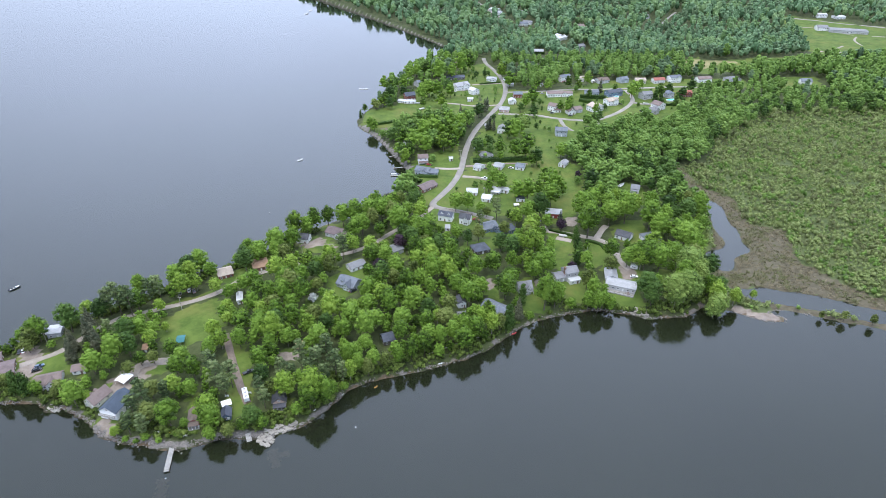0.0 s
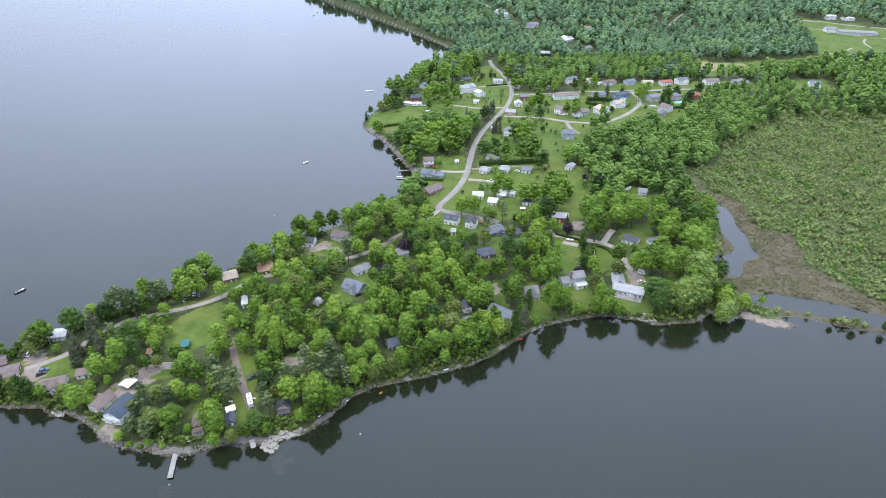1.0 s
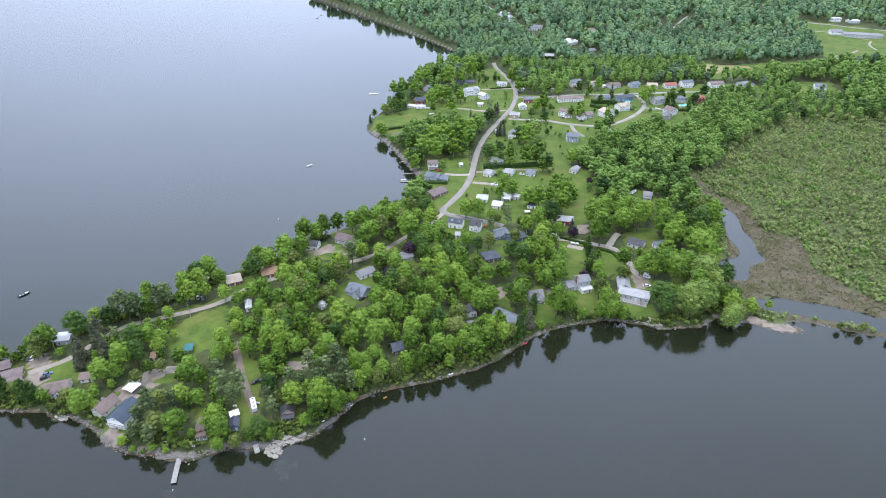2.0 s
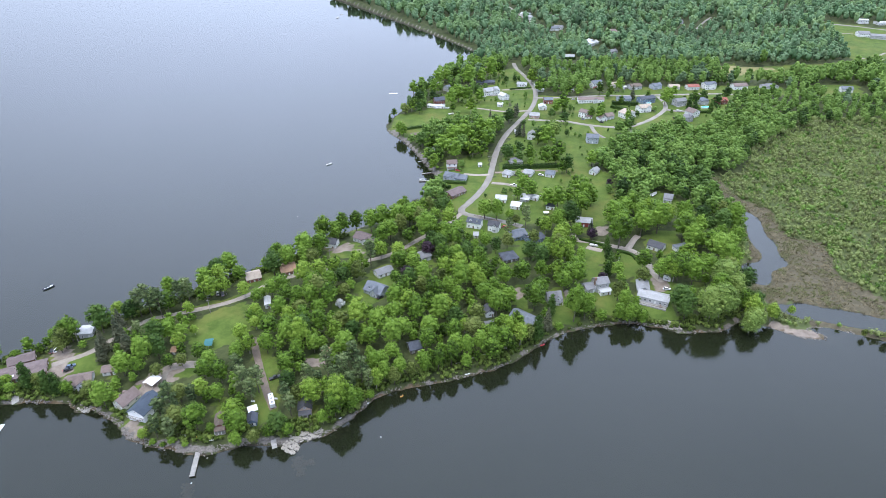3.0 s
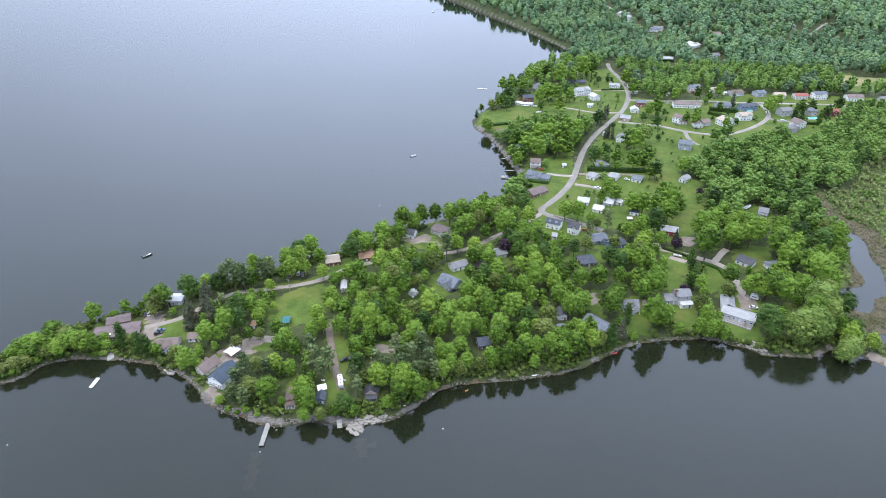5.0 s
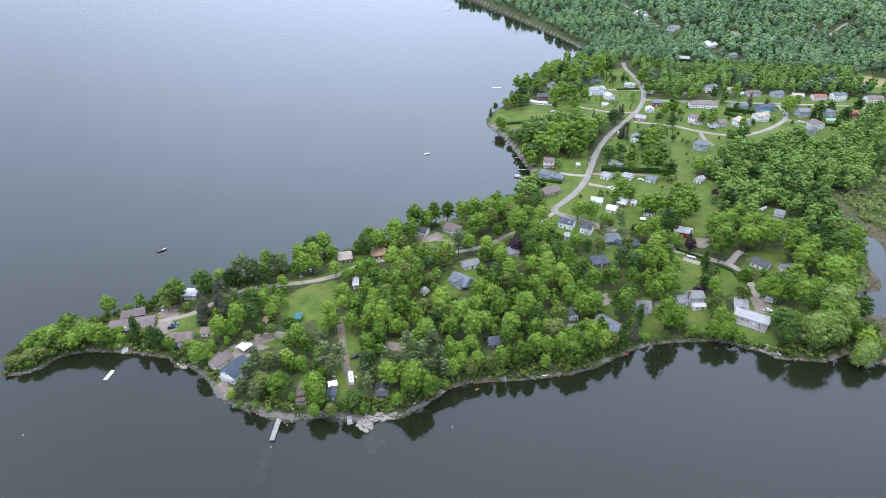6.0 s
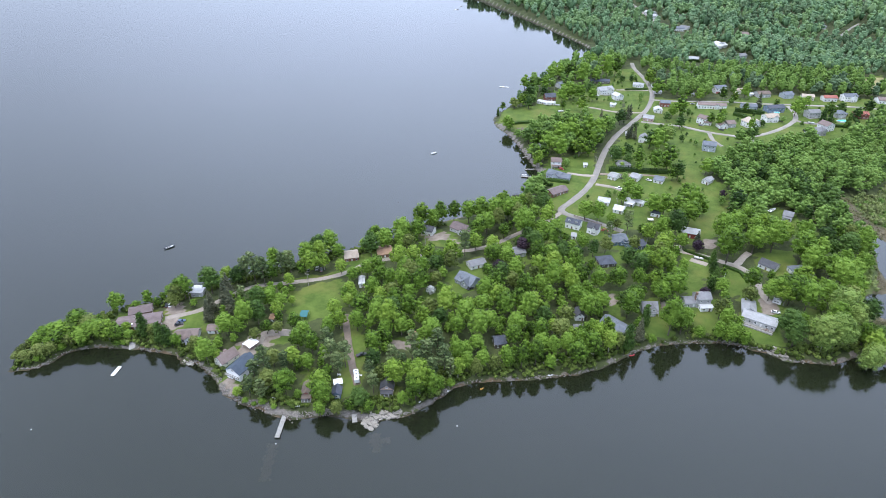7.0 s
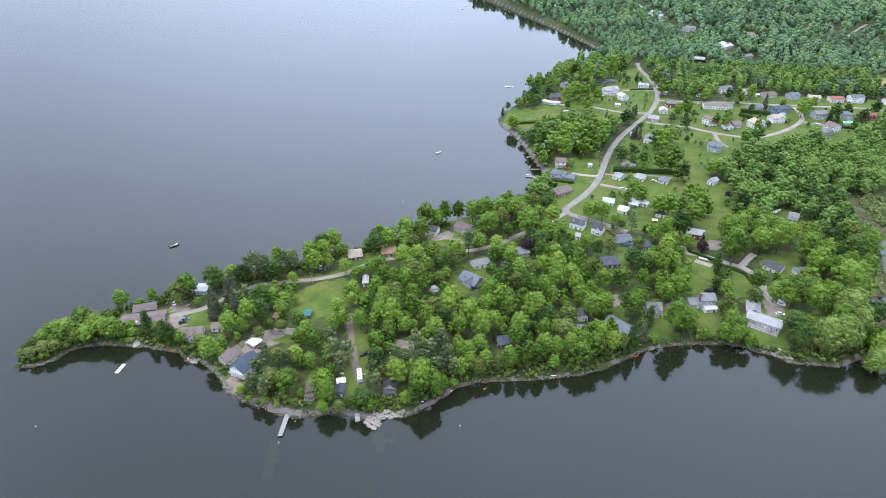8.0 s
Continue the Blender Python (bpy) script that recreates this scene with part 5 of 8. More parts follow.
def build_woods():
    rng = np.random.default_rng(3)
    # trees of the peninsula between those that stand apart
    p = scatter(-280, 400, 155, 400, 7.9, 1, 30000)
    d, m = inland(p[:, 0], p[:, 1]), marshy(p[:, 0], p[:, 1])
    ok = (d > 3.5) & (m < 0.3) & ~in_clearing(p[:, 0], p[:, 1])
    for x, y, w in PLANTED:
        ok &= np.hypot(p[:, 0] - x, p[:, 1] - y) > w * 0.40 + 1.8
    p = p[ok]
    z = height(p[:, 0], p[:, 1])
    rows = [(x, y, h, rng.uniform(8, 12), rng.uniform(0.85, 1.3), rng.integers(0, 99)) for (x, y), h in zip(p, z)]
    near = [r for r in rows if r[1] < 400]
    # lower trees close to the clearings
    p = scatter(-280, 400, 155, 400, 4.6, 17, 42000)
    d, m = inland(p[:, 0], p[:, 1]), marshy(p[:, 0], p[:, 1])
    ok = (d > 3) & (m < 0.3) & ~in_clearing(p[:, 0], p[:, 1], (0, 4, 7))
    for x, y, w in PLANTED + [(r[0], r[1], r[3]) for r in near]:
        ok &= np.hypot(p[:, 0] - x, p[:, 1] - y) > w * 0.42 + 1.0
    p = p[ok]
    z = height(p[:, 0], p[:, 1])
    near += [(x, y, h, rng.uniform(4, 6.8), rng.uniform(0.85, 1.3), rng.integers(0, 99)) for (x, y), h in zip(p, z)]
    shapes = [crown_shape("b", s) for s in (101, 108, 115, 122)]
    kind = rng.random(len(near)) + 0.12 * wobble(np.array([r[0] for r in near]), np.array([r[1] for r in near]), 60, 3)
    for low, high, leaf, tint in ((-9, 0.58, LEAF, "mid-green"), (0.58, 0.80, LEAF_LIGHT, "yellow-green"), (0.80, 0.92, LEAF_DEEP, "dark green"), (0.92, 9, LEAF_OLIVE, "olive-green")):
        joined("woodland", [r for r, k in zip(near, kind) if low <= k < high and r[3] > 7], shapes, leaf, f"dense {tint} broadleaf woodland on the peninsula", "woodland")
    small = [crown_shape("b", s, 2) for s in (141, 148, 155)]
    joined("understory", [r for r in near if r[3] <= 7], small, LEAF, "low green understory trees beside the clearings", "understory")
    coarse = [far_crown(s, t) for s, t in ((201, 1.3), (203, 1.5), (207, 1.4), (209, 1.2), (211, 1.6))]
    fringe = [far_crown(s, t, 14, 60, 0.042) for s, t in ((221, 1.3), (223, 1.5), (227, 1.4), (229, 1.25))]
    middle = [crown_shape(k, s, 2) for k, s in (("b", 231), ("d", 233), ("b", 237), ("o", 239))]
    p = scatter(-80, 400, 400, 580, 6.0, 8, 30000)
    d, m = inland(p[:, 0], p[:, 1]), marshy(p[:, 0], p[:, 1])
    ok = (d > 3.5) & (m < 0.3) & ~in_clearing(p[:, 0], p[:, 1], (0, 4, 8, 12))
    for x, y, w in PLANTED:
        ok &= np.hypot(p[:, 0] - x, p[:, 1] - y) > w * 0.40 + 1.5
    p = p[ok]
    far = [(x, y, h, rng.uniform(6.5, 11.5), rng.uniform(0.85, 1.3), rng.integers(0, 99)) for (x, y), h in zip(p, height(p[:, 0], p[:, 1]))]
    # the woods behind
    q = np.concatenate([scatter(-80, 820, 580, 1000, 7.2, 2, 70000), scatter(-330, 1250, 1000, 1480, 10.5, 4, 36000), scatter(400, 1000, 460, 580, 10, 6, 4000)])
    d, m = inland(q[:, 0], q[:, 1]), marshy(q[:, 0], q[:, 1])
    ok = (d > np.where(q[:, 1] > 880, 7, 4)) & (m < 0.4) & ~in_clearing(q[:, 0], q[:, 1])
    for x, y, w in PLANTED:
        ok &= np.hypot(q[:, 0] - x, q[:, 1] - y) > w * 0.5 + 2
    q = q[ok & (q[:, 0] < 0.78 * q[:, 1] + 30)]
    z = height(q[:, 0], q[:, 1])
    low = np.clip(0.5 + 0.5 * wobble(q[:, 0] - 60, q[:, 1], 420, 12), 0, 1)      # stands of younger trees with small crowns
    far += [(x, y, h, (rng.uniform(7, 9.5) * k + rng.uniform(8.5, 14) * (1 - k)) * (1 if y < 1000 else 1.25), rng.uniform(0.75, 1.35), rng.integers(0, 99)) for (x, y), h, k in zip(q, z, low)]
    dark = 0.42 * wobble(np.array([r[0] for r in far]), np.array([r[1] for r in far]), 170, 5) + rng.random(len(far))
    # the distant stands take the leaf colours with haze painted in
    for low, high, leaf, tint in ((-9, 0.28, LEAF_FAR_HAZE_LIGHT, "bright yellow-green"), (0.28, 0.92, LEAF_FAR_HAZE, "fresh green"), (0.92, 9, LEAF_FAR_HAZE_DEEP, "dark blue-green")):
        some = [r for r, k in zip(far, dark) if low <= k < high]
        close = LEAF_DEEP if leaf == LEAF_FAR_HAZE_DEEP else LEAF_MID
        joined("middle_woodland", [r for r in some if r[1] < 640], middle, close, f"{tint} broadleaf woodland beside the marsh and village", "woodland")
        edge = LEAF_FAR_HAZE_DEEP if leaf == LEAF_FAR_HAZE_DEEP else LEAF_MID
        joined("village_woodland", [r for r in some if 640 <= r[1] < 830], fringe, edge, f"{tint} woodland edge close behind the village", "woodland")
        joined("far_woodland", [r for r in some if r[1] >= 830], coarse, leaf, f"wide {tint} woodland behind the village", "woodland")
    # bushes and young trees in the gardens
    p = scatter(-70, 320, 420, 770, 7.0, 23, 20000)
    ok = inland(p[:, 0], p[:, 1]) > 3
    here = np.zeros(len(p), bool)
    for key in ("village", "close", "meadow", "bay_lawn", "point_yard", "bend_lawn"):
        here |= inside(CLEARINGS[key], p[:, 0], p[:, 1])
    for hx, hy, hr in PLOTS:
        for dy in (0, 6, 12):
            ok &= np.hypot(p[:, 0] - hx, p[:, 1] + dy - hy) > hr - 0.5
    for line, width, shaded in ROAD_LINES:
        for dy in (0, 5):
            ok &= away(line, p[:, 0], p[:, 1] + dy, False) > width / 2 + 2.5
    ok &= here & (rng.random(len(p)) < np.clip(0.42 + 0.45 * wobble(p[:, 0], p[:, 1], 55, 9), 0.05, 0.9))
    p = p[ok]
    z = height(p[:, 0], p[:, 1])
    size = np.where(rng.random(len(p)) < 0.7, rng.uniform(1.6, 3.6, len(p)), rng.uniform(4.2, 7.0, len(p)))
    yard = [crown_shape("b", s, 2) for s in (261, 268, 275)]
    rows = [(x, y, h, w, rng.uniform(0.75, 1.15), rng.integers(0, 99)) for (x, y), h, w in zip(p, z, size)]
    joined("garden_bushes", rows[::3], yard, LEAF_DEEP, "dark green garden bushes on the village lawns", "bushes")
    joined("garden_bushes", rows[1::3] + rows[2::3], yard, LEAF_MID, "fresh green garden bushes and young trees", "bushes")
    print("woods", len(near), len(far), len(p))


def scrub_shape(seed, cards=30, lobes=4):
    """A low many-stemmed bush: a solid middle, three lobes and loose leaf clumps, one metre wide."""
    rng = np.random.default_rng(seed)
    c = np.array([[0, 0, 0.34]] + [[0.27 * math.cos(a), 0.27 * math.sin(a), rng.uniform(0.28, 0.52)] for a in rng.uniform(0, 2, 3) + np.array([0, 2.1, 4.2])])
    rad = np.array([0.36, 0.22, 0.25, 0.19])
    v, lobe = leaf_cards(rng, c, rad, cards, 0.135, 0.0, 0.9)
    c, rad = c[:lobes], rad[:lobes] * (1 if lobes > 1 else 0.85)
    core = np.concatenate([p + ICO_V * q * (0.72 + 0.4 * rng.random((len(ICO_V), 1))) for p, q in zip(c, rad)])
    f = np.concatenate([ICO_F + len(ICO_V) * i for i in range(len(rad))])
    return np.concatenate([v, core]), np.arange(len(v)).reshape(-1, 4), f + len(v), np.full(len(v) + len(core), 0.5)


def build_marsh():
    rng = np.random.default_rng(9)
    p = scatter(150, 560, 230, 655, 2.2, 7, 260000)
    d, m = inland(p[:, 0], p[:, 1]), marshy(p[:, 0], p[:, 1])
    bare = inside(BARE["mud_bank"], p[:, 0], p[:, 1]) | inside(BARE["sand_bar"], p[:, 0], p[:, 1])
    thin = wobble(p[:, 0], p[:, 1], 70, 4) + 0.6 * wobble(p[:, 0], p[:, 1], 23, 2)
    ok = (d > 1.5) & (m > np.where(p[:, 1] > 520, 0.001, 0.42)) & ~bare & ((d > 5) | (rng.random(len(p)) < 0.3)) & (rng.random(len(p)) < np.clip(0.95 + 0.2 * thin, 0.5, 1))
    p = p[ok]
    z = height(p[:, 0], p[:, 1])
    size = rng.uniform(2.2, 4.6, len(p)) * np.where(m[ok] < 0.35, 1.5, 1) * np.clip(1 + 0.25 * wobble(p[:, 0], p[:, 1], 45, 6), 0.6, 1.4)
    shapes = [scrub_shape(300 + k, 20, 1) for k in range(8)]
    shade = rng.random(len(p)) + 0.22 * wobble(p[:, 0], p[:, 1], 38, 2)
    rows = [(x, y, h, w, rng.uniform(0.8, 1.5), rng.integers(0, 99)) for (x, y), h, w in zip(p, z, size)]
    for low, high, leaf, tint in ((-9, 0.62, LEAF_MARSH, "pale green"), (0.62, 0.84, LEAF_SCRUB, "dull olive"), (0.84, 9, LEAF_MID, "deeper green")):
        joined("marsh_shrubs", [r for r, k in zip(rows, shade) if low <= k < high], shapes, leaf, f"wide marsh of {tint} willow scrub", "marsh scrub")
    print("marsh", len(p))



# ------------------------------------------------------------ shore stones


def build_stones():
    rng = np.random.default_rng(21)
    line = [np.array(p) for p in rounded(SOUTH_SHORE, step=3) + rounded(BAR_SHORE[:12], step=2)] + [None] + [np.array(p) for p in rounded(NORTH_SHORE, step=3)]
    V, F, base = [], [], 0
    for a, b in zip(line, line[1:]):
        if a is None or b is None:
            continue
        run = np.linalg.norm(b - a)
        side = np.array([-(b - a)[1], (b - a)[0]]) / (run + 1e-9)
        far = a[1] > 400
        many = np.clip(0.55 + 0.6 * wobble(a[0], a[1], 37, 6) + stony(*a), 0.12, 1.8)
        for k in range(int(run * (3.2 if not far else 1.2) * many) + 1):
            off = rng.normal(0.25 + 0.7 * stony(*a), 0.4 + 0.5 * stony(*a))
            c = a + (b - a) * rng.random() + side * off
            s = rng.uniform(0.2, 0.52) * (1.6 if rng.random() < 0.12 else 1) * (0.9 if far else 1)
            v = ICO_V * rng.uniform(0.65, 1.2, ICO_V.shape) * np.array([1.2, 0.9, 0.7]) * s
            t = rng.uniform(0, 6.28)
            v = np.stack([v[:, 0] * np.cos(t) - v[:, 1] * np.sin(t), v[:, 0] * np.sin(t) + v[:, 1] * np.cos(t), v[:, 2]], 1)
            V.append(v + [c[0], c[1], max(ground_z(*c), -0.15) + 0.1 * s])
            F.append(ICO_F + base)
            base += len(v)
    ob = mesh_object("shore_stones", np.concatenate(V), np.concatenate(F), ROCK)
    tagged(ob, "grey broken stones along the waterline", "shore stones", kind="stuff")


build_stones()

# ------------------------------------------------------------ houses


def box(bm, x0, x1, y0, y1, z0, z1):
    v = [bm.verts.new((x, y, z)) for z in (z0, z1) for x, y in ((x0, y0), (x1, y0), (x1, y1), (x0, y1))]
    for f in ((3, 2, 1, 0), (4, 5, 6, 7), (0, 1, 5, 4), (1, 2, 6, 5), (2, 3, 7, 6), (3, 0, 4, 7)):
        bm.faces.new([v[i] for i in f])


def slab(bm, quad, thick):
    """A plate with this upper face."""
    q = [Vector(p) for p in quad]
    n = (q[1] - q[0]).cross(q[2] - q[0]).normalized()
    if n.z < 0:
        q.reverse()
        n = -n
    top = [bm.verts.new(p) for p in q]
    low = [bm.verts.new(p - Vector((0, 0, thick))) for p in q]
    k = len(q)
    bm.faces.new(top), bm.faces.new(low[::-1])
    for i in range(k):
        bm.faces.new((top[i], low[i], low[(i + 1) % k], top[(i + 1) % k]))


def extruded(bm, profile, along, a, b):
    """A closed profile in (s, z) drawn out along x or y from a to b."""
    put = (lambda t, s, z: (t, s, z)) if along == "x" else (lambda t, s, z: (s, t, z))
    r0, r1 = [bm.verts.new(put(a, s, z)) for s, z in profile], [bm.verts.new(put(b, s, z)) for s, z in profile]
    k = len(profile)
    bm.faces.new(r0), bm.faces.new(r1[::-1])
    for i in range(k):
        bm.faces.new((r0[i], r1[i], r1[(i + 1) % k], r0[(i + 1) % k]))
    bmesh.ops.recalc_face_normals(bm, faces=bm.faces)


SHARED = {}


def window_mesh(w, h):
    key = "w", round(w, 1), round(h, 1)
    if key not in SHARED:
        bm = bmesh.new()
        t = 0.11
        box(bm, -w / 2, -w / 2 + t, -0.07, 0.03, 0, h), box(bm, w / 2 - t, w / 2, -0.07, 0.03, 0, h)
        box(bm, -w / 2 + t, w / 2 - t, -0.07, 0.03, h - t, h), box(bm, -w / 2 - 0.05, w / 2 + 0.05, -0.12, 0.03, -0.06, t)
        box(bm, -w / 2 + t, w / 2 - t, -0.05, 0.02, h / 2 - 0.03, h / 2 + 0.03)
        f = bpy.data.meshes.new("window")
        bm.to_mesh(f), bm.free()
        f.materials.append(WHITE)
        bm = bmesh.new()
        box(bm, -w / 2 + t, w / 2 - t, -0.02, 0.01, t, h - t)
        p = bpy.data.meshes.new("pane")
        bm.to_mesh(p), bm.free()
        p.materials.append(PANE)
        SHARED[key] = f, p
    return SHARED[key]


def window(parent, m, w=1.1, h=1.3):
    f, p = window_mesh(w, h)
    win = new("window", f)
    win.parent, win.matrix_basis = parent, m
    new("pane", p).parent = win


def gable_roof(bm, x0, x1, y0, y1, z, rise, ridge="x", over=0.45, thick=0.2):
    """Two roof plates that meet on the ridge and overhang the walls."""
    if ridge == "x":
        mid = (y0 + y1) / 2
        drop = rise * over / (mid - y0)
        for ye in (y0 - over, y1 + over):
            slab(bm, [(x0 - over, ye, z - drop + thick), (x1 + over, ye, z - drop + thick), (x1 + over, mid, z + rise + thick), (x0 - over, mid, z + rise + thick)], thick)
    else:
        mid = (x0 + x1) / 2
        drop = rise * over / (mid - x0)
        for xe in (x0 - over, x1 + over):
            slab(bm, [(xe, y0 - over, z - drop + thick), (xe, y1 + over, z - drop + thick), (mid, y1 + over, z + rise + thick), (mid, y0 - over, z + rise + thick)], thick)


def hip_roof(bm, x0, x1, y0, y1, z, rise, over=0.5, thick=0.2):
    x0, x1, y0, y1 = x0 - over, x1 + over, y0 - over, y1 + over
    w, d = x1 - x0, y1 - y0
    k = min(w, d) / 2 * 0.95
    if w >= d:
        a, b = (x0 + k, (y0 + y1) / 2), (x1 - k, (y0 + y1) / 2)
    else:
        a, b = ((x0 + x1) / 2, y0 + k), ((x0 + x1) / 2, y1 - k)
    low = [bm.verts.new((x, y, z - 0.15)) for x, y in ((x0, y0), (x1, y0), (x1, y1), (x0, y1))]
    eave = [bm.verts.new((x, y, z + thick - 0.15)) for x, y in ((x0, y0), (x1, y0), (x1, y1), (x0, y1))]
    p, q = bm.verts.new((*a, z + rise)), bm.verts.new((*b, z + rise))
    bm.faces.new(low[::-1])
    for i in range(4):
        bm.faces.new((low[i], low[(i + 1) % 4], eave[(i + 1) % 4], eave[i]))
    if w >= d:
        tops = [(eave[0], eave[1], q, p), (eave[1], eave[2], q), (eave[2], eave[3], p, q), (eave[3], eave[0], p)]
    else:
        tops = [(eave[0], eave[1], p), (eave[1], eave[2], q, p), (eave[2], eave[3], q), (eave[3], eave[0], p, q)]
    for f in tops:
        bm.faces.new(f)


PLOTS = []


def house(x, y, turn, w, depth, h, rise, roof, wall, label, ridge="x", hip=0, cross=0, dormers=0, porch=0, deck=0, chimney=0, curved=0, balcony=0, skylights=0, garage="", group="", wooded=0):
    """A house whose front, w wide, has its middle at x, y; local y runs to the back."""
    home = tagged(new("house"), label, "house", group=group)
    c, s = math.cos(radians(turn)), math.sin(radians(turn))
    if not wooded:
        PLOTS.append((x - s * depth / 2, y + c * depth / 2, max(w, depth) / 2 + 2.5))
    z = max(min(ground_z(x + c * i - s * j, y + s * i + c * j) for i in (-w / 2, w / 2) for j in (0, depth)), 0.6)
    top = max(ground_z(x + c * i - s * j, y + s * i + c * j) for i in (-w / 2, w / 2) for j in (0, depth))
    z = max(z, top - 0.8)
    home.matrix_basis = pose(x, y, z, 0, 0, turn)
    a, b = -w / 2, w / 2
    wm, rm = M[wall], M[roof]
    bm = bmesh.new()
    if hip:
        box(bm, a, b, 0, depth, -1.2, h)
    elif curved:
        arc = [(w / 2 * math.cos(t), h + rise * math.sin(t) ** 0.8) for t in np.linspace(0, math.pi, 11)]
        extruded(bm, [(a, -1.2)] + arc[::-1] + [(b, -1.2)], "y", 0, depth)
    elif ridge == "x":
        extruded(bm, [(0, -1.2), (depth, -1.2), (depth, h), (depth / 2, h + rise), (0, h)], "x", a, b)
    else:
        extruded(bm, [(a, -1.2), (b, -1.2), (b, h), (0, h + rise), (a, h)], "y", 0, depth)
    part("wall", bm, wm, home)
    bm = bmesh.new()
    if hip:
        hip_roof(bm, a, b, 0, depth, h, rise)
    elif curved:
        pts = [((w / 2 + 0.35) * math.cos(t), h - 0.1 + (rise + 0.3) * math.sin(t) ** 0.8) for t in np.linspace(0, math.pi, 15)]
        inner = [(p[0] * 0.975, p[1] - 0.16) for p in pts]
        extruded(bm, pts + inner[::-1], "y", -0.6, depth + 0.5)
    else:
        gable_roof(bm, a, b, 0, depth, h, rise, ridge)
    part("roof", bm, rm, home)
    storeys = 2 if h > 3.9 else 1
    n = max(1, int(w / 2.7))
    for fl in range(storeys):
        z0 = 0.9 + fl * 2.65
        if z0 + 1.3 > h and fl:
            continue
        for i in range(n):
            if fl == 0 and i == n // 2 and n > 1:
                continue
            window(home, pose(a + w * (i + 0.5) / n, -0.01, z0), 1.25 if w > 9 else 1.0, 1.25)
        k = max(1, int(depth / 3.2))
        for i in range(k):
            for side, ang in ((a - 0.01, -90), (b + 0.01, 90)):
                window(home, pose(side, depth * (i + 0.5) / k, z0, 0, 0, ang), 1.0, 1.25)
    if ridge == "y" and rise > 1.7 and not hip:
        window(home, pose(0, -0.01, h + 0.25), 1.1, 1.0)
    bm = bmesh.new()
    dx = a + w * (n // 2 + 0.5) / n if n > 1 else b - 0.9
    box(bm, dx - 0.48, dx + 0.48, -0.06, 0.03, 0.0, 2.05)
    part("door", bm, TIMBER_BROWN if "WHITE" in wall else WHITE, home)
    if garage:
        for gx in (a + 1.7, a + 4.4):
            bm = bmesh.new()
            box(bm, gx - 1.2, gx + 1.2, -0.09, 0.03, -0.05, 2.1)
            part("garage_door", bm, M[garage], home)
    if cross:
        cw = min(w * 0.42, 5.2)
        cx = a + w * 0.66
        cr = rise * 0.92
        bm = bmesh.new()
        extruded(bm, [(cx - cw / 2, -1.1), (cx + cw / 2, -1.1), (cx + cw / 2, h), (cx, h + cr), (cx - cw / 2, h)], "y", -1.1, depth * 0.46)
        part("front_gable", bm, wm, home)
        bm = bmesh.new()
        gable_roof(bm, cx - cw / 2, cx + cw / 2, -1.1, depth * 0.46, h + 0.02, cr, "y", 0.35)
        part("gable_roof", bm, rm, home)
        window(home, pose(cx - cw * 0.2, -1.11, 0.9), 1.1, 1.3)
        window(home, pose(cx + cw * 0.2, -1.11, 0.9), 1.1, 1.3)
        window(home, pose(cx, -1.11, h + 0.1), 1.0, 0.9)
    for i in range(dormers):
        f = (i + 0.5) / dormers if dormers > 1 else 0.3
        if ridge == "x":
            m = pose(a + w * f, depth * 0.12, h + rise * 0.24 - 0.1)
        else:
            m = pose(a + w * 0.12, depth * (0.25 + 0.5 * f), h + rise * 0.24 - 0.1, 0, 0, -90)
        bm = bmesh.new()
        reach = (depth if ridge == "x" else w) * 0.3
        extruded(bm, [(-0.8, 0), (0.8, 0), (0.8, 1.25), (0, 1.85), (-0.8, 1.25)], "y", 0, reach)
        dw = part("dormer", bm, wm, home)
        dw.matrix_basis = m
        bm = bmesh.new()
        gable_roof(bm, -0.8, 0.8, 0, reach, 1.25, 0.6, "y", 0.2, 0.12)
        part("dormer_roof", bm, rm, dw)
        window(dw, pose(0, -0.01, 0.2), 1.0, 1.0)
    if porch:
        bm = bmesh.new()
        slab(bm, [(a, -2.4, 2.25), (b, -2.4, 2.25), (b, -0.02, 2.7), (a, -0.02, 2.7)], 0.14)
        part("porch_roof", bm, rm, home)
        bm = bmesh.new()
        box(bm, a, b, -2.3, -0.02, -1.2, 0.05)
        part("porch_floor", bm, TIMBER, home)
        for i in range(4):
            px = a + 0.15 + (w - 0.3) * i / 3
            bm = bmesh.new()
            box(bm, px - 0.08, px + 0.08, -2.25, -2.09, 0.05, 2.14)
            part("porch_post", bm, WHITE, home)
    if deck or balcony:
        lift, reach = (0.3, 3.6) if deck else (2.6, 1.3)
        bm = bmesh.new()
        box(bm, a + 0.3, b - 0.3, -reach, -0.02, lift - 0.2 if balcony else -1.2, lift)
        part("deck", bm, TIMBER, home)
        for i in range(7):
            px = a + 0.4 + (w - 0.8) * i / 6
            bm = bmesh.new()
            box(bm, px - 0.05, px + 0.05, -reach + 0.02, -reach + 0.12, lift, lift + 0.95)
            part("rail_post", bm, WHITE if balcony else TIMBER_BROWN, home)
        bm = bmesh.new()
        box(bm, a + 0.3, b - 0.3, -reach + 0.01, -reach + 0.11, lift + 0.95, lift + 1.05)
        part("handrail", bm, WHITE if balcony else TIMBER_BROWN, home)
    if chimney:
        bm = bmesh.new()
        box(bm, a - 0.5, a + 0.5, depth * 0.3, depth * 0.3 + 1.0, -1, h + rise + 0.9)
        box(bm, a - 0.58, a + 0.58, depth * 0.3 - 0.08, depth * 0.3 + 1.08, h + rise + 0.9, h + rise + 1.05)
        part("chimney", bm, M["BRICK_BROWN"], home)
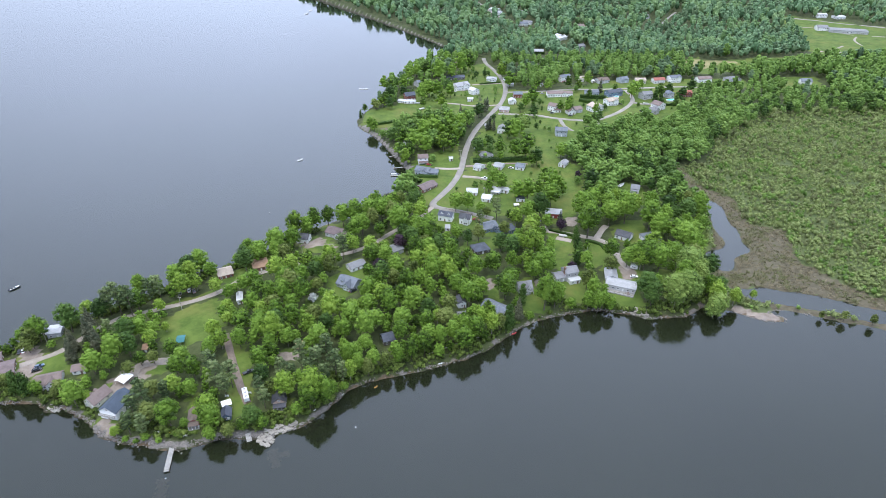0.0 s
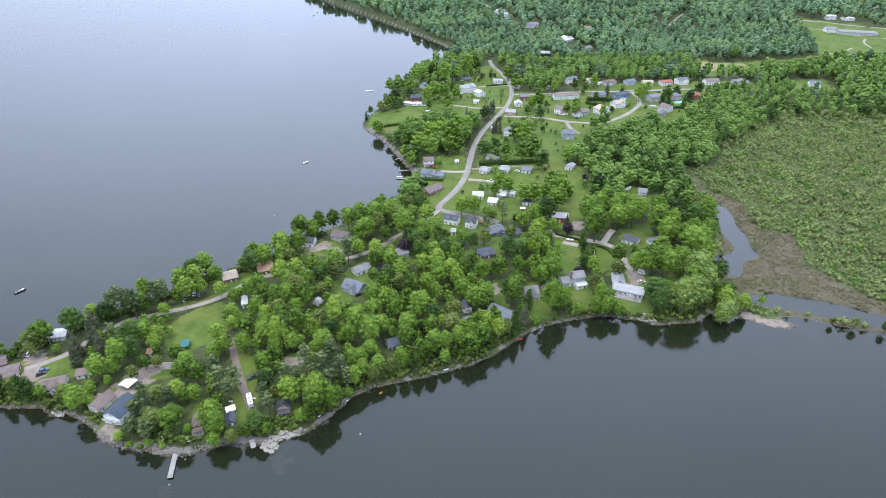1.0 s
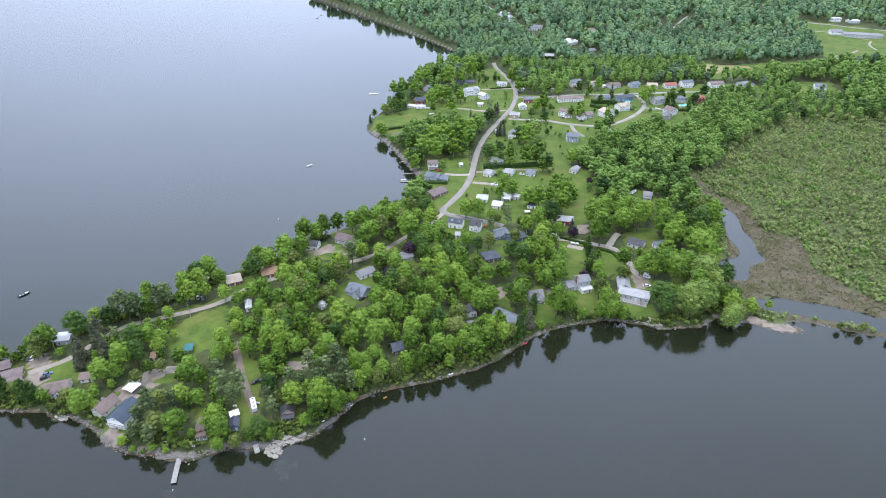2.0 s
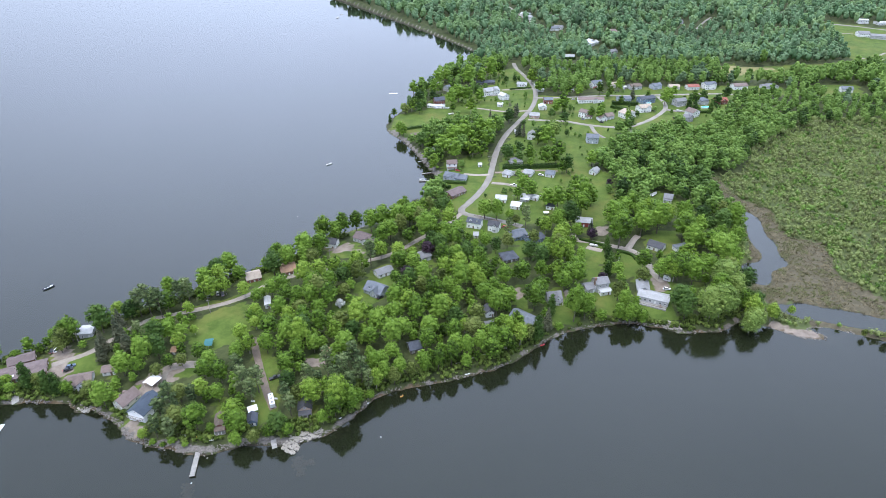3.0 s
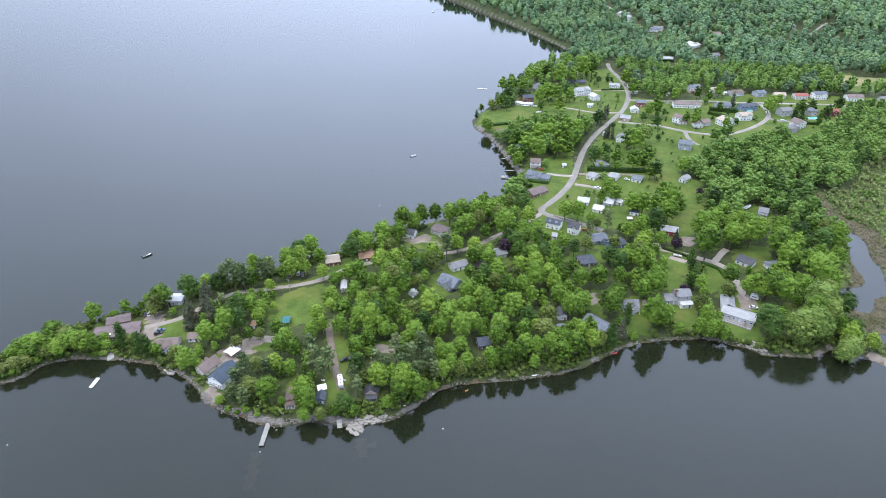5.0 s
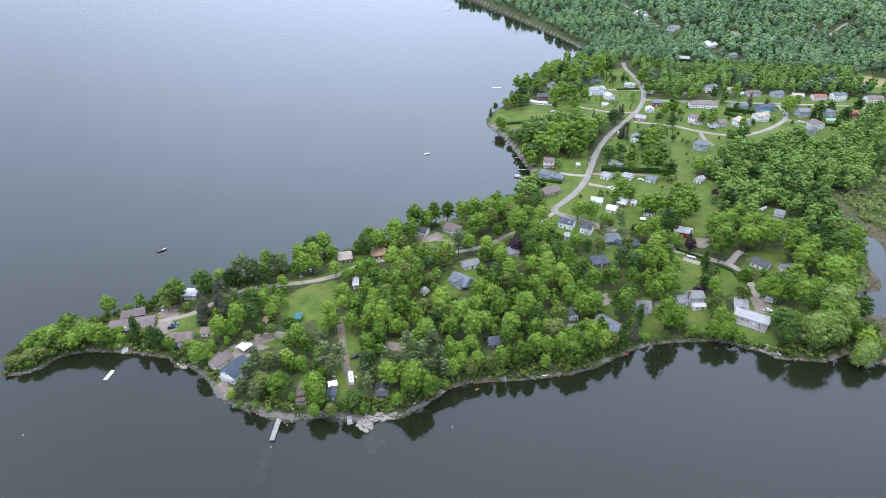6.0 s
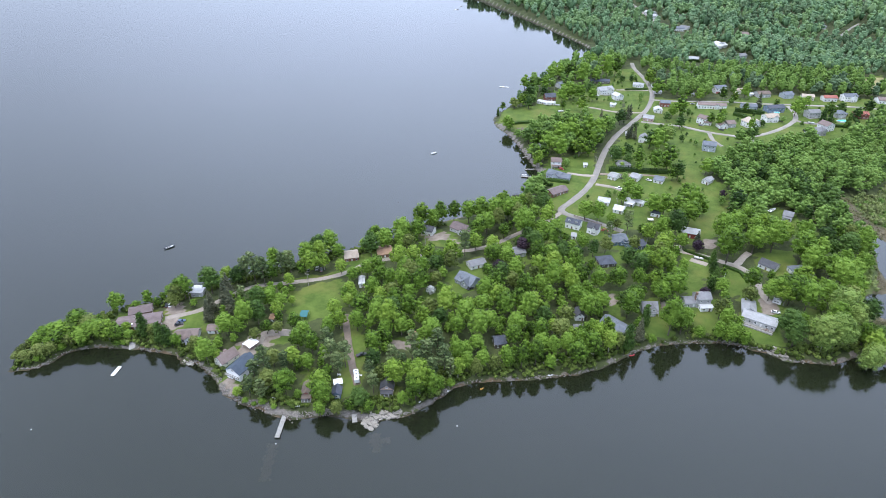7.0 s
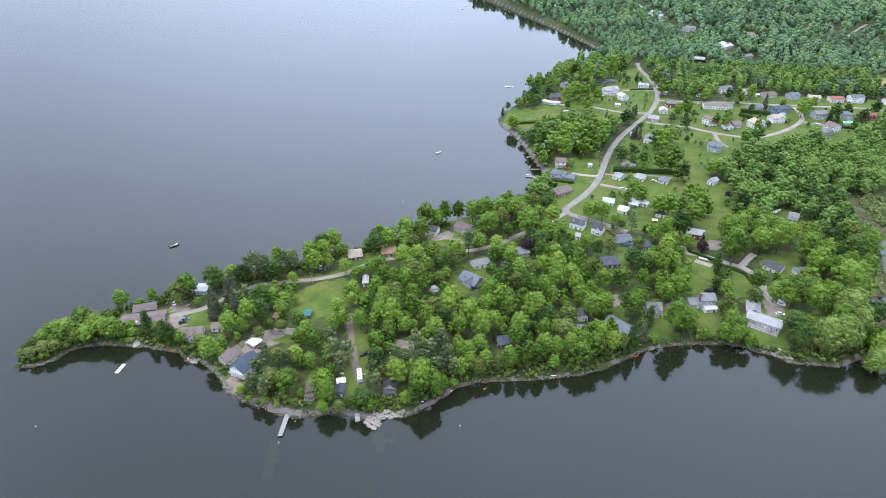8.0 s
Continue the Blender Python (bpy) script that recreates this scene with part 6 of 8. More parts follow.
    for i in range(skylights):
        bm = bmesh.new()
        px = a + 2.5 + i * 1.7
        slab(bm, [(px, 1.2, h + rise * 2 * 1.2 / depth + 0.3), (px + 0.9, 1.2, h + rise * 2 * 1.2 / depth + 0.3), (px + 0.9, 2.3, h + rise * 2 * 2.3 / depth + 0.3), (px, 2.3, h + rise * 2 * 2.3 / depth + 0.3)], 0.15)
        part("skylight", bm, WHITE, home)
    return home


house(-212.7, 215.7, 27, 21.7, depth=10, h=2.8, rise=1.0, roof='ROOF_PLUM', wall='BRICK_BROWN', skylights=4, label='long brown brick house with a low plum roof')
house(-218.3, 225.8, 32, 11.2, depth=7, h=3.2, rise=1.2, roof='ROOF_PLUM', wall='BRICK_BROWN', label='brown house wing with a plum roof')
house(-199.7, 249.2, 12, 6.4, depth=7, h=3.4, rise=0.6, roof='METAL_WHITE', wall='CLAP_GREY', label='grey house with a white metal roof')
house(-182.4, 212.1, 19, 11.1, depth=8, h=2.8, rise=2, roof='ROOF_MAUVE', wall='CLAP_GREY', cross=1, label='shore house with a faded mauve roof')
house(-172.6, 221.0, 14, 5.5, depth=5, h=2.4, rise=1.3, roof='ROOF_MAUVE', wall='CLAP_WHITE', label='small shed with a faded pinkish roof')
house(-157.5, 200.6, -22, 6.4, depth=9.5, h=3.0, rise=2.8, roof='ROOF_MAUVE', wall='CLAP_CREAM', ridge='y', dormers=2, label='cream cape house with taupe dormered roof')
house(-145.9, 194.0, -14, 8.4, depth=12, h=4.6, rise=2.6, roof='METAL_BLUE', wall='CLAP_WHITE', ridge='y', balcony=1, label='tall white house with a curved blue metal roof')
house(-107.3, 190.0, 15, 4.4, depth=7.5, h=2.6, rise=1.4, roof='ROOF_BROWN', wall='BRICK_RED', ridge='y', porch=1, label='low red cabin with a brown roof and porch')
house(-72.7, 200.6, 12, 5.7, depth=8, h=3.4, rise=2.2, roof='ROOF_CHARCOAL', wall='BRICK_TAN', ridge='y', porch=1, label='tan brick cottage with a charcoal gable roof')
house(-94.2, 193.0, 14, 3.8, depth=5, h=2.6, rise=1.5, roof='ROOF_SLATE', wall='CLAP_BLUE', ridge='y', wooded=1, label='small dark blue cabin among trees')
house(-26.9, 243.6, 23, 5.6, depth=6.5, h=3, rise=2, roof='ROOF_SLATE', wall='CLAP_DARK', label='dark cabin with a slate roof in woods')
house(10.6, 274.6, 16, 4.6, depth=6, h=3.2, rise=1.9, roof='ROOF_CHARCOAL', wall='CLAP_WHITE', ridge='y', label='narrow white cottage with a dark gable roof')
house(11.2, 263.9, 15, 4.4, depth=5, h=2.2, rise=1.2, roof='ROOF_GREY', wall='CLAP_GREY', hip=1, wooded=1, label='small hip-roofed grey garden shed')
house(26.6, 270.6, -37, 13.7, depth=8, h=2.8, rise=2, roof='ROOF_BLUEGREY', wall='CLAP_GREY', cross=1, label='long low house with a blue-grey roof')
house(47.2, 289.6, 12, 8.0, depth=7.5, h=2.9, rise=3, roof='ROOF_GREY', wall='CLAP_WHITE', cross=1, porch=1, label='white cottage with a grey roof and gable dormer')
house(75.6, 301.6, 18, 7.6, depth=7, h=5.6, rise=2, roof='ROOF_GREY', wall='CLAP_GREY', chimney=1, label='two-storey pale grey house with brick chimney')
house(69.0, 300.2, 18, 6.2, depth=6.5, h=2.9, rise=1.8, roof='ROOF_GREY', wall='CLAP_GREY', label='low grey house wing beside taller house')
house(77.0, 298.3, 18, 6.4, depth=3.4, h=2.6, rise=0.5, roof='METAL_WHITE', wall='CLAP_WHITE', label='white sunroom on the front of a house')
house(98.3, 299.6, -8, 6.6, depth=10.5, h=3, rise=2, roof='METAL_GREY', wall='CLAP_GREY', ridge='y', label='garage with a pale grey metal roof')
shore_house = house(101.6, 291.9, -22, 16.5, depth=8, h=3.2, rise=1.9, roof='METAL_GREY', wall='CLAP_GREY', deck=1, label='long shore house with pale grey metal roof')
house(116.8, 350.4, -35, 9.5, depth=8, h=3, rise=2, roof='ROOF_CHARCOAL', wall='CLAP_WHITE', label='white house with a dark grey roof')
house(137.7, 346.2, 21, 10.4, depth=10, h=3, rise=2.2, roof='ROOF_BLUEGREY', wall='CLAP_WHITE', hip=1, label='white house with a grey hip roof')
house(25.2, 332.3, 22, 9.6, depth=9, h=2.7, rise=1.8, roof='ROOF_SLATE', wall='CLAP_DARK', hip=1, label='low house with a dark slate hip roof')
house(32.2, 360.3, 30, 11.3, depth=9, h=2.8, rise=2, roof='ROOF_BLUEGREY', wall='CLAP_BLUE', cross=1, label='blue cottage with a blue-grey roof')
house(44.4, 356.9, 42, 11.0, depth=8, h=2.8, rise=1.8, roof='ROOF_SLATE', wall='CLAP_BLUE', label='blue-grey house with a slate roof')
house(76.5, 379.4, -8, 10.7, depth=8, h=3.6, rise=1.6, roof='METAL_GREY', wall='PAINT_RED', label='red-painted house with a pale metal roof')
house(56.3, 404.9, -12, 6.0, depth=8, h=3, rise=2, roof='ROOF_SLATE', wall='CLAP_WHITE', label='white cottage with a slate roof')
house(1.2, 375.2, -19, 9.6, depth=6, h=4.6, rise=2.0, roof='ROOF_SLATE', wall='CLAP_WHITE', dormers=2, label='white house with dark dormered roof')
house(14.4, 370.4, -19, 7.3, depth=6, h=4.6, rise=2.2, roof='ROOF_CHARCOAL', wall='CLAP_WHITE', cross=1, label='white gabled house with a charcoal roof')
house(21.3, 415.0, -5, 7.9, depth=8, h=2.6, rise=1.6, roof='METAL_WHITE', wall='CLAP_WHITE', hip=1, label='white cottage with a white hip roof')
house(31.2, 404.5, -16, 6.7, depth=8, h=2.6, rise=1.6, roof='METAL_WHITE', wall='CLAP_WHITE', label='white cottage with a pale grey roof')
house(39.3, 419.2, -19, 6.6, depth=7, h=2.6, rise=1.4, roof='METAL_WHITE', wall='CLAP_WHITE', porch=1, label='white cottage with a white roof and porch')
house(45.8, 419.9, -27, 5.6, depth=5, h=2.6, rise=0.8, roof='METAL_WHITE', wall='CLAP_WHITE', label='small white flat-roofed mobile home')
house(26.9, 461.7, -31, 6.4, depth=9, h=2.6, rise=1.5, roof='METAL_GREY', wall='CLAP_WHITE', group='row cottages', label='small white cottage with a pale grey roof')
house(43.7, 462.4, -24, 6.8, depth=9, h=2.6, rise=1.5, roof='METAL_GREY', wall='CLAP_WHITE', group='row cottages', label='small white cottage with a pale grey roof')
house(61.5, 461.8, -18, 6.9, depth=9, h=2.6, rise=1.5, roof='ROOF_BLUEGREY', wall='CLAP_WHITE', group='row cottages', label='small white cottage with a blue-grey roof')
house(96.8, 469.7, -32, 5.4, depth=9, h=2.6, rise=1.5, roof='METAL_GREY', wall='CLAP_WHITE', ridge='y', group='row cottages', label='small white cottage beside a big tree')
house(37.2, 486.4, 12, 9.9, depth=10, h=2.6, rise=2.2, roof='ROOF_GREY', wall='CLAP_GREY', hip=1, label='low house with a broad grey hip roof')
house(108.6, 541.2, -4, 10.5, depth=9, h=5.6, rise=2.2, roof='ROOF_BLUEGREY', wall='CLAP_BLUEGREY', label='large two-storey blue-grey house on open lawn')
house(53.7, 548.3, -12, 6.8, depth=8, h=4.4, rise=2.2, roof='ROOF_GREY', wall='CLAP_WHITE', ridge='y', label='tall narrow white house beside trees')
house(-16.6, 478.5, 7, 8.1, depth=8, h=5.2, rise=2, roof='ROOF_MAUVE', wall='CLAP_WHITE', porch=1, label='two-storey white house near the bay')
house(-17.5, 454.8, -22, 11.6, depth=9, h=4, rise=2.2, roof='ROOF_BLUEGREY', wall='CLAP_BLUEGREY', cross=1, label='blue-grey gabled house near the bay')
house(-8.4, 452.1, -10, 6.6, depth=9, h=2.8, rise=1.6, roof='ROOF_BLUEGREY', wall='CLAP_BLUEGREY', label='low blue-grey garage wing')
house(-9.6, 426.0, 46, 15.0, depth=9, h=2.8, rise=2, roof='ROOF_PLUM', wall='BRICK_BROWN', label='brown brick bungalow with plum roof')
house(-51.2, 550.4, 16, 10.9, depth=9, h=2.8, rise=1.6, roof='ROOF_BROWN', wall='BRICK_RED', label='red brick bungalow with a brown roof')
house(-36.0, 515.6, 12, 5.8, depth=7, h=2.4, rise=1.2, roof='METAL_WHITE', wall='CLAP_WHITE', label='small white boathouse by the bay')
house(-22.1, 702.9, 36, 15.5, depth=10, h=4, rise=2.6, roof='ROOF_BLUEGREY', wall='CLAP_GREY', cross=1, label='grey house with several blue-grey gables')
house(-35.1, 651.0, 19, 10.9, depth=9, h=5, rise=2.4, roof='ROOF_SLATE', wall='BRICK_RED', label='tall dark red house with slate roof')
house(-43.5, 640.0, -26, 10.9, depth=6, h=2.6, rise=0.7, roof='METAL_WHITE', wall='CLAP_WHITE', label='long white shed on a meadow edge')
house(-33.7, 637.4, -6, 7.6, depth=6, h=2.6, rise=0.7, roof='METAL_WHITE', wall='CLAP_WHITE', label='white shed on a meadow edge')
house(22.3, 688.9, 31, 17.4, depth=11, h=5, rise=2.6, roof='METAL_GREY', wall='CLAP_WHITE', cross=1, deck=1, label='large white house with pale grey roof')
house(36.0, 669.8, 36, 8.7, depth=9, h=5, rise=2.2, roof='METAL_WHITE', wall='CLAP_WHITE', ridge='y', label='tall white gabled house')
house(19.3, 786.5, -4, 9.4, depth=9, h=4.4, rise=2.2, roof='ROOF_MAUVE', wall='BRICK_BROWN', label='brown house among trees')
house(15.0, 728.9, 12, 21.2, depth=9, h=2.8, rise=1.6, roof='ROOF_SLATE', wall='CLAP_DARK', label='long dark-roofed house behind trees')
house(-47.3, 732.7, 4, 13.6, depth=9, h=3.4, rise=2, roof='METAL_GREY', wall='CLAP_WHITE', label='white lakeside house with pale roof')
house(56.1, 721.7, -10, 11.1, depth=9, h=2.8, rise=1.6, roof='METAL_GREY', wall='CLAP_WHITE', cross=1, label='white ranch house on open lawn')
house(61.5, 610.8, -13, 9.6, depth=9, h=3, rise=2, roof='METAL_GREY', wall='CLAP_PINK', label='pink-walled house with pale roof')
house(73.0, 637.5, 2, 7.6, depth=9, h=3, rise=2, roof='METAL_WHITE', wall='CLAP_WHITE', ridge='y', label='white house with white gable roof')
house(80.9, 658.9, 2, 9.3, depth=9, h=4.16, rise=1.8, roof='ROOF_BLUEGREY', wall='BRICK_RED', label='red brick house with grey roof')
house(74.9, 721.6, 3, 7.3, depth=8, h=3, rise=1.8, roof='METAL_GREY', wall='CLAP_WHITE', label='small white house under trees')
house(76.5, 702.2, 0, 7.7, depth=8, h=2.6, rise=2, roof='METAL_GREY', wall='CLAP_GREY', hip=1, label='small house with pale hip roof')
house(109.9, 611.8, -40, 9.1, depth=9, h=5.72, rise=2, roof='ROOF_MAUVE', wall='CLAP_WHITE', label='white two-storey house on sloping lawn')
house(115.8, 607.8, -3, 6.5, depth=8, h=2.8, rise=1.8, roof='ROOF_MAUVE', wall='CLAP_WHITE', label='white garage wing with grey-brown roof')
house(129.0, 600.4, 15, 7.5, depth=9, h=3.6, rise=2.4, roof='ROOF_MAUVE', wall='CLAP_WHITE', ridge='y', label='white gabled house with brown roof')
house(137.1, 606.9, 26, 8.6, depth=9, h=3.90, rise=2, roof='ROOF_MAUVE', wall='CLAP_GREY', label='grey house wing with brown roof')
house(127.1, 662.4, 4, 27.4, depth=9, h=3.8, rise=1.6, roof='ROOF_MAUVE', wall='CLAP_WHITE', cross=1, label='long white ranch house with brown roof')
house(143.9, 722.2, 24, 13.0, depth=9, h=5.98, rise=1.8, roof='ROOF_BLUEGREY', wall='CLAP_WHITE', garage='PAINT_RED', label='white house with red garage doors')
house(165.1, 724.0, 10, 10.0, depth=9, h=3.8, rise=1.6, roof='ROOF_TAN', wall='CLAP_CREAM', label='cream bungalow with tan roof')
house(186.6, 714.6, 17, 13.5, depth=10, h=3.90, rise=2, roof='ROOF_BROWN', wall='CLAP_GREY', label='grey bungalow with a dull brown roof')
house(162.9, 664.7, 6, 14.2, depth=9, h=3.90, rise=1.8, roof='ROOF_BLUEGREY', wall='CLAP_BLUEGREY', label='long blue-grey bungalow beside hedges')
house(188.2, 665.2, 23, 17.9, depth=9, h=5.2, rise=1.8, roof='ROOF_SLATE', wall='CLAP_BLUE', label='dark blue house with slate roof')
house(158.0, 612.8, 30, 14.5, depth=10, h=5.2, rise=2.2, roof='ROOF_TAN', wall='CLAP_WHITE', ridge='y', label='white house with a tan gable roof')
house(178.0, 633.0, 23, 13.0, depth=9, h=5.2, rise=2.2, roof='ROOF_TAN', wall='CLAP_WHITE', cross=1, label='white house with tan roof and pool')
house(211.2, 716.7, 26, 11.0, depth=9, h=4.42, rise=2, roof='ROOF_BLUEGREY', wall='CLAP_BLUEGREY', label='blue-grey house with paler roof')
house(229.5, 715.3, -1, 11.4, depth=9, h=3.90, rise=1.8, roof='ROOF_TAN', wall='CLAP_CREAM', label='cream house with an orange-tan roof')
house(251.6, 716.0, 10, 13.4, depth=9, h=3.90, rise=1.8, roof='ROOF_RED', wall='CLAP_WHITE', label='white bungalow with a red roof')
house(271.2, 718.5, 16, 13.8, depth=9, h=5.98, rise=2, roof='ROOF_BLUEGREY', wall='CLAP_WHITE', cross=1, label='white two-storey house with blue-grey roof')
house(221.0, 656.2, 20, 11.9, depth=9, h=5.72, rise=2, roof='ROOF_GREY', wall='CLAP_GREY', deck=1, label='pale grey house with a rear deck')
house(247.0, 662.3, 15, 9.0, depth=9, h=5.2, rise=2.4, roof='ROOF_BLUEGREY', wall='CLAP_GREY', hip=1, label='grey house with a hip roof and pool')
house(265.6, 664.2, 8, 12.2, depth=9, h=4.42, rise=2, roof='ROOF_RED', wall='BRICK_RED', cross=1, label='red brick house with a red-brown roof')
house(204.1, 599.0, 0, 7.5, depth=9, h=3.8, rise=2, roof='ROOF_GREY', wall='CLAP_GREY', label='pale grey garage wing')
house(214.5, 606.7, 28, 9.9, depth=9, h=4.16, rise=2.4, roof='ROOF_GREY', wall='CLAP_GREY', cross=1, label='pale grey house with front gable')
house(224.5, 618.7, 35, 10.6, depth=10, h=5.72, rise=2.6, roof='ROOF_MAUVE', wall='CLAP_WHITE', ridge='y', label='white house with brownish gable roof')
house(306.1, 720.4, 8, 16.2, depth=10, h=4, rise=2.2, roof='ROOF_MAUVE', wall='CLAP_WHITE', label='white house with brown roof by woods')
house(341.2, 722.0, 14, 17.5, depth=10, h=4, rise=2.6, roof='ROOF_GREY', wall='CLAP_GREY', hip=1, cross=1, label='grey house with a hip roof by woods')
house(419.0, 709.9, -11, 11.5, depth=10, h=4, rise=2.4, roof='ROOF_BLUEGREY', wall='CLAP_WHITE', cross=1, label='white house alone in a woodland clearing')
house(601.1, 1018.6, -7, 16.2, depth=14, h=5, rise=3, roof='ROOF_GREY', wall='CLAP_WHITE', label='pale community hall beside a playing field')
house(632.4, 1001.4, -18, 54.1, depth=20, h=4, rise=0.6, roof='ROOF_GREY', wall='CLAP_GREY', label='long low flat-roofed school building')
house(655.1, 1123.1, -1, 16.5, depth=14, h=6, rise=1, roof='METAL_WHITE', wall='CLAP_WHITE', label='distant white flat-roofed building')
house(684.0, 1116.0, 7, 16.9, depth=14, h=4, rise=1, roof='METAL_WHITE', wall='CLAP_WHITE', label='distant long white building')
house(128.2, 858.7, -7, 15.0, depth=10, h=4, rise=2, roof='METAL_GREY', wall='CLAP_WHITE', label='distant white house behind woods')
house(175.5, 953.3, 28, 11.7, depth=10, h=5, rise=2.4, roof='METAL_WHITE', wall='CLAP_WHITE', ridge='y', label='distant tall white gabled house')
house(219.8, 1025.7, 15, 12.6, depth=10, h=4, rise=2.2, roof='ROOF_MAUVE', wall='CLAP_CREAM', label='distant cream house in woods')
house(196.0, 901.7, 32, 16.5, depth=10, h=3, rise=2, roof='ROOF_GREY', wall='CLAP_GREY', label='distant grey house in woods')
house(89.7, 1175.9, -38, 18.3, depth=12, h=4, rise=2, roof='METAL_WHITE', wall='CLAP_WHITE', label='distant white house by the far road')
house(129.9, 1049.5, 2, 14.1, depth=12, h=4, rise=2, roof='ROOF_BLUEGREY', wall='CLAP_WHITE', label='distant house with blue-grey roof')
house(138.7, 1136.4, -12, 12.4, depth=12, h=5, rise=2, roof='ROOF_GREY', wall='CLAP_WHITE', label='distant pale house above the shore woods')
house(346.4, 1110.9, 9, 12.6, depth=12, h=4, rise=2, roof='ROOF_GREY', wall='CLAP_GREY', label='distant grey house among woods')
house(-128.0, 304.5, 28, 8.3, depth=9, h=3, rise=2, roof='ROOF_TAN', wall='BRICK_RED', label='brick house with a pale tan roof')
house(-109.3, 312.8, 24, 8.8, depth=10, h=3, rise=1.6, roof='ROOF_ORANGE', wall='BRICK_BROWN', label='house with an orange-tan low roof')
house(-91.3, 345.6, -10, 7.5, depth=7, h=4, rise=2, roof='ROOF_CHARCOAL', wall='CLAP_WHITE', deck=1, label='white lakeside house with a charcoal roof')
house(-71.0, 352.0, -27, 15.5, depth=9, h=3.2, rise=2.2, roof='ROOF_PLUM', wall='CLAP_GREY', cross=1, label='long grey house with a plum-grey roof')
house(-56.2, 291.8, -28, 11.5, depth=9.5, h=2.8, rise=3, roof='ROOF_BLUEGREY', wall='CLAP_BLUEGREY', dormers=1, cross=1, label='house with a big blue-grey shingled roof')
house(-50.7, 313.0, 37, 10.2, depth=6.5, h=2.6, rise=1.6, roof='ROOF_GREY', wall='CLAP_WHITE', label='white house with a grey roof on lawn')
house(-27.8, 330.9, 33, 7.3, depth=8, h=3, rise=1.6, roof='ROOF_GREY', wall='CLAP_GREY', label='grey house beside dark purple trees')
house(-112.4, 278.6, 18, 2.9, depth=8, h=2.6, rise=0.6, roof='METAL_WHITE', wall='CLAP_WHITE', ridge='y', label='narrow white mobile home by the lawn')
house(144.1, 421.1, -19, 5.9, depth=8, h=3, rise=2, roof='ROOF_GREY', wall='CLAP_WHITE', porch=1, label='white cottage with porch in a clearing')
house(-158.5, 305.1, 12, 8.7, depth=8, h=2.8, rise=1, roof='METAL_WHITE', wall='CLAP_GREY', label='low lakeside house with a pale roof')
house(41.4, 563.0, -8, 4.0, depth=5, h=2.3, rise=1.2, roof='METAL_GREY', wall='CLAP_WHITE', label='small white garden shed under spruces')
house(-70.9, 237.3, 13, 3.1, depth=5, h=2.3, rise=1.2, roof='ROOF_ORANGE', wall='CLAP_DARK', wooded=1, label='small dark shed with a rusty orange roof')
house(-147.8, 237.3, 1, 2.3, depth=4, h=2.2, rise=1.2, roof='ROOF_ORANGE', wall='CLAP_DARK', label='little garden shed with an orange roof')
house(112.4, 702.9, 12, 3.6, depth=5, h=2.4, rise=1.2, roof='ROOF_GREY', wall='CLAP_WHITE', label='white backyard shed beside the road')
house(6.6, 483.0, 9, 2.7, depth=4, h=2.2, rise=1, roof='METAL_WHITE', wall='CLAP_WHITE', label='small white shed on open lawn')
house(3.0, 360.9, -1, 2.9, depth=5, h=2.3, rise=1.2, roof='METAL_GREY', wall='CLAP_WHITE', label='small white shed behind a white house')
house(174.5, 717.5, 9, 2.9, depth=4, h=2.3, rise=1.1, roof='METAL_WHITE', wall='CLAP_WHITE', label='white backyard shed by the woods')
house(28.1, 642.2, -6, 5.1, depth=6, h=2.6, rise=1, roof='METAL_WHITE', wall='CLAP_WHITE', label='white outbuilding beside a tall house')
house(93.4, 1145.9, -20, 14.4, depth=12, h=4, rise=2, roof='METAL_GREY', wall='CLAP_WHITE', label='distant white house in dense woods')
house(217.7, 1029.0, 2, 14.6, depth=12, h=4, rise=2.4, roof='ROOF_MAUVE', wall='CLAP_CREAM', label='distant cream house in dense woods')
house(178.4, 949.6, 44, 19.6, depth=12, h=4, rise=2.4, roof='METAL_WHITE', wall='CLAP_WHITE', label='distant white gabled house in woods')
house(136.9, 1061.3, -18, 14.1, depth=12, h=3.5, rise=2, roof='ROOF_GREY', wall='CLAP_WHITE', label='distant pale house above the shore')

build_woods()
build_marsh()

# ------------------------------------------------------------ smaller things


def tube(bm, a, b, ra, rb=None, sides=8):
    a, b = Vector(a), Vector(b)
    rb = ra if rb is None else rb
    m = Matrix.Translation((a + b) / 2) @ (b - a).to_track_quat("Z", "Y").to_matrix().to_4x4()
    bmesh.ops.create_cone(bm, cap_ends=True, segments=sides, radius1=ra, radius2=rb, depth=(b - a).length, matrix=m)


def paint(name, colour, rough=0.35, metal=0.0):
    return surface(name, [c * 0.92 for c in colour], colour, size=1.5, rough=rough, bump=0.03, metal=metal, stain_size=2.0, stain=[c * 0.85 for c in colour])


CAR_PAINT = dict(white=paint("car_white", (0.75, 0.75, 0.75)), black=paint("car_black", (0.03, 0.03, 0.035)), blue=paint("car_blue", (0.10, 0.15, 0.24)),
                 silver=paint("car_silver", (0.42, 0.43, 0.45)), red=paint("car_red", (0.40, 0.04, 0.04)), grey=paint("car_grey", (0.14, 0.145, 0.16)))
RUBBER = surface("rubber", (0.02, 0.02, 0.02), (0.035, 0.035, 0.035), size=0.3, rough=0.85, bump=0.2)
STEEL = surface("steel", (0.42, 0.42, 0.43), (0.52, 0.52, 0.53), size=0.5, rough=0.4, bump=0.05, metal=0.8)
HULL_DARK = paint("dark_hull", (0.03, 0.035, 0.05))
SEAT = paint("boat_seat", (0.62, 0.60, 0.55), 0.6)
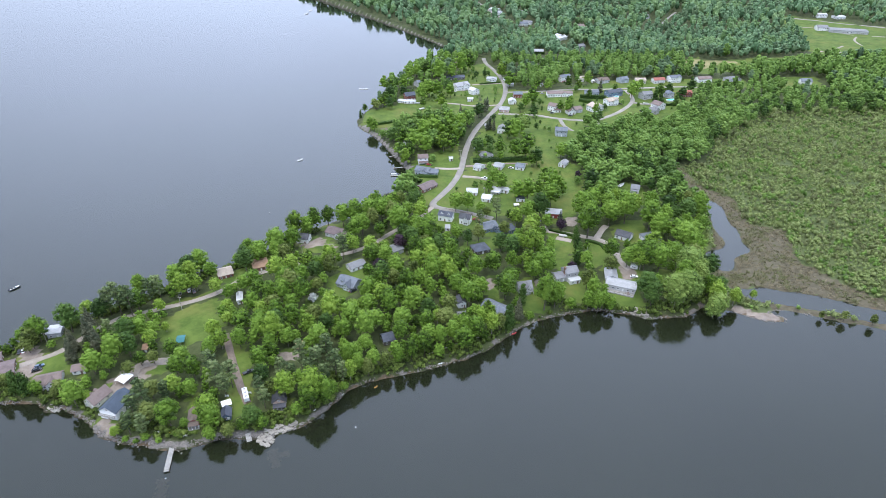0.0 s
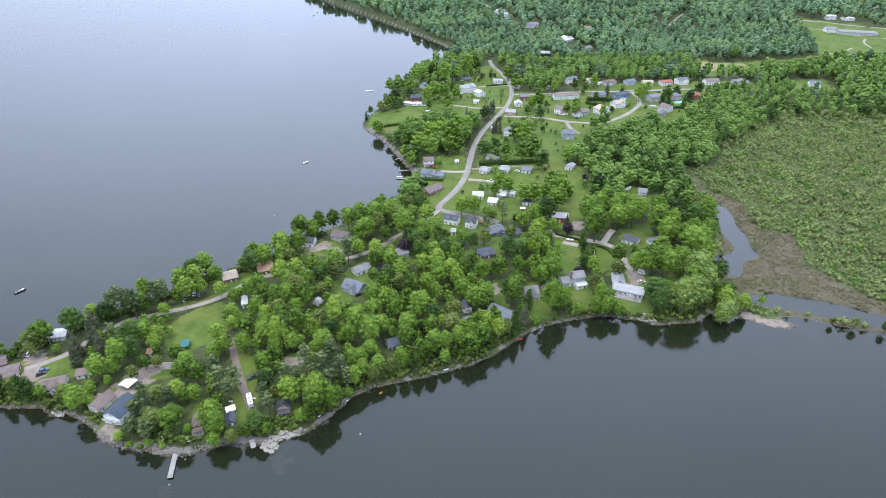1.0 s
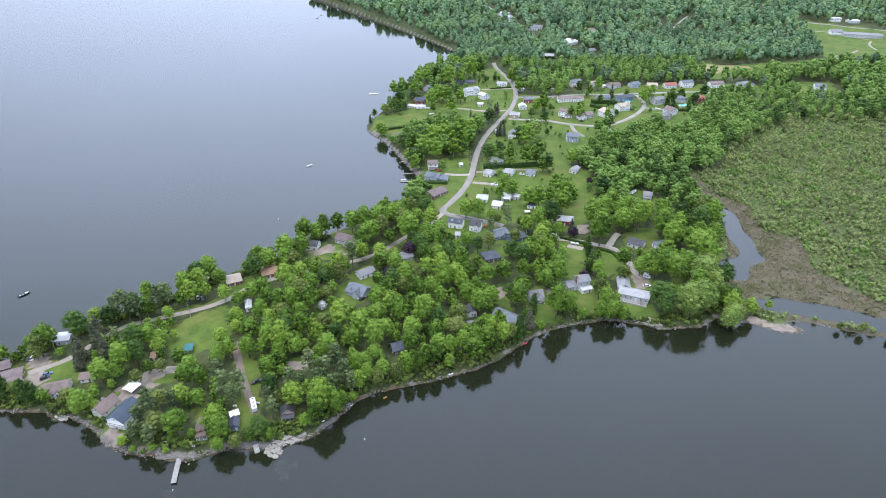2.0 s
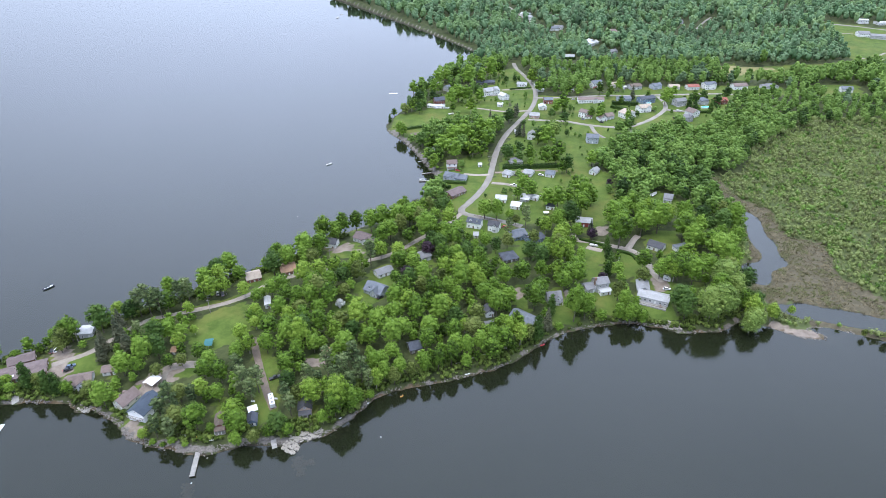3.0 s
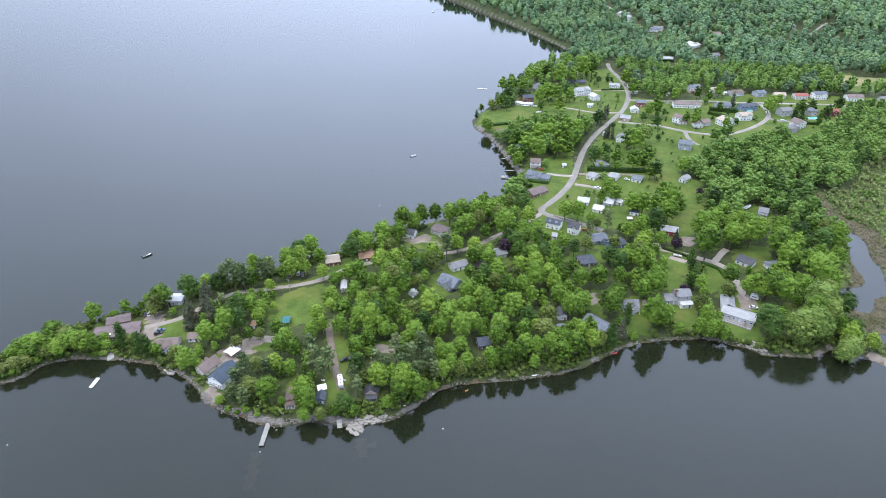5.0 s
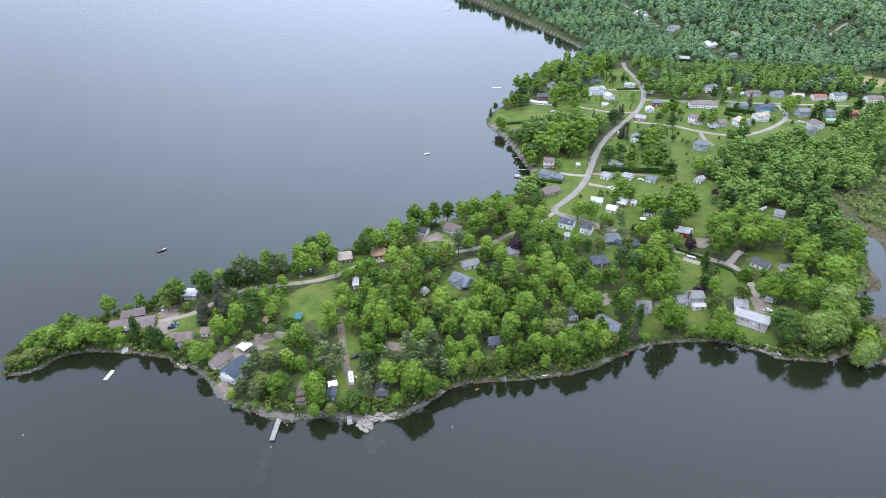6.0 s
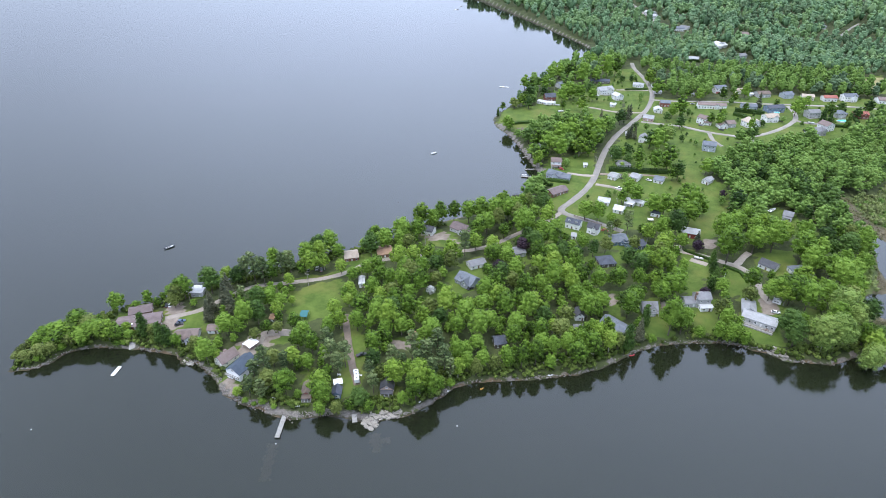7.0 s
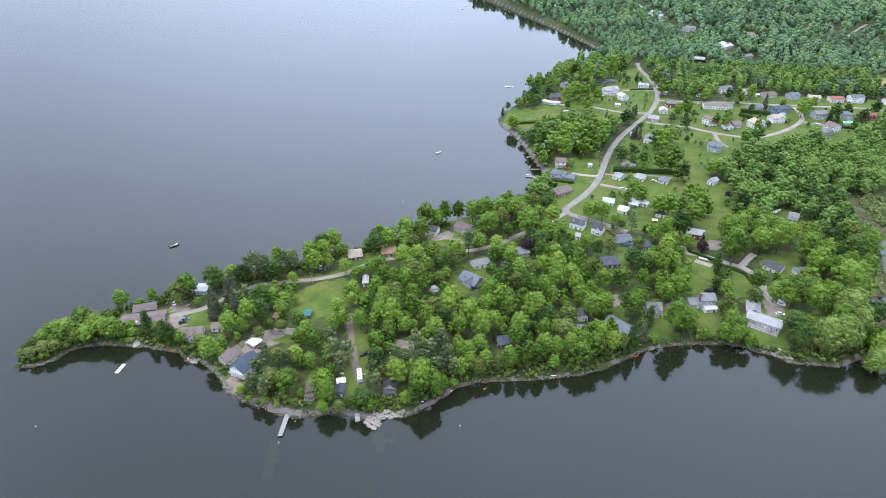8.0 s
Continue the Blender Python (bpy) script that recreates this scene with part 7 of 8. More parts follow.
POOL = paint("pool_water", (0.10, 0.52, 0.52), 0.05)
YELLOW, REDPAINT, TEAL, ORANGE = paint("yellow_plastic", (0.80, 0.52, 0.02)), paint("red_plastic", (0.55, 0.035, 0.045)), paint("teal_canvas", (0.03, 0.13, 0.135), 0.8), paint("orange_plastic", (0.65, 0.30, 0.04))
CONCRETE = surface("concrete", (0.27, 0.255, 0.235), (0.37, 0.352, 0.326), size=0.8, rough=0.9, bump=0.4, stain_size=2.0)
BED_STONE = surface("sunken_stone", (0.34, 0.24, 0.15), (0.50, 0.38, 0.26), size=1.0, rough=0.95, bump=0.6, stain_size=2.0)


def wheel_on(parent, x, y, r=0.33, w=0.22):
    key = "wheel", r
    if key not in SHARED:
        pair = []
        for nm, rr, ww, mt in (("wheel", r, w, RUBBER), ("rim", r * 0.6, w + 0.03, STEEL)):
            bm = bmesh.new()
            tube(bm, (0, -ww / 2, 0), (0, ww / 2, 0), rr, sides=14)
            me = bpy.data.meshes.new(nm)
            bm.to_mesh(me), bm.free()
            me.materials.append(mt)
            pair.append(me)
        SHARED[key] = pair
    a, b = SHARED[key]
    o = new("wheel", a)
    o.parent, o.matrix_basis = parent, pose(x, y, r)
    new("rim", b).parent = o


def car(x, y, turn, length=4.6, colour="white", kind="car"):
    """A parked car: body, greenhouse, wheels, lamps."""
    length = 4.6 if kind == "car" else 5.5
    ob = tagged(new("car" if kind == "car" else "pickup"), f"parked {colour} {'passenger car on gravel' if kind == 'car' else 'pickup truck on gravel'}", kind)
    ob.matrix_basis = pose(x, y, ground_z(x, y) + 0.12, 0, 0, turn)
    h = length / 2
    bm = bmesh.new()
    side = [(-h, 0.32), (-h + 0.1, 0.75), (-h + 0.7, 0.9), (-0.2 * h, 0.93), (h - 1.2, 0.9), (h - 0.1, 0.72), (h, 0.32)]
    extruded(bm, side, "x", -0.86, 0.86)
    for v in bm.verts:
        v.co = (v.co.y, v.co.x, v.co.z)
    bmesh.ops.recalc_face_normals(bm, faces=bm.faces)
    bmesh.ops.bevel(bm, geom=bm.edges[:], offset=0.06, segments=1, affect="EDGES")
    part("body", bm, CAR_PAINT[colour], ob)
    cab = [(-h + 0.5, 0.88), (-h + 1.0, 1.38), (0.15 * h, 1.42), (h - 1.35, 0.9)] if kind == "car" else [(-0.25 * h, 0.88), (-0.2 * h, 1.65), (0.25 * h, 1.65), (0.5 * h, 0.9)]
    bm = bmesh.new()
    extruded(bm, cab, "x", -0.74, 0.74)
    for v in bm.verts:
        v.co = (v.co.y * 1.0, v.co.x * (1 if v.co.z < 1 else 0.86), v.co.z)
    bmesh.ops.recalc_face_normals(bm, faces=bm.faces)
    part("window_glass", bm, PANE, ob)
    bm = bmesh.new()
    top = 1.42 if kind == "car" else 1.65
    x0, x1 = (-h + 1.0, 0.15 * h) if kind == "car" else (-0.2 * h, 0.25 * h)
    box(bm, x0, x1, -0.65, 0.65, top - 0.05, top + 0.03)
    part("roof_panel", bm, CAR_PAINT[colour], ob)
    for sx in (-h + 0.85, h - 0.85):
        for sy in (-0.8, 0.8):
            wheel_on(ob, sx, sy)
    for nm, px in (("headlight", h - 0.08), ("tail_light", -h - 0.0)):
        for sy in (-0.6, 0.6):
            bm = bmesh.new()
            box(bm, px - 0.03, px + 0.06, sy - 0.18, sy + 0.18, 0.58, 0.72)
            part(nm, bm, WHITE if nm == "headlight" else REDPAINT, ob)
    return ob


def caravan(x, y, turn, length):
    ob = tagged(new("caravan"), "long white travel trailer parked on dirt drive", "caravan")
    ob.matrix_basis = pose(x, y, ground_z(x, y) + 0.12, 0, 0, turn)
    h = length / 2
    bm = bmesh.new()
    box(bm, -h + 1.2, h, -1.15, 1.15, 0.55, 2.75)
    bmesh.ops.bevel(bm, geom=bm.edges[:], offset=0.16, segments=2, affect="EDGES")
    part("body", bm, CAR_PAINT["white"], ob)
    for px in (-h + 2.4, 0.3, h - 1.5):
        bm = bmesh.new()
        box(bm, px - 0.35, px + 0.35, -0.35, 0.35, 2.73, 2.88)
        part("roof_vent", bm, CAR_PAINT["grey"], ob)
    for px, w in ((-h + 2.2, 0.5), (0, 0.7), (h - 1.6, 0.5)):
        for sy in (-1.165, 1.165):
            bm = bmesh.new()
            box(bm, px - w, px + w, sy - 0.02, sy + 0.02, 1.6, 2.3)
            part("window", bm, PANE, ob)
    bm = bmesh.new()
    tube(bm, (-h + 1.3, -0.8, 0.6), (-h, 0, 0.55), 0.06), tube(bm, (-h + 1.3, 0.8, 0.6), (-h, 0, 0.55), 0.06)
    part("hitch", bm, STEEL, ob)
    for px in (0.2, 1.0):
        for sy in (-1.05, 1.05):
            wheel_on(ob, px, sy)
    bm = bmesh.new()
    tube(bm, (-h + 0.2, 0, 0), (-h + 0.2, 0, 0.6), 0.05)
    part("jockey_leg", bm, STEEL, ob)


def camper(x, y, turn, length):
    ob = tagged(new("camper_van"), "white camper van parked on gravel", "camper van")
    ob.matrix_basis = pose(x, y, ground_z(x, y) + 0.1, 0, 0, turn)
    h = length / 2
    bm = bmesh.new()
    extruded(bm, [(-h, 0.4), (-h, 2.7), (h - 1.4, 2.8), (h - 0.5, 2.0), (h, 1.2), (h, 0.4)], "x", -1.1, 1.1)
    for v in bm.verts:
        v.co = (v.co.y, v.co.x, v.co.z)
    bmesh.ops.recalc_face_normals(bm, faces=bm.faces)
    bmesh.ops.bevel(bm, geom=bm.edges[:], offset=0.1, segments=1, affect="EDGES")
    part("body", bm, CAR_PAINT["white"], ob)
    for sy in (-1.11, 1.11):
        for px in (-h + 1.4, 0.4):
            bm = bmesh.new()
            box(bm, px - 0.5, px + 0.5, sy - 0.02, sy + 0.02, 1.4, 2.0)
            part("window", bm, PANE, ob)
    bm = bmesh.new()
    box(bm, -0.5, 0.4, -0.35, 0.35, 2.72, 2.95)
    part("roof_vent", bm, CAR_PAINT["grey"], ob)
    for sx in (-h + 1.1, h - 1.0):
        for sy in (-0.95, 0.95):
            wheel_on(ob, sx, sy)


def boat(x, y, turn, length, hull="dark", label="moored motorboat with dark hull on calm water", where="water"):
    """An open motorboat: hull, deck, seats, windscreen, outboard."""
    ob = tagged(new("motorboat"), label, "boat")
    on_land = where == "land"
    ob.matrix_basis = pose(x, y, (ground_z(x, y) + 0.75) if on_land else 0.0, 0, 0, turn)
    n, wide = 9, length * 0.17
    bm = bmesh.new()
    rings = []
    for i in range(n):
        t = i / (n - 1)
        px = -length / 2 + length * t
        w = wide * (1 - max(0, t - 0.45) ** 2 * 3.1) if t < 0.999 else 0.03
        up = 0.62 + 0.3 * t * t
        rings.append([bm.verts.new(p) for p in ((px, -w, up), (px, -w * 0.86, 0.05), (px * 0.98, 0, -0.28 + 0.25 * t * t), (px, w * 0.86, 0.05), (px, w, up), (px, w * 0.86, up), (px * 0.97, w * 0.7, 0.22), (px * 0.97, -w * 0.7, 0.22), (px, -w * 0.86, up))])
    for a, b in zip(rings, rings[1:]):
        for k in range(9):
            bm.faces.new((a[k], b[k], b[(k + 1) % 9], a[(k + 1) % 9]))
    bm.faces.new(rings[0][::-1]), bm.faces.new(rings[-1])
    bmesh.ops.recalc_face_normals(bm, faces=bm.faces)
    part("hull", bm, HULL_DARK if hull == "dark" else CAR_PAINT["white"], ob)
    bm = bmesh.new()
    slab(bm, [(length * 0.12, -wide * 0.72, 0.70), (length * 0.44, -wide * 0.2, 0.84), (length * 0.44, wide * 0.2, 0.84), (length * 0.12, wide * 0.72, 0.70)], 0.08)
    part("foredeck", bm, CAR_PAINT["white"], ob)
    for px in (-length * 0.32, -length * 0.05):
        bm = bmesh.new()
        box(bm, px - 0.3, px + 0.3, -wide * 0.6, wide * 0.6, 0.2, 0.6)
        part("seat", bm, SEAT, ob)
    bm = bmesh.new()
    slab(bm, [(length * 0.10, -wide * 0.7, 0.72), (length * 0.10, wide * 0.7, 0.72), (length * 0.04, wide * 0.6, 1.15), (length * 0.04, -wide * 0.6, 1.15)], 0.03)
    part("windscreen", bm, PANE, ob)
    bm = bmesh.new()
    box(bm, -length / 2 - 0.45, -length / 2 - 0.02, -0.2, 0.2, 0.45, 1.05)
    bmesh.ops.bevel(bm, geom=bm.edges[:], offset=0.08, segments=1, affect="EDGES")
    box(bm, -length / 2 - 0.3, -length / 2 - 0.16, -0.06, 0.06, -0.4, 0.5)
    part("outboard_motor", bm, CAR_PAINT["black"], ob)
    if on_land:
        bm = bmesh.new()
        for sy in (-0.6, 0.6):
            tube(bm, (-length * 0.42, sy, -0.25), (length * 0.35, sy, -0.25), 0.06)
            tube(bm, (length * 0.35, sy, -0.25), (length * 0.62, 0, -0.25), 0.06)
        for px in (-length * 0.3, 0.1 * length):
            box(bm, px - 0.06, px + 0.06, -0.75, 0.75, -0.3, 0.0)
        part("trailer_frame", bm, STEEL, ob)
        for sy in (-0.9, 0.9):
            bm = bmesh.new()
            tube(bm, (-length * 0.12, sy - 0.1, -0.5), (-length * 0.12, sy + 0.1, -0.5), 0.3, sides=12)
            part("trailer_wheel", bm, RUBBER, ob)


def dock(x, y, turn, length, width=2.2, label="long narrow weathered timber dock over shallow water", high=0.65, name="dock", both=1):
    """A dock of cross planks on stringers and posts."""
    ob = tagged(new(name), label, name)
    ob.matrix_basis = pose(x, y, 0, 0, 0, turn)
    bm = bmesh.new()
    for sy in (-width * 0.38, width * 0.38):
        box(bm, -length / 2, length / 2, sy - 0.07, sy + 0.07, high - 0.3, high - 0.06)
    part("stringer", bm, TIMBER_BROWN, ob)
    n = int(length / 0.42)
    bm = bmesh.new()
    box(bm, -0.19, 0.19, -width / 2, width / 2, -0.055, 0.0)
    me = bpy.data.meshes.new("plank")
    bm.to_mesh(me), bm.free()
    me.materials.append(TIMBER)
    r = random.Random(4)
    for i in range(n):
        o = new("plank", me)
        o.parent, o.matrix_basis = ob, pose(-length / 2 + (i + 0.5) * length / n, r.uniform(-0.03, 0.03), high + r.uniform(-0.008, 0.008))
    for i in range(max(2, int(length / 3.5))):
        px = -length / 2 + 0.4 + (length - 0.8) * i / (max(2, int(length / 3.5)) - 1)
        for sy in (-width / 2 - 0.08, width / 2 + 0.08):
            bm = bmesh.new()
            tube(bm, (px, sy, -1.6), (px, sy, high + 0.25), 0.08)
            part("post", bm, TIMBER_BROWN, ob)
    return ob


def raft(x, y, turn, length, width=1.9, label="white floating swim raft moored off the shore"):
    ob = tagged(new("raft"), label, "raft")
    ob.matrix_basis = pose(x, y, 0, 0, 0, turn)
    for sy in (-width * 0.33, width * 0.33):
        bm = bmesh.new()
        box(bm, -length / 2 + 0.1, length / 2 - 0.1, sy - 0.25, sy + 0.25, -0.3, 0.22)
        bmesh.ops.bevel(bm, geom=bm.edges[:], offset=0.08, segments=1, affect="EDGES")
        part("float", bm, HULL_DARK, ob)
    n = int(length / 0.5)
    bm = bmesh.new()
    box(bm, -0.235, 0.235, -width / 2, width / 2, 0.24, 0.32)
    me = bpy.data.meshes.new("plank")
    bm.to_mesh(me), bm.free()
    me.materials.append(WHITE)
    for i in range(n):
        o = new("plank", me)
        o.parent, o.matrix_basis = ob, pose(-length / 2 + (i + 0.5) * length / n, 0, 0)


def ramp(x, y, turn, length, width=3.0):
    """A concrete boat ramp on the bank, that slopes into the lake; the far end is the dry one."""
    ob = tagged(new("boat_ramp"), "pale concrete boat ramp sloping into the lake", "boat ramp")
    ob.matrix_basis = pose(x, y, 0, 0, 0, turn)
    c, s, n = math.cos(radians(turn)), math.sin(radians(turn)), 5
    up = [-0.2] + [max(ground_z(x + c * t + s * o, y + s * t - c * o) for o in (-width / 2, 0, width / 2)) + 0.15 for t in (-length / 2 + length * i / n for i in range(1, n + 1))]
    for i in range(n):
        a, b = -length / 2 + length * i / n, -length / 2 + length * (i + 1) / n - 0.04
        bm = bmesh.new()
        slab(bm, [(a, -width / 2, up[i]), (b, -width / 2, up[i + 1]), (b, width / 2, up[i + 1]), (a, width / 2, up[i])], 0.9)
        part("concrete_slab", bm, CONCRETE, ob)


def buoy(x, y):
    ob = tagged(new("buoy"), "small white mooring buoy floating on the lake", "buoy")
    ob.matrix_basis = pose(x, y, 0)
    bm = bmesh.new()
    bmesh.ops.create_uvsphere(bm, u_segments=12, v_segments=8, radius=0.3, matrix=pose(0, 0, 0.12))
    part("float", bm, CAR_PAINT["white"], ob)
    bm = bmesh.new()
    bmesh.ops.create_cone(bm, cap_ends=True, segments=10, radius1=0.12, radius2=0.06, depth=0.2, matrix=pose(0, 0, 0.48))
    part("ring_top", bm, CAR_PAINT["blue"], ob)


def hedge(x, y, turn, length, width=2.4, tall=2.2, label="long clipped dark green hedge"):
    """A clipped hedge: a wooden core under a skin of leaf clumps."""
    ob = tagged(new("hedge"), label, "hedge")
    c, s = math.cos(radians(turn)), math.sin(radians(turn))
    rng = np.random.default_rng(int(abs(x * 10 + y)))
    n = max(6, int(length * width * 5))
    V = []
    top = 0
    core_v, core_f = [], []
    steps = max(2, int(length / 3))
    for i in range(steps + 1):
        t = -length / 2 + length * i / steps
        z = ground_z(x + c * t, y + s * t)
        for off, dz in ((-0.42, -0.1), (-0.40, 0.9), (0, 0.97), (0.40, 0.9), (0.42, -0.1)):
            o = off * width * rng.uniform(0.92, 1.05)
            core_v.append((x + c * t - s * o, y + s * t + c * o, z + dz * tall * rng.uniform(0.94, 1.03)))
        if i:
            b = (i - 1) * 5
            core_f += [(b + k, b + k + 1, b + k + 6, b + k + 5) for k in range(4)]
    core_f += [(4, 3, 2, 1, 0), tuple(steps * 5 + k for k in range(5))]
    for _ in range(n * 3):
        t, face = rng.uniform(-length / 2, length / 2), rng.random()
        if face < 0.5:
            o, dz, nr = rng.uniform(-0.46, 0.46) * width, tall * rng.uniform(0.96, 1.06), np.array([0, 0, 1.0])
        else:
            sg = 1 if face < 0.75 else -1
            o, dz, nr = sg * width * rng.uniform(0.43, 0.5), tall * rng.uniform(0.05, 1.0), np.array([-s * sg, c * sg, 0.3])
        p = np.array([x + c * t - s * o, y + s * t + c * o, 0])
        p[2] = ground_z(p[0], p[1]) + dz
        nr = nr + rng.normal(scale=0.5, size=3)
        nr /= np.linalg.norm(nr)
        a = np.cross(nr, rng.normal(size=3))
        a /= np.linalg.norm(a)
        b = np.cross(nr, a)
        q = rng.uniform(0.2, 0.42)
        V += [p - a * q, p - b * q * 0.7, p + a * q, p + b * q * 0.7]
    mesh_object("foliage", V, np.arange(len(V)).reshape(-1, 4), LEAF_DEEP, ob)
    mesh_object("inner_growth", core_v, core_f, LEAF_DEEP, ob)


def fence(x, y, turn, length, tall=1.1):
    ob = tagged(new("fence"), "dark timber post fence beside the road", "fence")
    c, s = math.cos(radians(turn)), math.sin(radians(turn))
    n = max(3, int(length / 2.2))
    for i in range(n):
        t = -length / 2 + length * i / (n - 1)
        px, py = x + c * t, y + s * t
        bm = bmesh.new()
        z = ground_z(px, py)
        box(bm, -0.1, 0.1, -0.1, 0.1, -0.4, tall)
        o = part("post", bm, TIMBER_BROWN, ob)
        o.matrix_basis = pose(px, py, z, 0, 0, turn)
    for up in (0.45, 0.9):
        bm = bmesh.new()
        z0, z1 = ground_z(x - c * length / 2, y - s * length / 2), ground_z(x + c * length / 2, y + s * length / 2)
        tube(bm, (x - c * length / 2, y - s * length / 2, z0 + up), (x + c * length / 2, y + s * length / 2, z1 + up), 0.09, sides=5)
        part("rail", bm, TIMBER_BROWN, ob)


def pool(x, y, turn, length, width=4.4):
    ob = tagged(new("swimming_pool"), "oval above-ground pool with turquoise water and white rim", "swimming pool")
    ob.matrix_basis = pose(x, y, ground_z(x, y), 0, 0, turn)
    ring = [(length / 2 * math.cos(t), width / 2 * math.sin(t)) for t in np.linspace(0, 6.2832, 29)[:-1]]
    bm = bmesh.new()
    rows = [[bm.verts.new((px * k, py * k, z)) for px, py in ring] for k, z in ((1, -0.3), (1, 1.2), (1.03, 1.25), (0.95, 1.27), (0.95, 0.6))]
    for a, b in zip(rows, rows[1:]):
        for i in range(28):
            bm.faces.new((a[i], a[(i + 1) % 28], b[(i + 1) % 28], b[i]))
    part("pool_wall", bm, WHITE, ob)
    bm = bmesh.new()
    bm.faces.new([bm.verts.new((px * 0.95, py * 0.95, 1.05)) for px, py in ring])
    part("pool_surface", bm, POOL, ob)


def pole(x, y, tall=9.0, label="weathered wooden utility pole with a crossarm", mat_key="bark"):
    ob = tagged(new("utility_pole"), label, "pole")
    ob.matrix_basis = pose(x, y, ground_z(x, y))
    bm = bmesh.new()
    tube(bm, (0, 0, -0.5), (0, 0, tall), 0.16, 0.11)
    part("shaft", bm, BARK_PALE, ob)
    bm = bmesh.new()
    box(bm, -1.1, 1.1, -0.07, 0.07, tall - 0.9, tall - 0.75)
    part("crossarm", bm, BARK_PALE, ob)
    for px in (-0.9, 0.0, 0.9):
        bm = bmesh.new()
        tube(bm, (px, 0, tall - 0.75), (px, 0, tall - 0.5), 0.06)
        part("insulator", bm, WHITE, ob)


def flagpole(x, y, tall=7.0):
    ob = tagged(new("flagpole"), "slim white flagpole standing on the lawn", "flagpole")
    ob.matrix_basis = pose(x, y, ground_z(x, y))
    bm = bmesh.new()
    tube(bm, (0, 0, -0.2), (0, 0, tall), 0.09, 0.05)
    part("shaft", bm, WHITE, ob)
    bm = bmesh.new()
    bmesh.ops.create_uvsphere(bm, u_segments=8, v_segments=6, radius=0.14, matrix=pose(0, 0, tall + 0.1))
    part("finial", bm, WHITE, ob)


def canopy(x, y, turn, length, width=5.0, tall=2.6, cloth="white", label="white fabric carport canopy on posts"):
    ob = tagged(new("canopy"), label, "canopy")
    ob.matrix_basis = pose(x, y, ground_z(x, y), 0, 0, turn)
    h, w = length / 2, width / 2
    bm = bmesh.new()
    gable_roof(bm, -h, h, -w, w, tall, 0.7, "x", 0.2, 0.06)
    part("cloth_roof", bm, CAR_PAINT["white"] if cloth == "white" else TEAL, ob)
    for px in (-h, 0, h):
        for py in (-w, w):
            bm = bmesh.new()
            tube(bm, (px, py, -0.4), (px, py, tall + 0.05), 0.06)
            part("post", bm, STEEL, ob)


def kayak(x, y, turn, length=3.6, colour="red", base=None):
    ob = tagged(new("kayak"), f"{colour} plastic kayak lying on the shore", "kayak")
    ob.matrix_basis = pose(x, y, max(ground_z(x, y), 0.1) + 0.18, 0, 0, turn)
    bm = bmesh.new()
    bmesh.ops.create_uvsphere(bm, u_segments=12, v_segments=8, radius=1, matrix=Matrix.Diagonal((length / 2, 0.42, 0.28, 1)))
    part("shell", bm, dict(red=REDPAINT, yellow=YELLOW, orange=ORANGE, white=CAR_PAINT["white"])[colour], ob)
    bm = bmesh.new()
    bmesh.ops.create_cone(bm, cap_ends=True, segments=12, radius1=0.3, radius2=0.3, depth=0.1, matrix=pose(0, 0, 0.26) @ Matrix.Diagonal((1.7, 0.8, 1, 1)))
    part("cockpit", bm, RUBBER, ob)


def slabs(x, y, turn, length, count=14, reach=4.0, label="pale limestone blocks piled on the shore"):
    """A pile of pale stone blocks along a line; each block is a part."""
    ob = tagged(new("stone_revetment"), label, "stone wall")
    c, s = math.cos(radians(turn)), math.sin(radians(turn))
    r = random.Random(int(x * 7 + y))
    for i in range(count):
        t, o = (i + 0.5) / count * length - length / 2, r.uniform(-reach / 2, reach / 2)
        px, py = x + c * t - s * o, y + s * t + c * o
        bm = bmesh.new()
        sx, sy, sz = r.uniform(0.4, 1.2), r.uniform(0.3, 0.7), r.uniform(0.16, 0.32)
        box(bm, -sx, sx, -sy, sy, -sz, sz)
        for v in bm.verts:
            v.co += Vector((r.uniform(-.12, .12), r.uniform(-.1, .1), r.uniform(-.06, .06)))
        bmesh.ops.bevel(bm, geom=bm.edges[:], offset=0.06, segments=1, affect="EDGES")
        k = part("stone_block", bm, SLAB, ob)
        k.matrix_basis = pose(px, py, max(ground_z(px, py), -0.1) + sz * 0.6, r.uniform(-8, 8), r.uniform(-8, 8), turn + r.uniform(-35, 35))


def sunken(x, y, turn, length, width=2.2, label="line of sunken brown stones under shallow water"):
    """An old crib of stones that lies just under the surface."""
    rng = np.random.default_rng(int(abs(x + y)))
    V, F, base = [], [], 0
    c, s = math.cos(radians(turn)), math.sin(radians(turn))
    for _ in range(int(length * width * 10)):
        t, o = rng.uniform(-length / 2, length / 2), rng.normal(0, width / 2.4)
        q = rng.uniform(0.3, 0.7)
        v = ICO_V * rng.uniform(0.7, 1.2, ICO_V.shape) * q * np.array([1, 1, 0.5])
        V.append(v + [x + c * t - s * o, y + s * t + c * o, -0.55 + rng.uniform(-0.2, 0.1)])
        F.append(ICO_F + base)
        base += len(v)
    tagged(mesh_object("sunken_stones", np.concatenate(V), np.concatenate(F), BED_STONE), label, "sunken stones", kind="stuff")


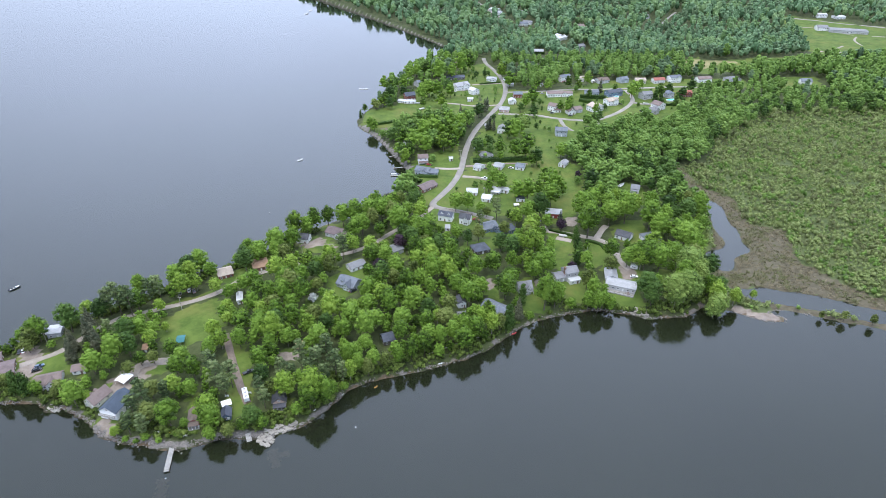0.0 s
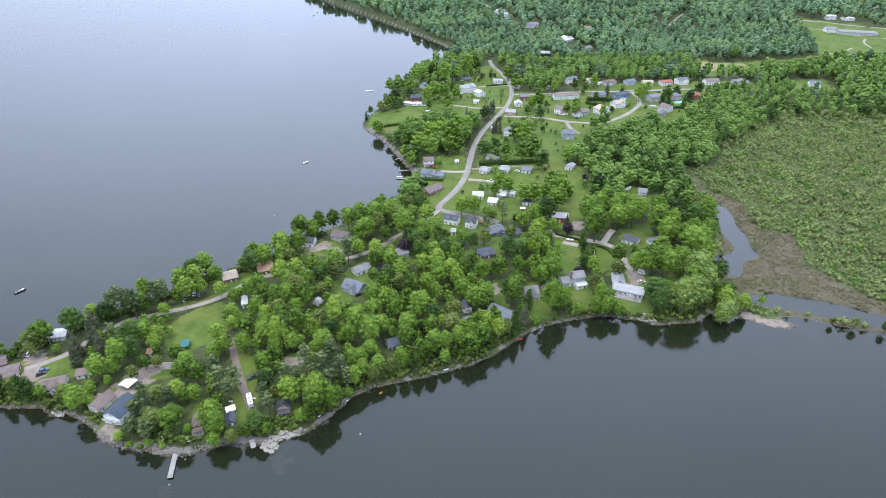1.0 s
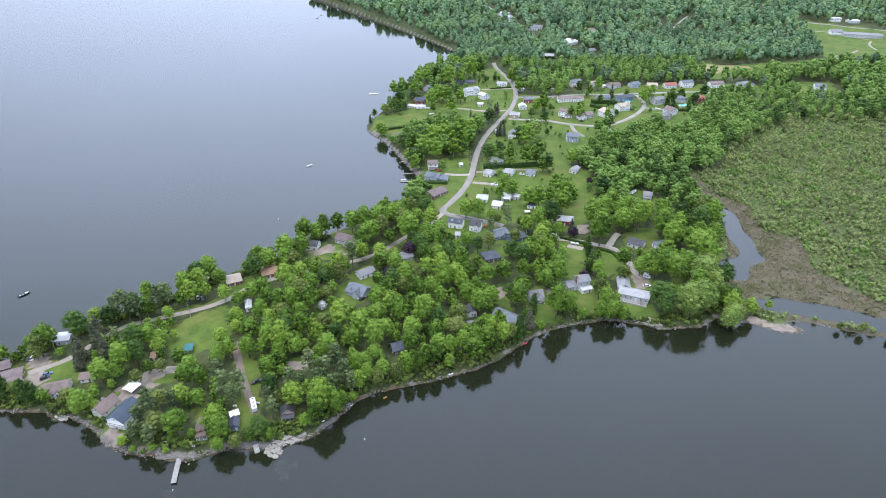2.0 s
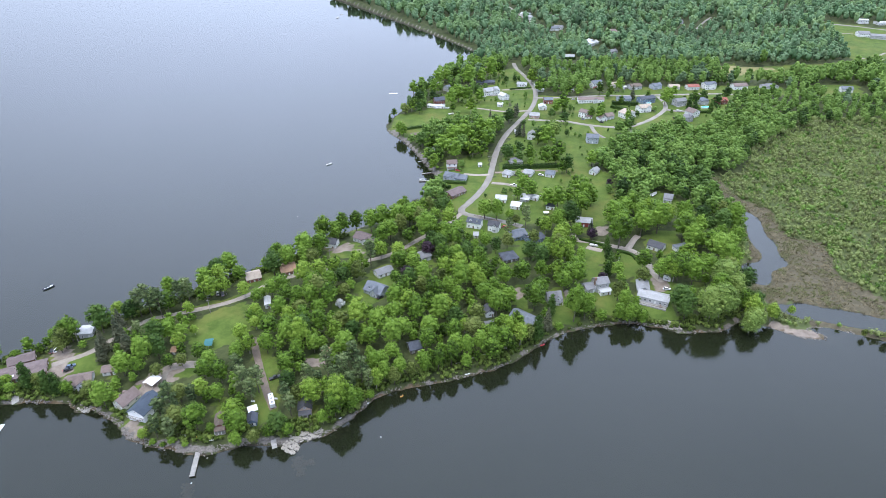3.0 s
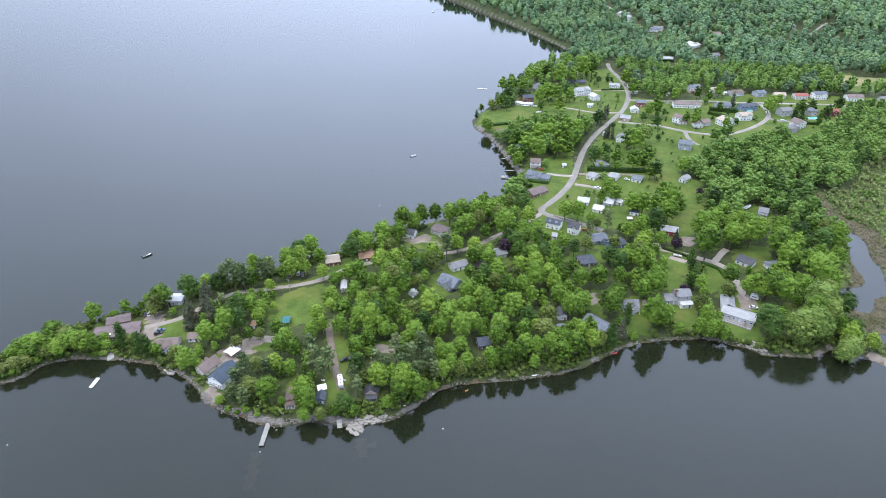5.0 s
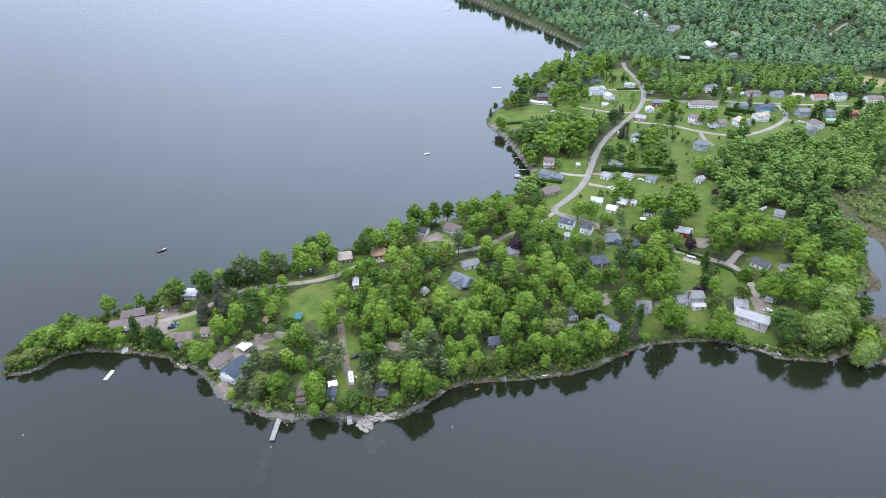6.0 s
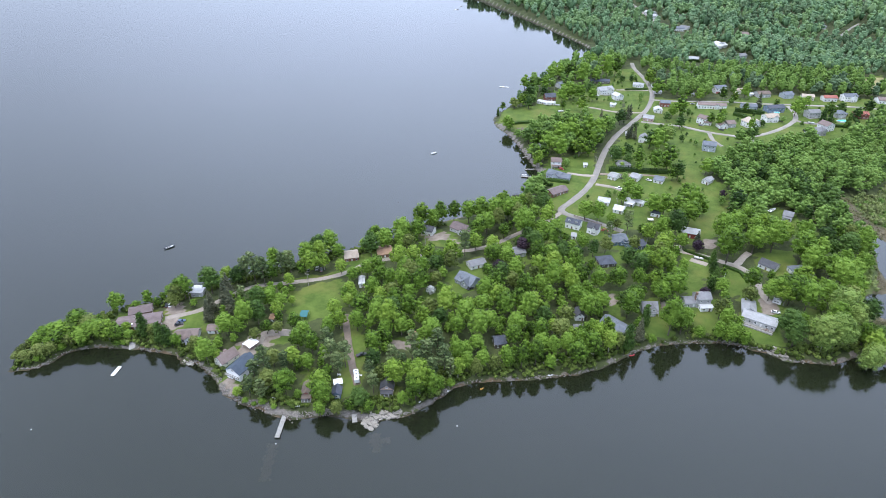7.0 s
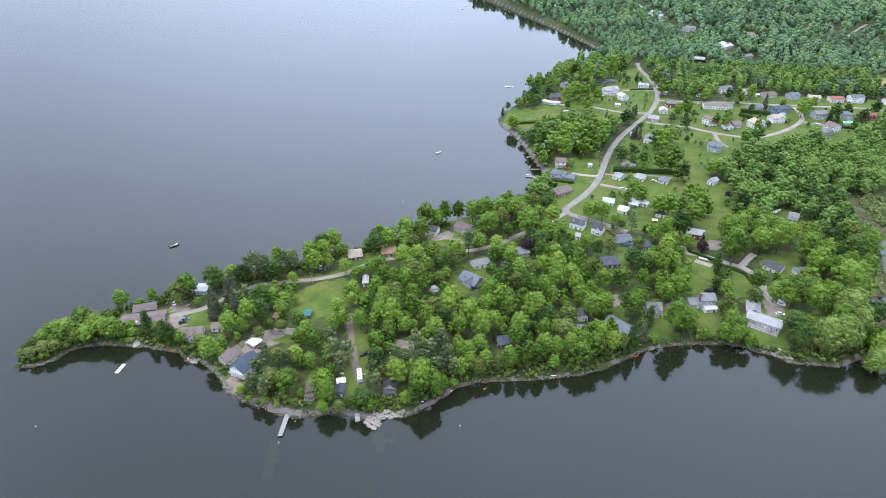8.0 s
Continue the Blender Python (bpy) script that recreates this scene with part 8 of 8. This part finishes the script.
def bench(x, y, turn=0.0):
    ob = tagged(new("garden_bench"), "white wooden garden bench on the lawn", "bench")
    ob.matrix_basis = pose(x, y, ground_z(x, y), 0, 0, turn)
    for nm, q in (("seat", (-0.9, 0.9, -0.25, 0.25, 0.42, 0.48)), ("backrest", (-0.9, 0.9, 0.25, 0.32, 0.48, 0.95)), ("leg", (-0.8, -0.7, -0.2, 0.2, -0.1, 0.42)), ("leg", (0.7, 0.8, -0.2, 0.2, -0.1, 0.42))):
        bm = bmesh.new()
        box(bm, *q)
        part(nm, bm, WHITE, ob)


def stairs(x, y, turn, length, width=1.3):
    """Timber steps down the bank to the lake; local x runs up the bank."""
    ob = tagged(new("bank_stairs"), "weathered timber stairs down the bank", "stairs")
    ob.matrix_basis = pose(x, y, 0, 0, 0, turn)
    z0, z1 = 0.3, max(ground_z(x + math.cos(radians(turn)) * length / 2, y + math.sin(radians(turn)) * length / 2), 2.0)
    n = int((z1 - z0) / 0.18)
    for i in range(n):
        px = -length / 2 + length * i / n
        bm = bmesh.new()
        box(bm, px, px + length / n + 0.05, -width / 2, width / 2, z0 + (z1 - z0) * i / n, z0 + (z1 - z0) * i / n + 0.06)
        part("tread", bm, TIMBER, ob)
    for sy in (-width / 2, width / 2):
        bm = bmesh.new()
        tube(bm, (-length / 2, sy, z0 - 0.1), (length / 2, sy, z1 - 0.1), 0.09, sides=5)
        part("stringer", bm, TIMBER_BROWN, ob)


def bank_wall(x, y, turn, length, tall=0.5, label="low pale stone retaining wall on the bank"):
    ob = tagged(new("retaining_wall"), label, "retaining wall")
    c, s = math.cos(radians(turn)), math.sin(radians(turn))
    n = max(3, int(length / 1.2))
    r = random.Random(int(x + y))
    for i in range(n):
        t = -length / 2 + length * (i + 0.5) / n
        px, py = x + c * t, y + s * t
        bm = bmesh.new()
        box(bm, -length / n / 2 + 0.02, length / n / 2 - 0.02, -0.22, 0.22, -0.5, tall + r.uniform(-0.06, 0.06))
        bmesh.ops.bevel(bm, geom=bm.edges[:], offset=0.04, segments=1, affect="EDGES")
        o = part("stone_block", bm, CONCRETE, ob)
        o.matrix_basis = pose(px, py, ground_z(px, py), 0, 0, turn + r.uniform(-2, 2))


def patio_set(x, y, z, turn):
    """A round table with four chairs round it on a deck; z is the deck's top."""
    table = tagged(new("patio_table"), "round dark brown patio table on a timber deck", "table")
    table.matrix_basis = pose(x, y, z, 0, 0, turn)
    bm = bmesh.new()
    tube(bm, (0, 0, 0.69), (0, 0, 0.74), 0.6, sides=16)
    part("tabletop", bm, TIMBER_BROWN, table)
    for k in range(4):
        a = math.pi / 4 + k * math.pi / 2
        bm = bmesh.new()
        tube(bm, (0.45 * math.cos(a), 0.45 * math.sin(a), 0), (0.4 * math.cos(a), 0.4 * math.sin(a), 0.69), 0.03)
        part("leg", bm, TIMBER_BROWN, table)
    first = None
    for k in range(4):
        a = k * 90 + turn
        m = pose(x + 1.05 * math.cos(radians(a)), y + 1.05 * math.sin(radians(a)), z, 0, 0, a)
        if first:
            copy_thing(first, m)
            continue
        first = tagged(new("patio_chair"), "dark brown patio chair drawn up to the table", "chair", group="chairs round the patio table")
        first.matrix_basis = m
        bm = bmesh.new()
        box(bm, -0.24, 0.24, -0.25, 0.25, 0.42, 0.47)
        part("seat", bm, TIMBER_BROWN, first)
        bm = bmesh.new()
        box(bm, 0.2, 0.26, -0.25, 0.25, 0.5, 0.95)
        part("backrest", bm, TIMBER_BROWN, first)
        for i in (-0.2, 0.2):
            for j in (-0.2, 0.2):
                bm = bmesh.new()
                tube(bm, (i, j, 0), (i, j, 0.42), 0.025)
                part("leg", bm, TIMBER_BROWN, first)


def bank_growth():
    """Low bushes on the banks and reeds on the mud."""
    rng = np.random.default_rng(31)
    p = scatter(-285, 195, 155, 365, 1.7, 12, 170000)
    d, m = inland(p[:, 0], p[:, 1]), marshy(p[:, 0], p[:, 1])
    ok = (d > 0.7 + 2.8 * stony(p[:, 0], p[:, 1])) & (d < 11) & (m < 0.4)
    for poly in CLEARINGS.values():
        ok &= ~inside(poly, p[:, 0], p[:, 1])
    for poly in BARE.values():
        ok &= ~inside(poly, p[:, 0], p[:, 1])
    ok &= rng.random(len(p)) < np.clip(0.95 + 0.35 * wobble(p[:, 0], p[:, 1], 26, 3), 0.4, 1)
    p = p[ok]
    z = height(p[:, 0], p[:, 1])
    shapes = [scrub_shape(500 + k, 34) for k in range(5)]
    joined("bank_bushes", [(x, y, h, rng.uniform(1.3, 3.6), rng.uniform(0.8, 1.6), rng.integers(0, 9)) for (x, y), h in zip(p, z)], shapes, LEAF_BANK, "rough green bushes on the stony bank", "bushes")
    p = scatter(150, 300, 225, 490, 1.15, 14, 110000)
    ok = inside(BARE["mud_bank"], p[:, 0], p[:, 1]) & (inland(p[:, 0], p[:, 1]) > 0.3)
    ok &= rng.random(len(p)) < np.clip(0.80 + 0.4 * wobble(p[:, 0], p[:, 1], 30, 7), 0.25, 1)
    p = p[ok]
    z = height(p[:, 0], p[:, 1])
    tuft = []
    for s in range(3):
        g = np.random.default_rng(700 + s)
        v = []
        for _ in range(12):
            a, o, l = g.uniform(0, 6.28), g.normal(scale=0.22, size=2), g.uniform(0.5, 1.0)
            w = np.array([math.cos(a + 1.57), math.sin(a + 1.57), 0]) * 0.10
            b, t = np.array([o[0], o[1], 0]), np.array([o[0] + 0.5 * l * math.cos(a), o[1] + 0.5 * l * math.sin(a), 0.62 * l])
            v += [b - w, b + w, t + w * 0.3, t - w * 0.3]
        v = np.array(v)
        tuft.append((v, np.arange(len(v)).reshape(-1, 4), np.zeros((0, 3), int), np.full(len(v), 0.5)))
    joined("mud_reeds", [(x, y, h, rng.uniform(0.9, 1.9), rng.uniform(0.5, 0.9), rng.integers(0, 9)) for (x, y), h in zip(p, z)], tuft, REED, "pale brown reed stubble on the mud bank", "reeds")
    green = (0.5 * wobble(p[:, 0], p[:, 1], 34, 11) + rng.random(len(p)) * 0.5 > 0.30) | inside(SEDGE, p[:, 0], p[:, 1])
    joined("sedge", [(x, y, h, rng.uniform(1.0, 2.0), rng.uniform(0.6, 1.1), rng.integers(0, 9)) for (x, y), h in zip(p[green], z[green])], tuft, LEAF_SCRUB, "green sedge growing on the mud bank", "sedge")


LEAF_BANK = leafage("bank_leaves", (0.038, 0.062, 0.011), (0.088, 0.130, 0.024), (0.160, 0.212, 0.048))
REED = leafage("dry_reeds", (0.072, 0.060, 0.033), (0.157, 0.133, 0.076), (0.257, 0.223, 0.139), 0.1)
bank_growth()


boat(-22.2, 616.6, 29, 6.2, where='land', hull='white', label='white boat on a trailer at the meadow edge')
dock(-174.0, 201.9, 64, 4.3, width=3.0, label='short white-grey landing stage at the shore')
bench(-88.3, 208.4)
kayak(-117.5, 245.3, 29, 1.8, colour='white')
hedge(128.8, 854.5, 6, 16.0, width=4, tall=3)
hedge(257.7, 657.5, -95, 22.2, width=3, tall=2.5)
hedge(235.9, 631.7, -7, 14.9, width=3, tall=2.2)
car(58.8, 622.2, -36, 3.9, colour='silver')
car(109.7, 605.2, -23, 3.1, colour='grey')
car(109.3, 673.6, 13, 3.5, colour='silver')
car(22.8, 376.3, -7, 2.2, colour='red')
car(39.8, 441.6, -10, 2.5, colour='silver')
car(32.5, 446.0, -11, 2.5, colour='white', kind='pickup')
car(35.6, 463.5, -24, 1.8, colour='black')
car(55.1, 464.5, -13, 2.1, colour='white')
dock(-112.7, 174.8, 101, 15.0, width=2.1)
sunken(-109.4, 155.9, -75, 19.0, width=2.4)
sunken(-69.8, 175.2, -67, 10.2, width=2.4)
sunken(-66.5, 177.2, 18, 4.6, width=2.0)
raft(-205.9, 188.2, 96, 6.7, width=1.9)
ramp(-210.4, 207.2, 116, 7.4, width=3.0)
# stands in for a small greyish dock, built with the ramp shape
ramp(-82.8, 185.1, 114, 4.1, width=2.2)
boat(-250.5, 297.8, 53, 6.2, label='moored motorboat with dark hull and white deck')
boat(-122.4, 492.1, 42, 5.5, hull='white', label='small white motorboat moored in the bay')
raft(-91.7, 703.5, 2, 10.4, width=2.6, label='long pale floating raft anchored off the point')
dock(-35.7, 460.3, 3, 13.9, width=1.8, label='grey timber dock in the bay')
boat(-40.4, 463.3, -0, 4.5, hull='white', label='white motorboat tied beside the bay dock')
dock(-37.5, 475.7, 14, 7.9, width=1.5, label='narrow grey timber pier in the bay')
dock(-43.9, 501.2, 36, 6.6, width=1.5, label='short grey timber pier at the beach')
boat(-246.7, 1172.0, 62, 9.5, hull='white', label='distant white motorboat on the lake')
boat(-245.7, 1204.7, 62, 6.6, hull='white', label='distant small white motorboat on the lake')
buoy(-217.1, 147.7)
buoy(-38.0, 191.7)
buoy(-125.1, 394.4)
buoy(-110.5, 164.6)
car(-211.1, 237.9, 117, 5.7, colour='black')
car(-209.4, 238.6, 114, 4.6, colour='white')
car(-194.1, 223.5, 37, 2.3, colour='black')
car(-194.2, 225.9, 41, 2.0, colour='blue')
car(-142.1, 290.0, 118, 4.0, colour='grey')
car(-92.3, 221.6, 32, 2.5, colour='black', kind='pickup')
caravan(-89.5, 206.7, -66, 8.8)
car(112.8, 304.6, -5, 3.0, colour='white')
camper(115.2, 314.0, -23, 4.3)
boat(79.3, 354.5, -18, 5.3, where='land', hull='white', label='white motorboat on a trailer beside a lawn')
boat(137.2, 432.9, 48, 7.7, where='land', hull='white', label='white motorboat on a trailer in a clearing')
car(129.4, 426.4, 57, 4.7, colour='white')
car(64.8, 375.8, -36, 2.9, colour='grey', kind='pickup')
car(186.2, 637.2, -9, 3.5, colour='black')
car(202.3, 614.7, -72, 4.5, colour='black')
car(126.4, 595.8, -17, 2.9, colour='black')
car(-11.9, 475.1, -24, 2.0, colour='red')
car(12.3, 680.3, -27, 3.4, colour='white')
car(31.2, 651.8, 64, 10.6, colour='white', kind='pickup')
boat(213.5, 638.3, -24, 5.8, where='land', hull='white', label='white boat on a trailer beside a driveway')
car(-51.1, 289.6, 45, 2.3, colour='black')
hedge(36.8, 479.1, 2, 23.9, width=4, tall=3)
hedge(61.3, 481.7, 10, 25.6, width=4, tall=3)
hedge(-16.1, 450.6, -12, 23.7, width=3, tall=2)
hedge(-23.5, 444.0, -24, 14.5, width=3, tall=2)
hedge(80.2, 358.1, -29, 20.0, width=1.6, tall=1.4, label='low clipped hedge beside the gravel drive')
hedge(97.1, 345.9, -34, 10.3, width=1.6, tall=1.4, label='low clipped hedge beside the gravel drive')
hedge(102.5, 338.8, -75, 8.6, width=1.6, tall=1.4, label='low clipped hedge beside the gravel drive')
hedge(161.1, 656.0, -7, 26.9, width=4, tall=3.5)
hedge(152.5, 641.6, -40, 18.8, width=4, tall=3)
hedge(-45.6, 582.1, 25, 53.9, width=3, tall=2)
hedge(54.1, 713.0, 11, 24.7, width=2, tall=1.6)
fence(11.3, 389.1, -28, 20.9)
pool(244.7, 650.3, 17, 12.4, width=6)
pool(188.2, 662.8, 19, 5.9, width=4.5)
pole(14.6, 485.3)
pole(-199.7, 243.0, tall=8)
pole(30.3, 410.5)
pole(-33.8, 687.7)
pole(-142.5, 272.5)
pole(-88.8, 333.1)
flagpole(90.4, 331.6, tall=5)
canopy(-148.8, 216.3, 69, 5.8, width=5.5)
canopy(-132.4, 244.4, 12, 3.7, width=5.5, cloth='teal', label='teal canvas garden canopy on posts')
canopy(-96.2, 200.5, 29, 3.9, width=3.5, label='pale tarpaulin shelter among parked trailers')
kayak(37.6, 257.0, 29, 3.2, colour='red')
kayak(-115.8, 186.5, 13, 2.1, colour='yellow')
kayak(-31.5, 216.7, 48, 2.0, colour='orange')
kayak(-1.1, 232.6, 25, 2.6, colour='white')
kayak(-57.3, 200.6, 42, 1.4, colour='white')
kayak(-46.5, 211.7, 69, 1.4, colour='white')
slabs(-70.0, 189.9, 20, 13.7, count=52, reach=4)
slabs(-75.6, 184.1, -28, 6.5, count=46, reach=5)
slabs(108.9, 274.7, -20, 8.2, count=40, reach=4, label='pale rock ledge at the lakeside')
slabs(101.6, 276.2, -12, 6.0, count=8, reach=3, label='pale rock blocks at the lakeside')
slabs(-175.0, 202.3, -10, 5.1, count=7, reach=3, label='pale broken concrete on the shore')
stairs(2.9, 237.4, 96, 5.4)
stairs(-66.1, 193.0, 106, 3.3)
bank_wall(-0.5, 241.2, 29, 14.9)
bank_wall(13.1, 248.1, 26, 15.5)
bench(-109.5, 184.7)
bench(-121.9, 186.3)
bench(55.2, 290.9, turn=30)
bench(-98.1, 206.5)
boat(29.3, 507.7, -8, 5.0, where='land', hull='white', label='white boat on a trailer among garden shrubs')
boat(-36.4, 636.0, 8, 5.6, where='land', hull='white', label='white boat on a trailer beside meadow sheds')
boat(-27.1, 636.0, -6, 5.2, where='land', hull='white', label='white boat on a trailer beside meadow sheds')
canopy(52.5, 396.9, 10, 3.4, width=2.8, tall=2.2, label='small white canopy on a back lawn')
car(-149.2, 288.0, 100, 4.4, colour='grey')
car(-145.2, 290.9, 110, 4.4, colour='silver')
top = shore_house.matrix_basis @ Vector((4.6, -1.9, 0.3))
patio_set(top.x, top.y, top.z, -22)
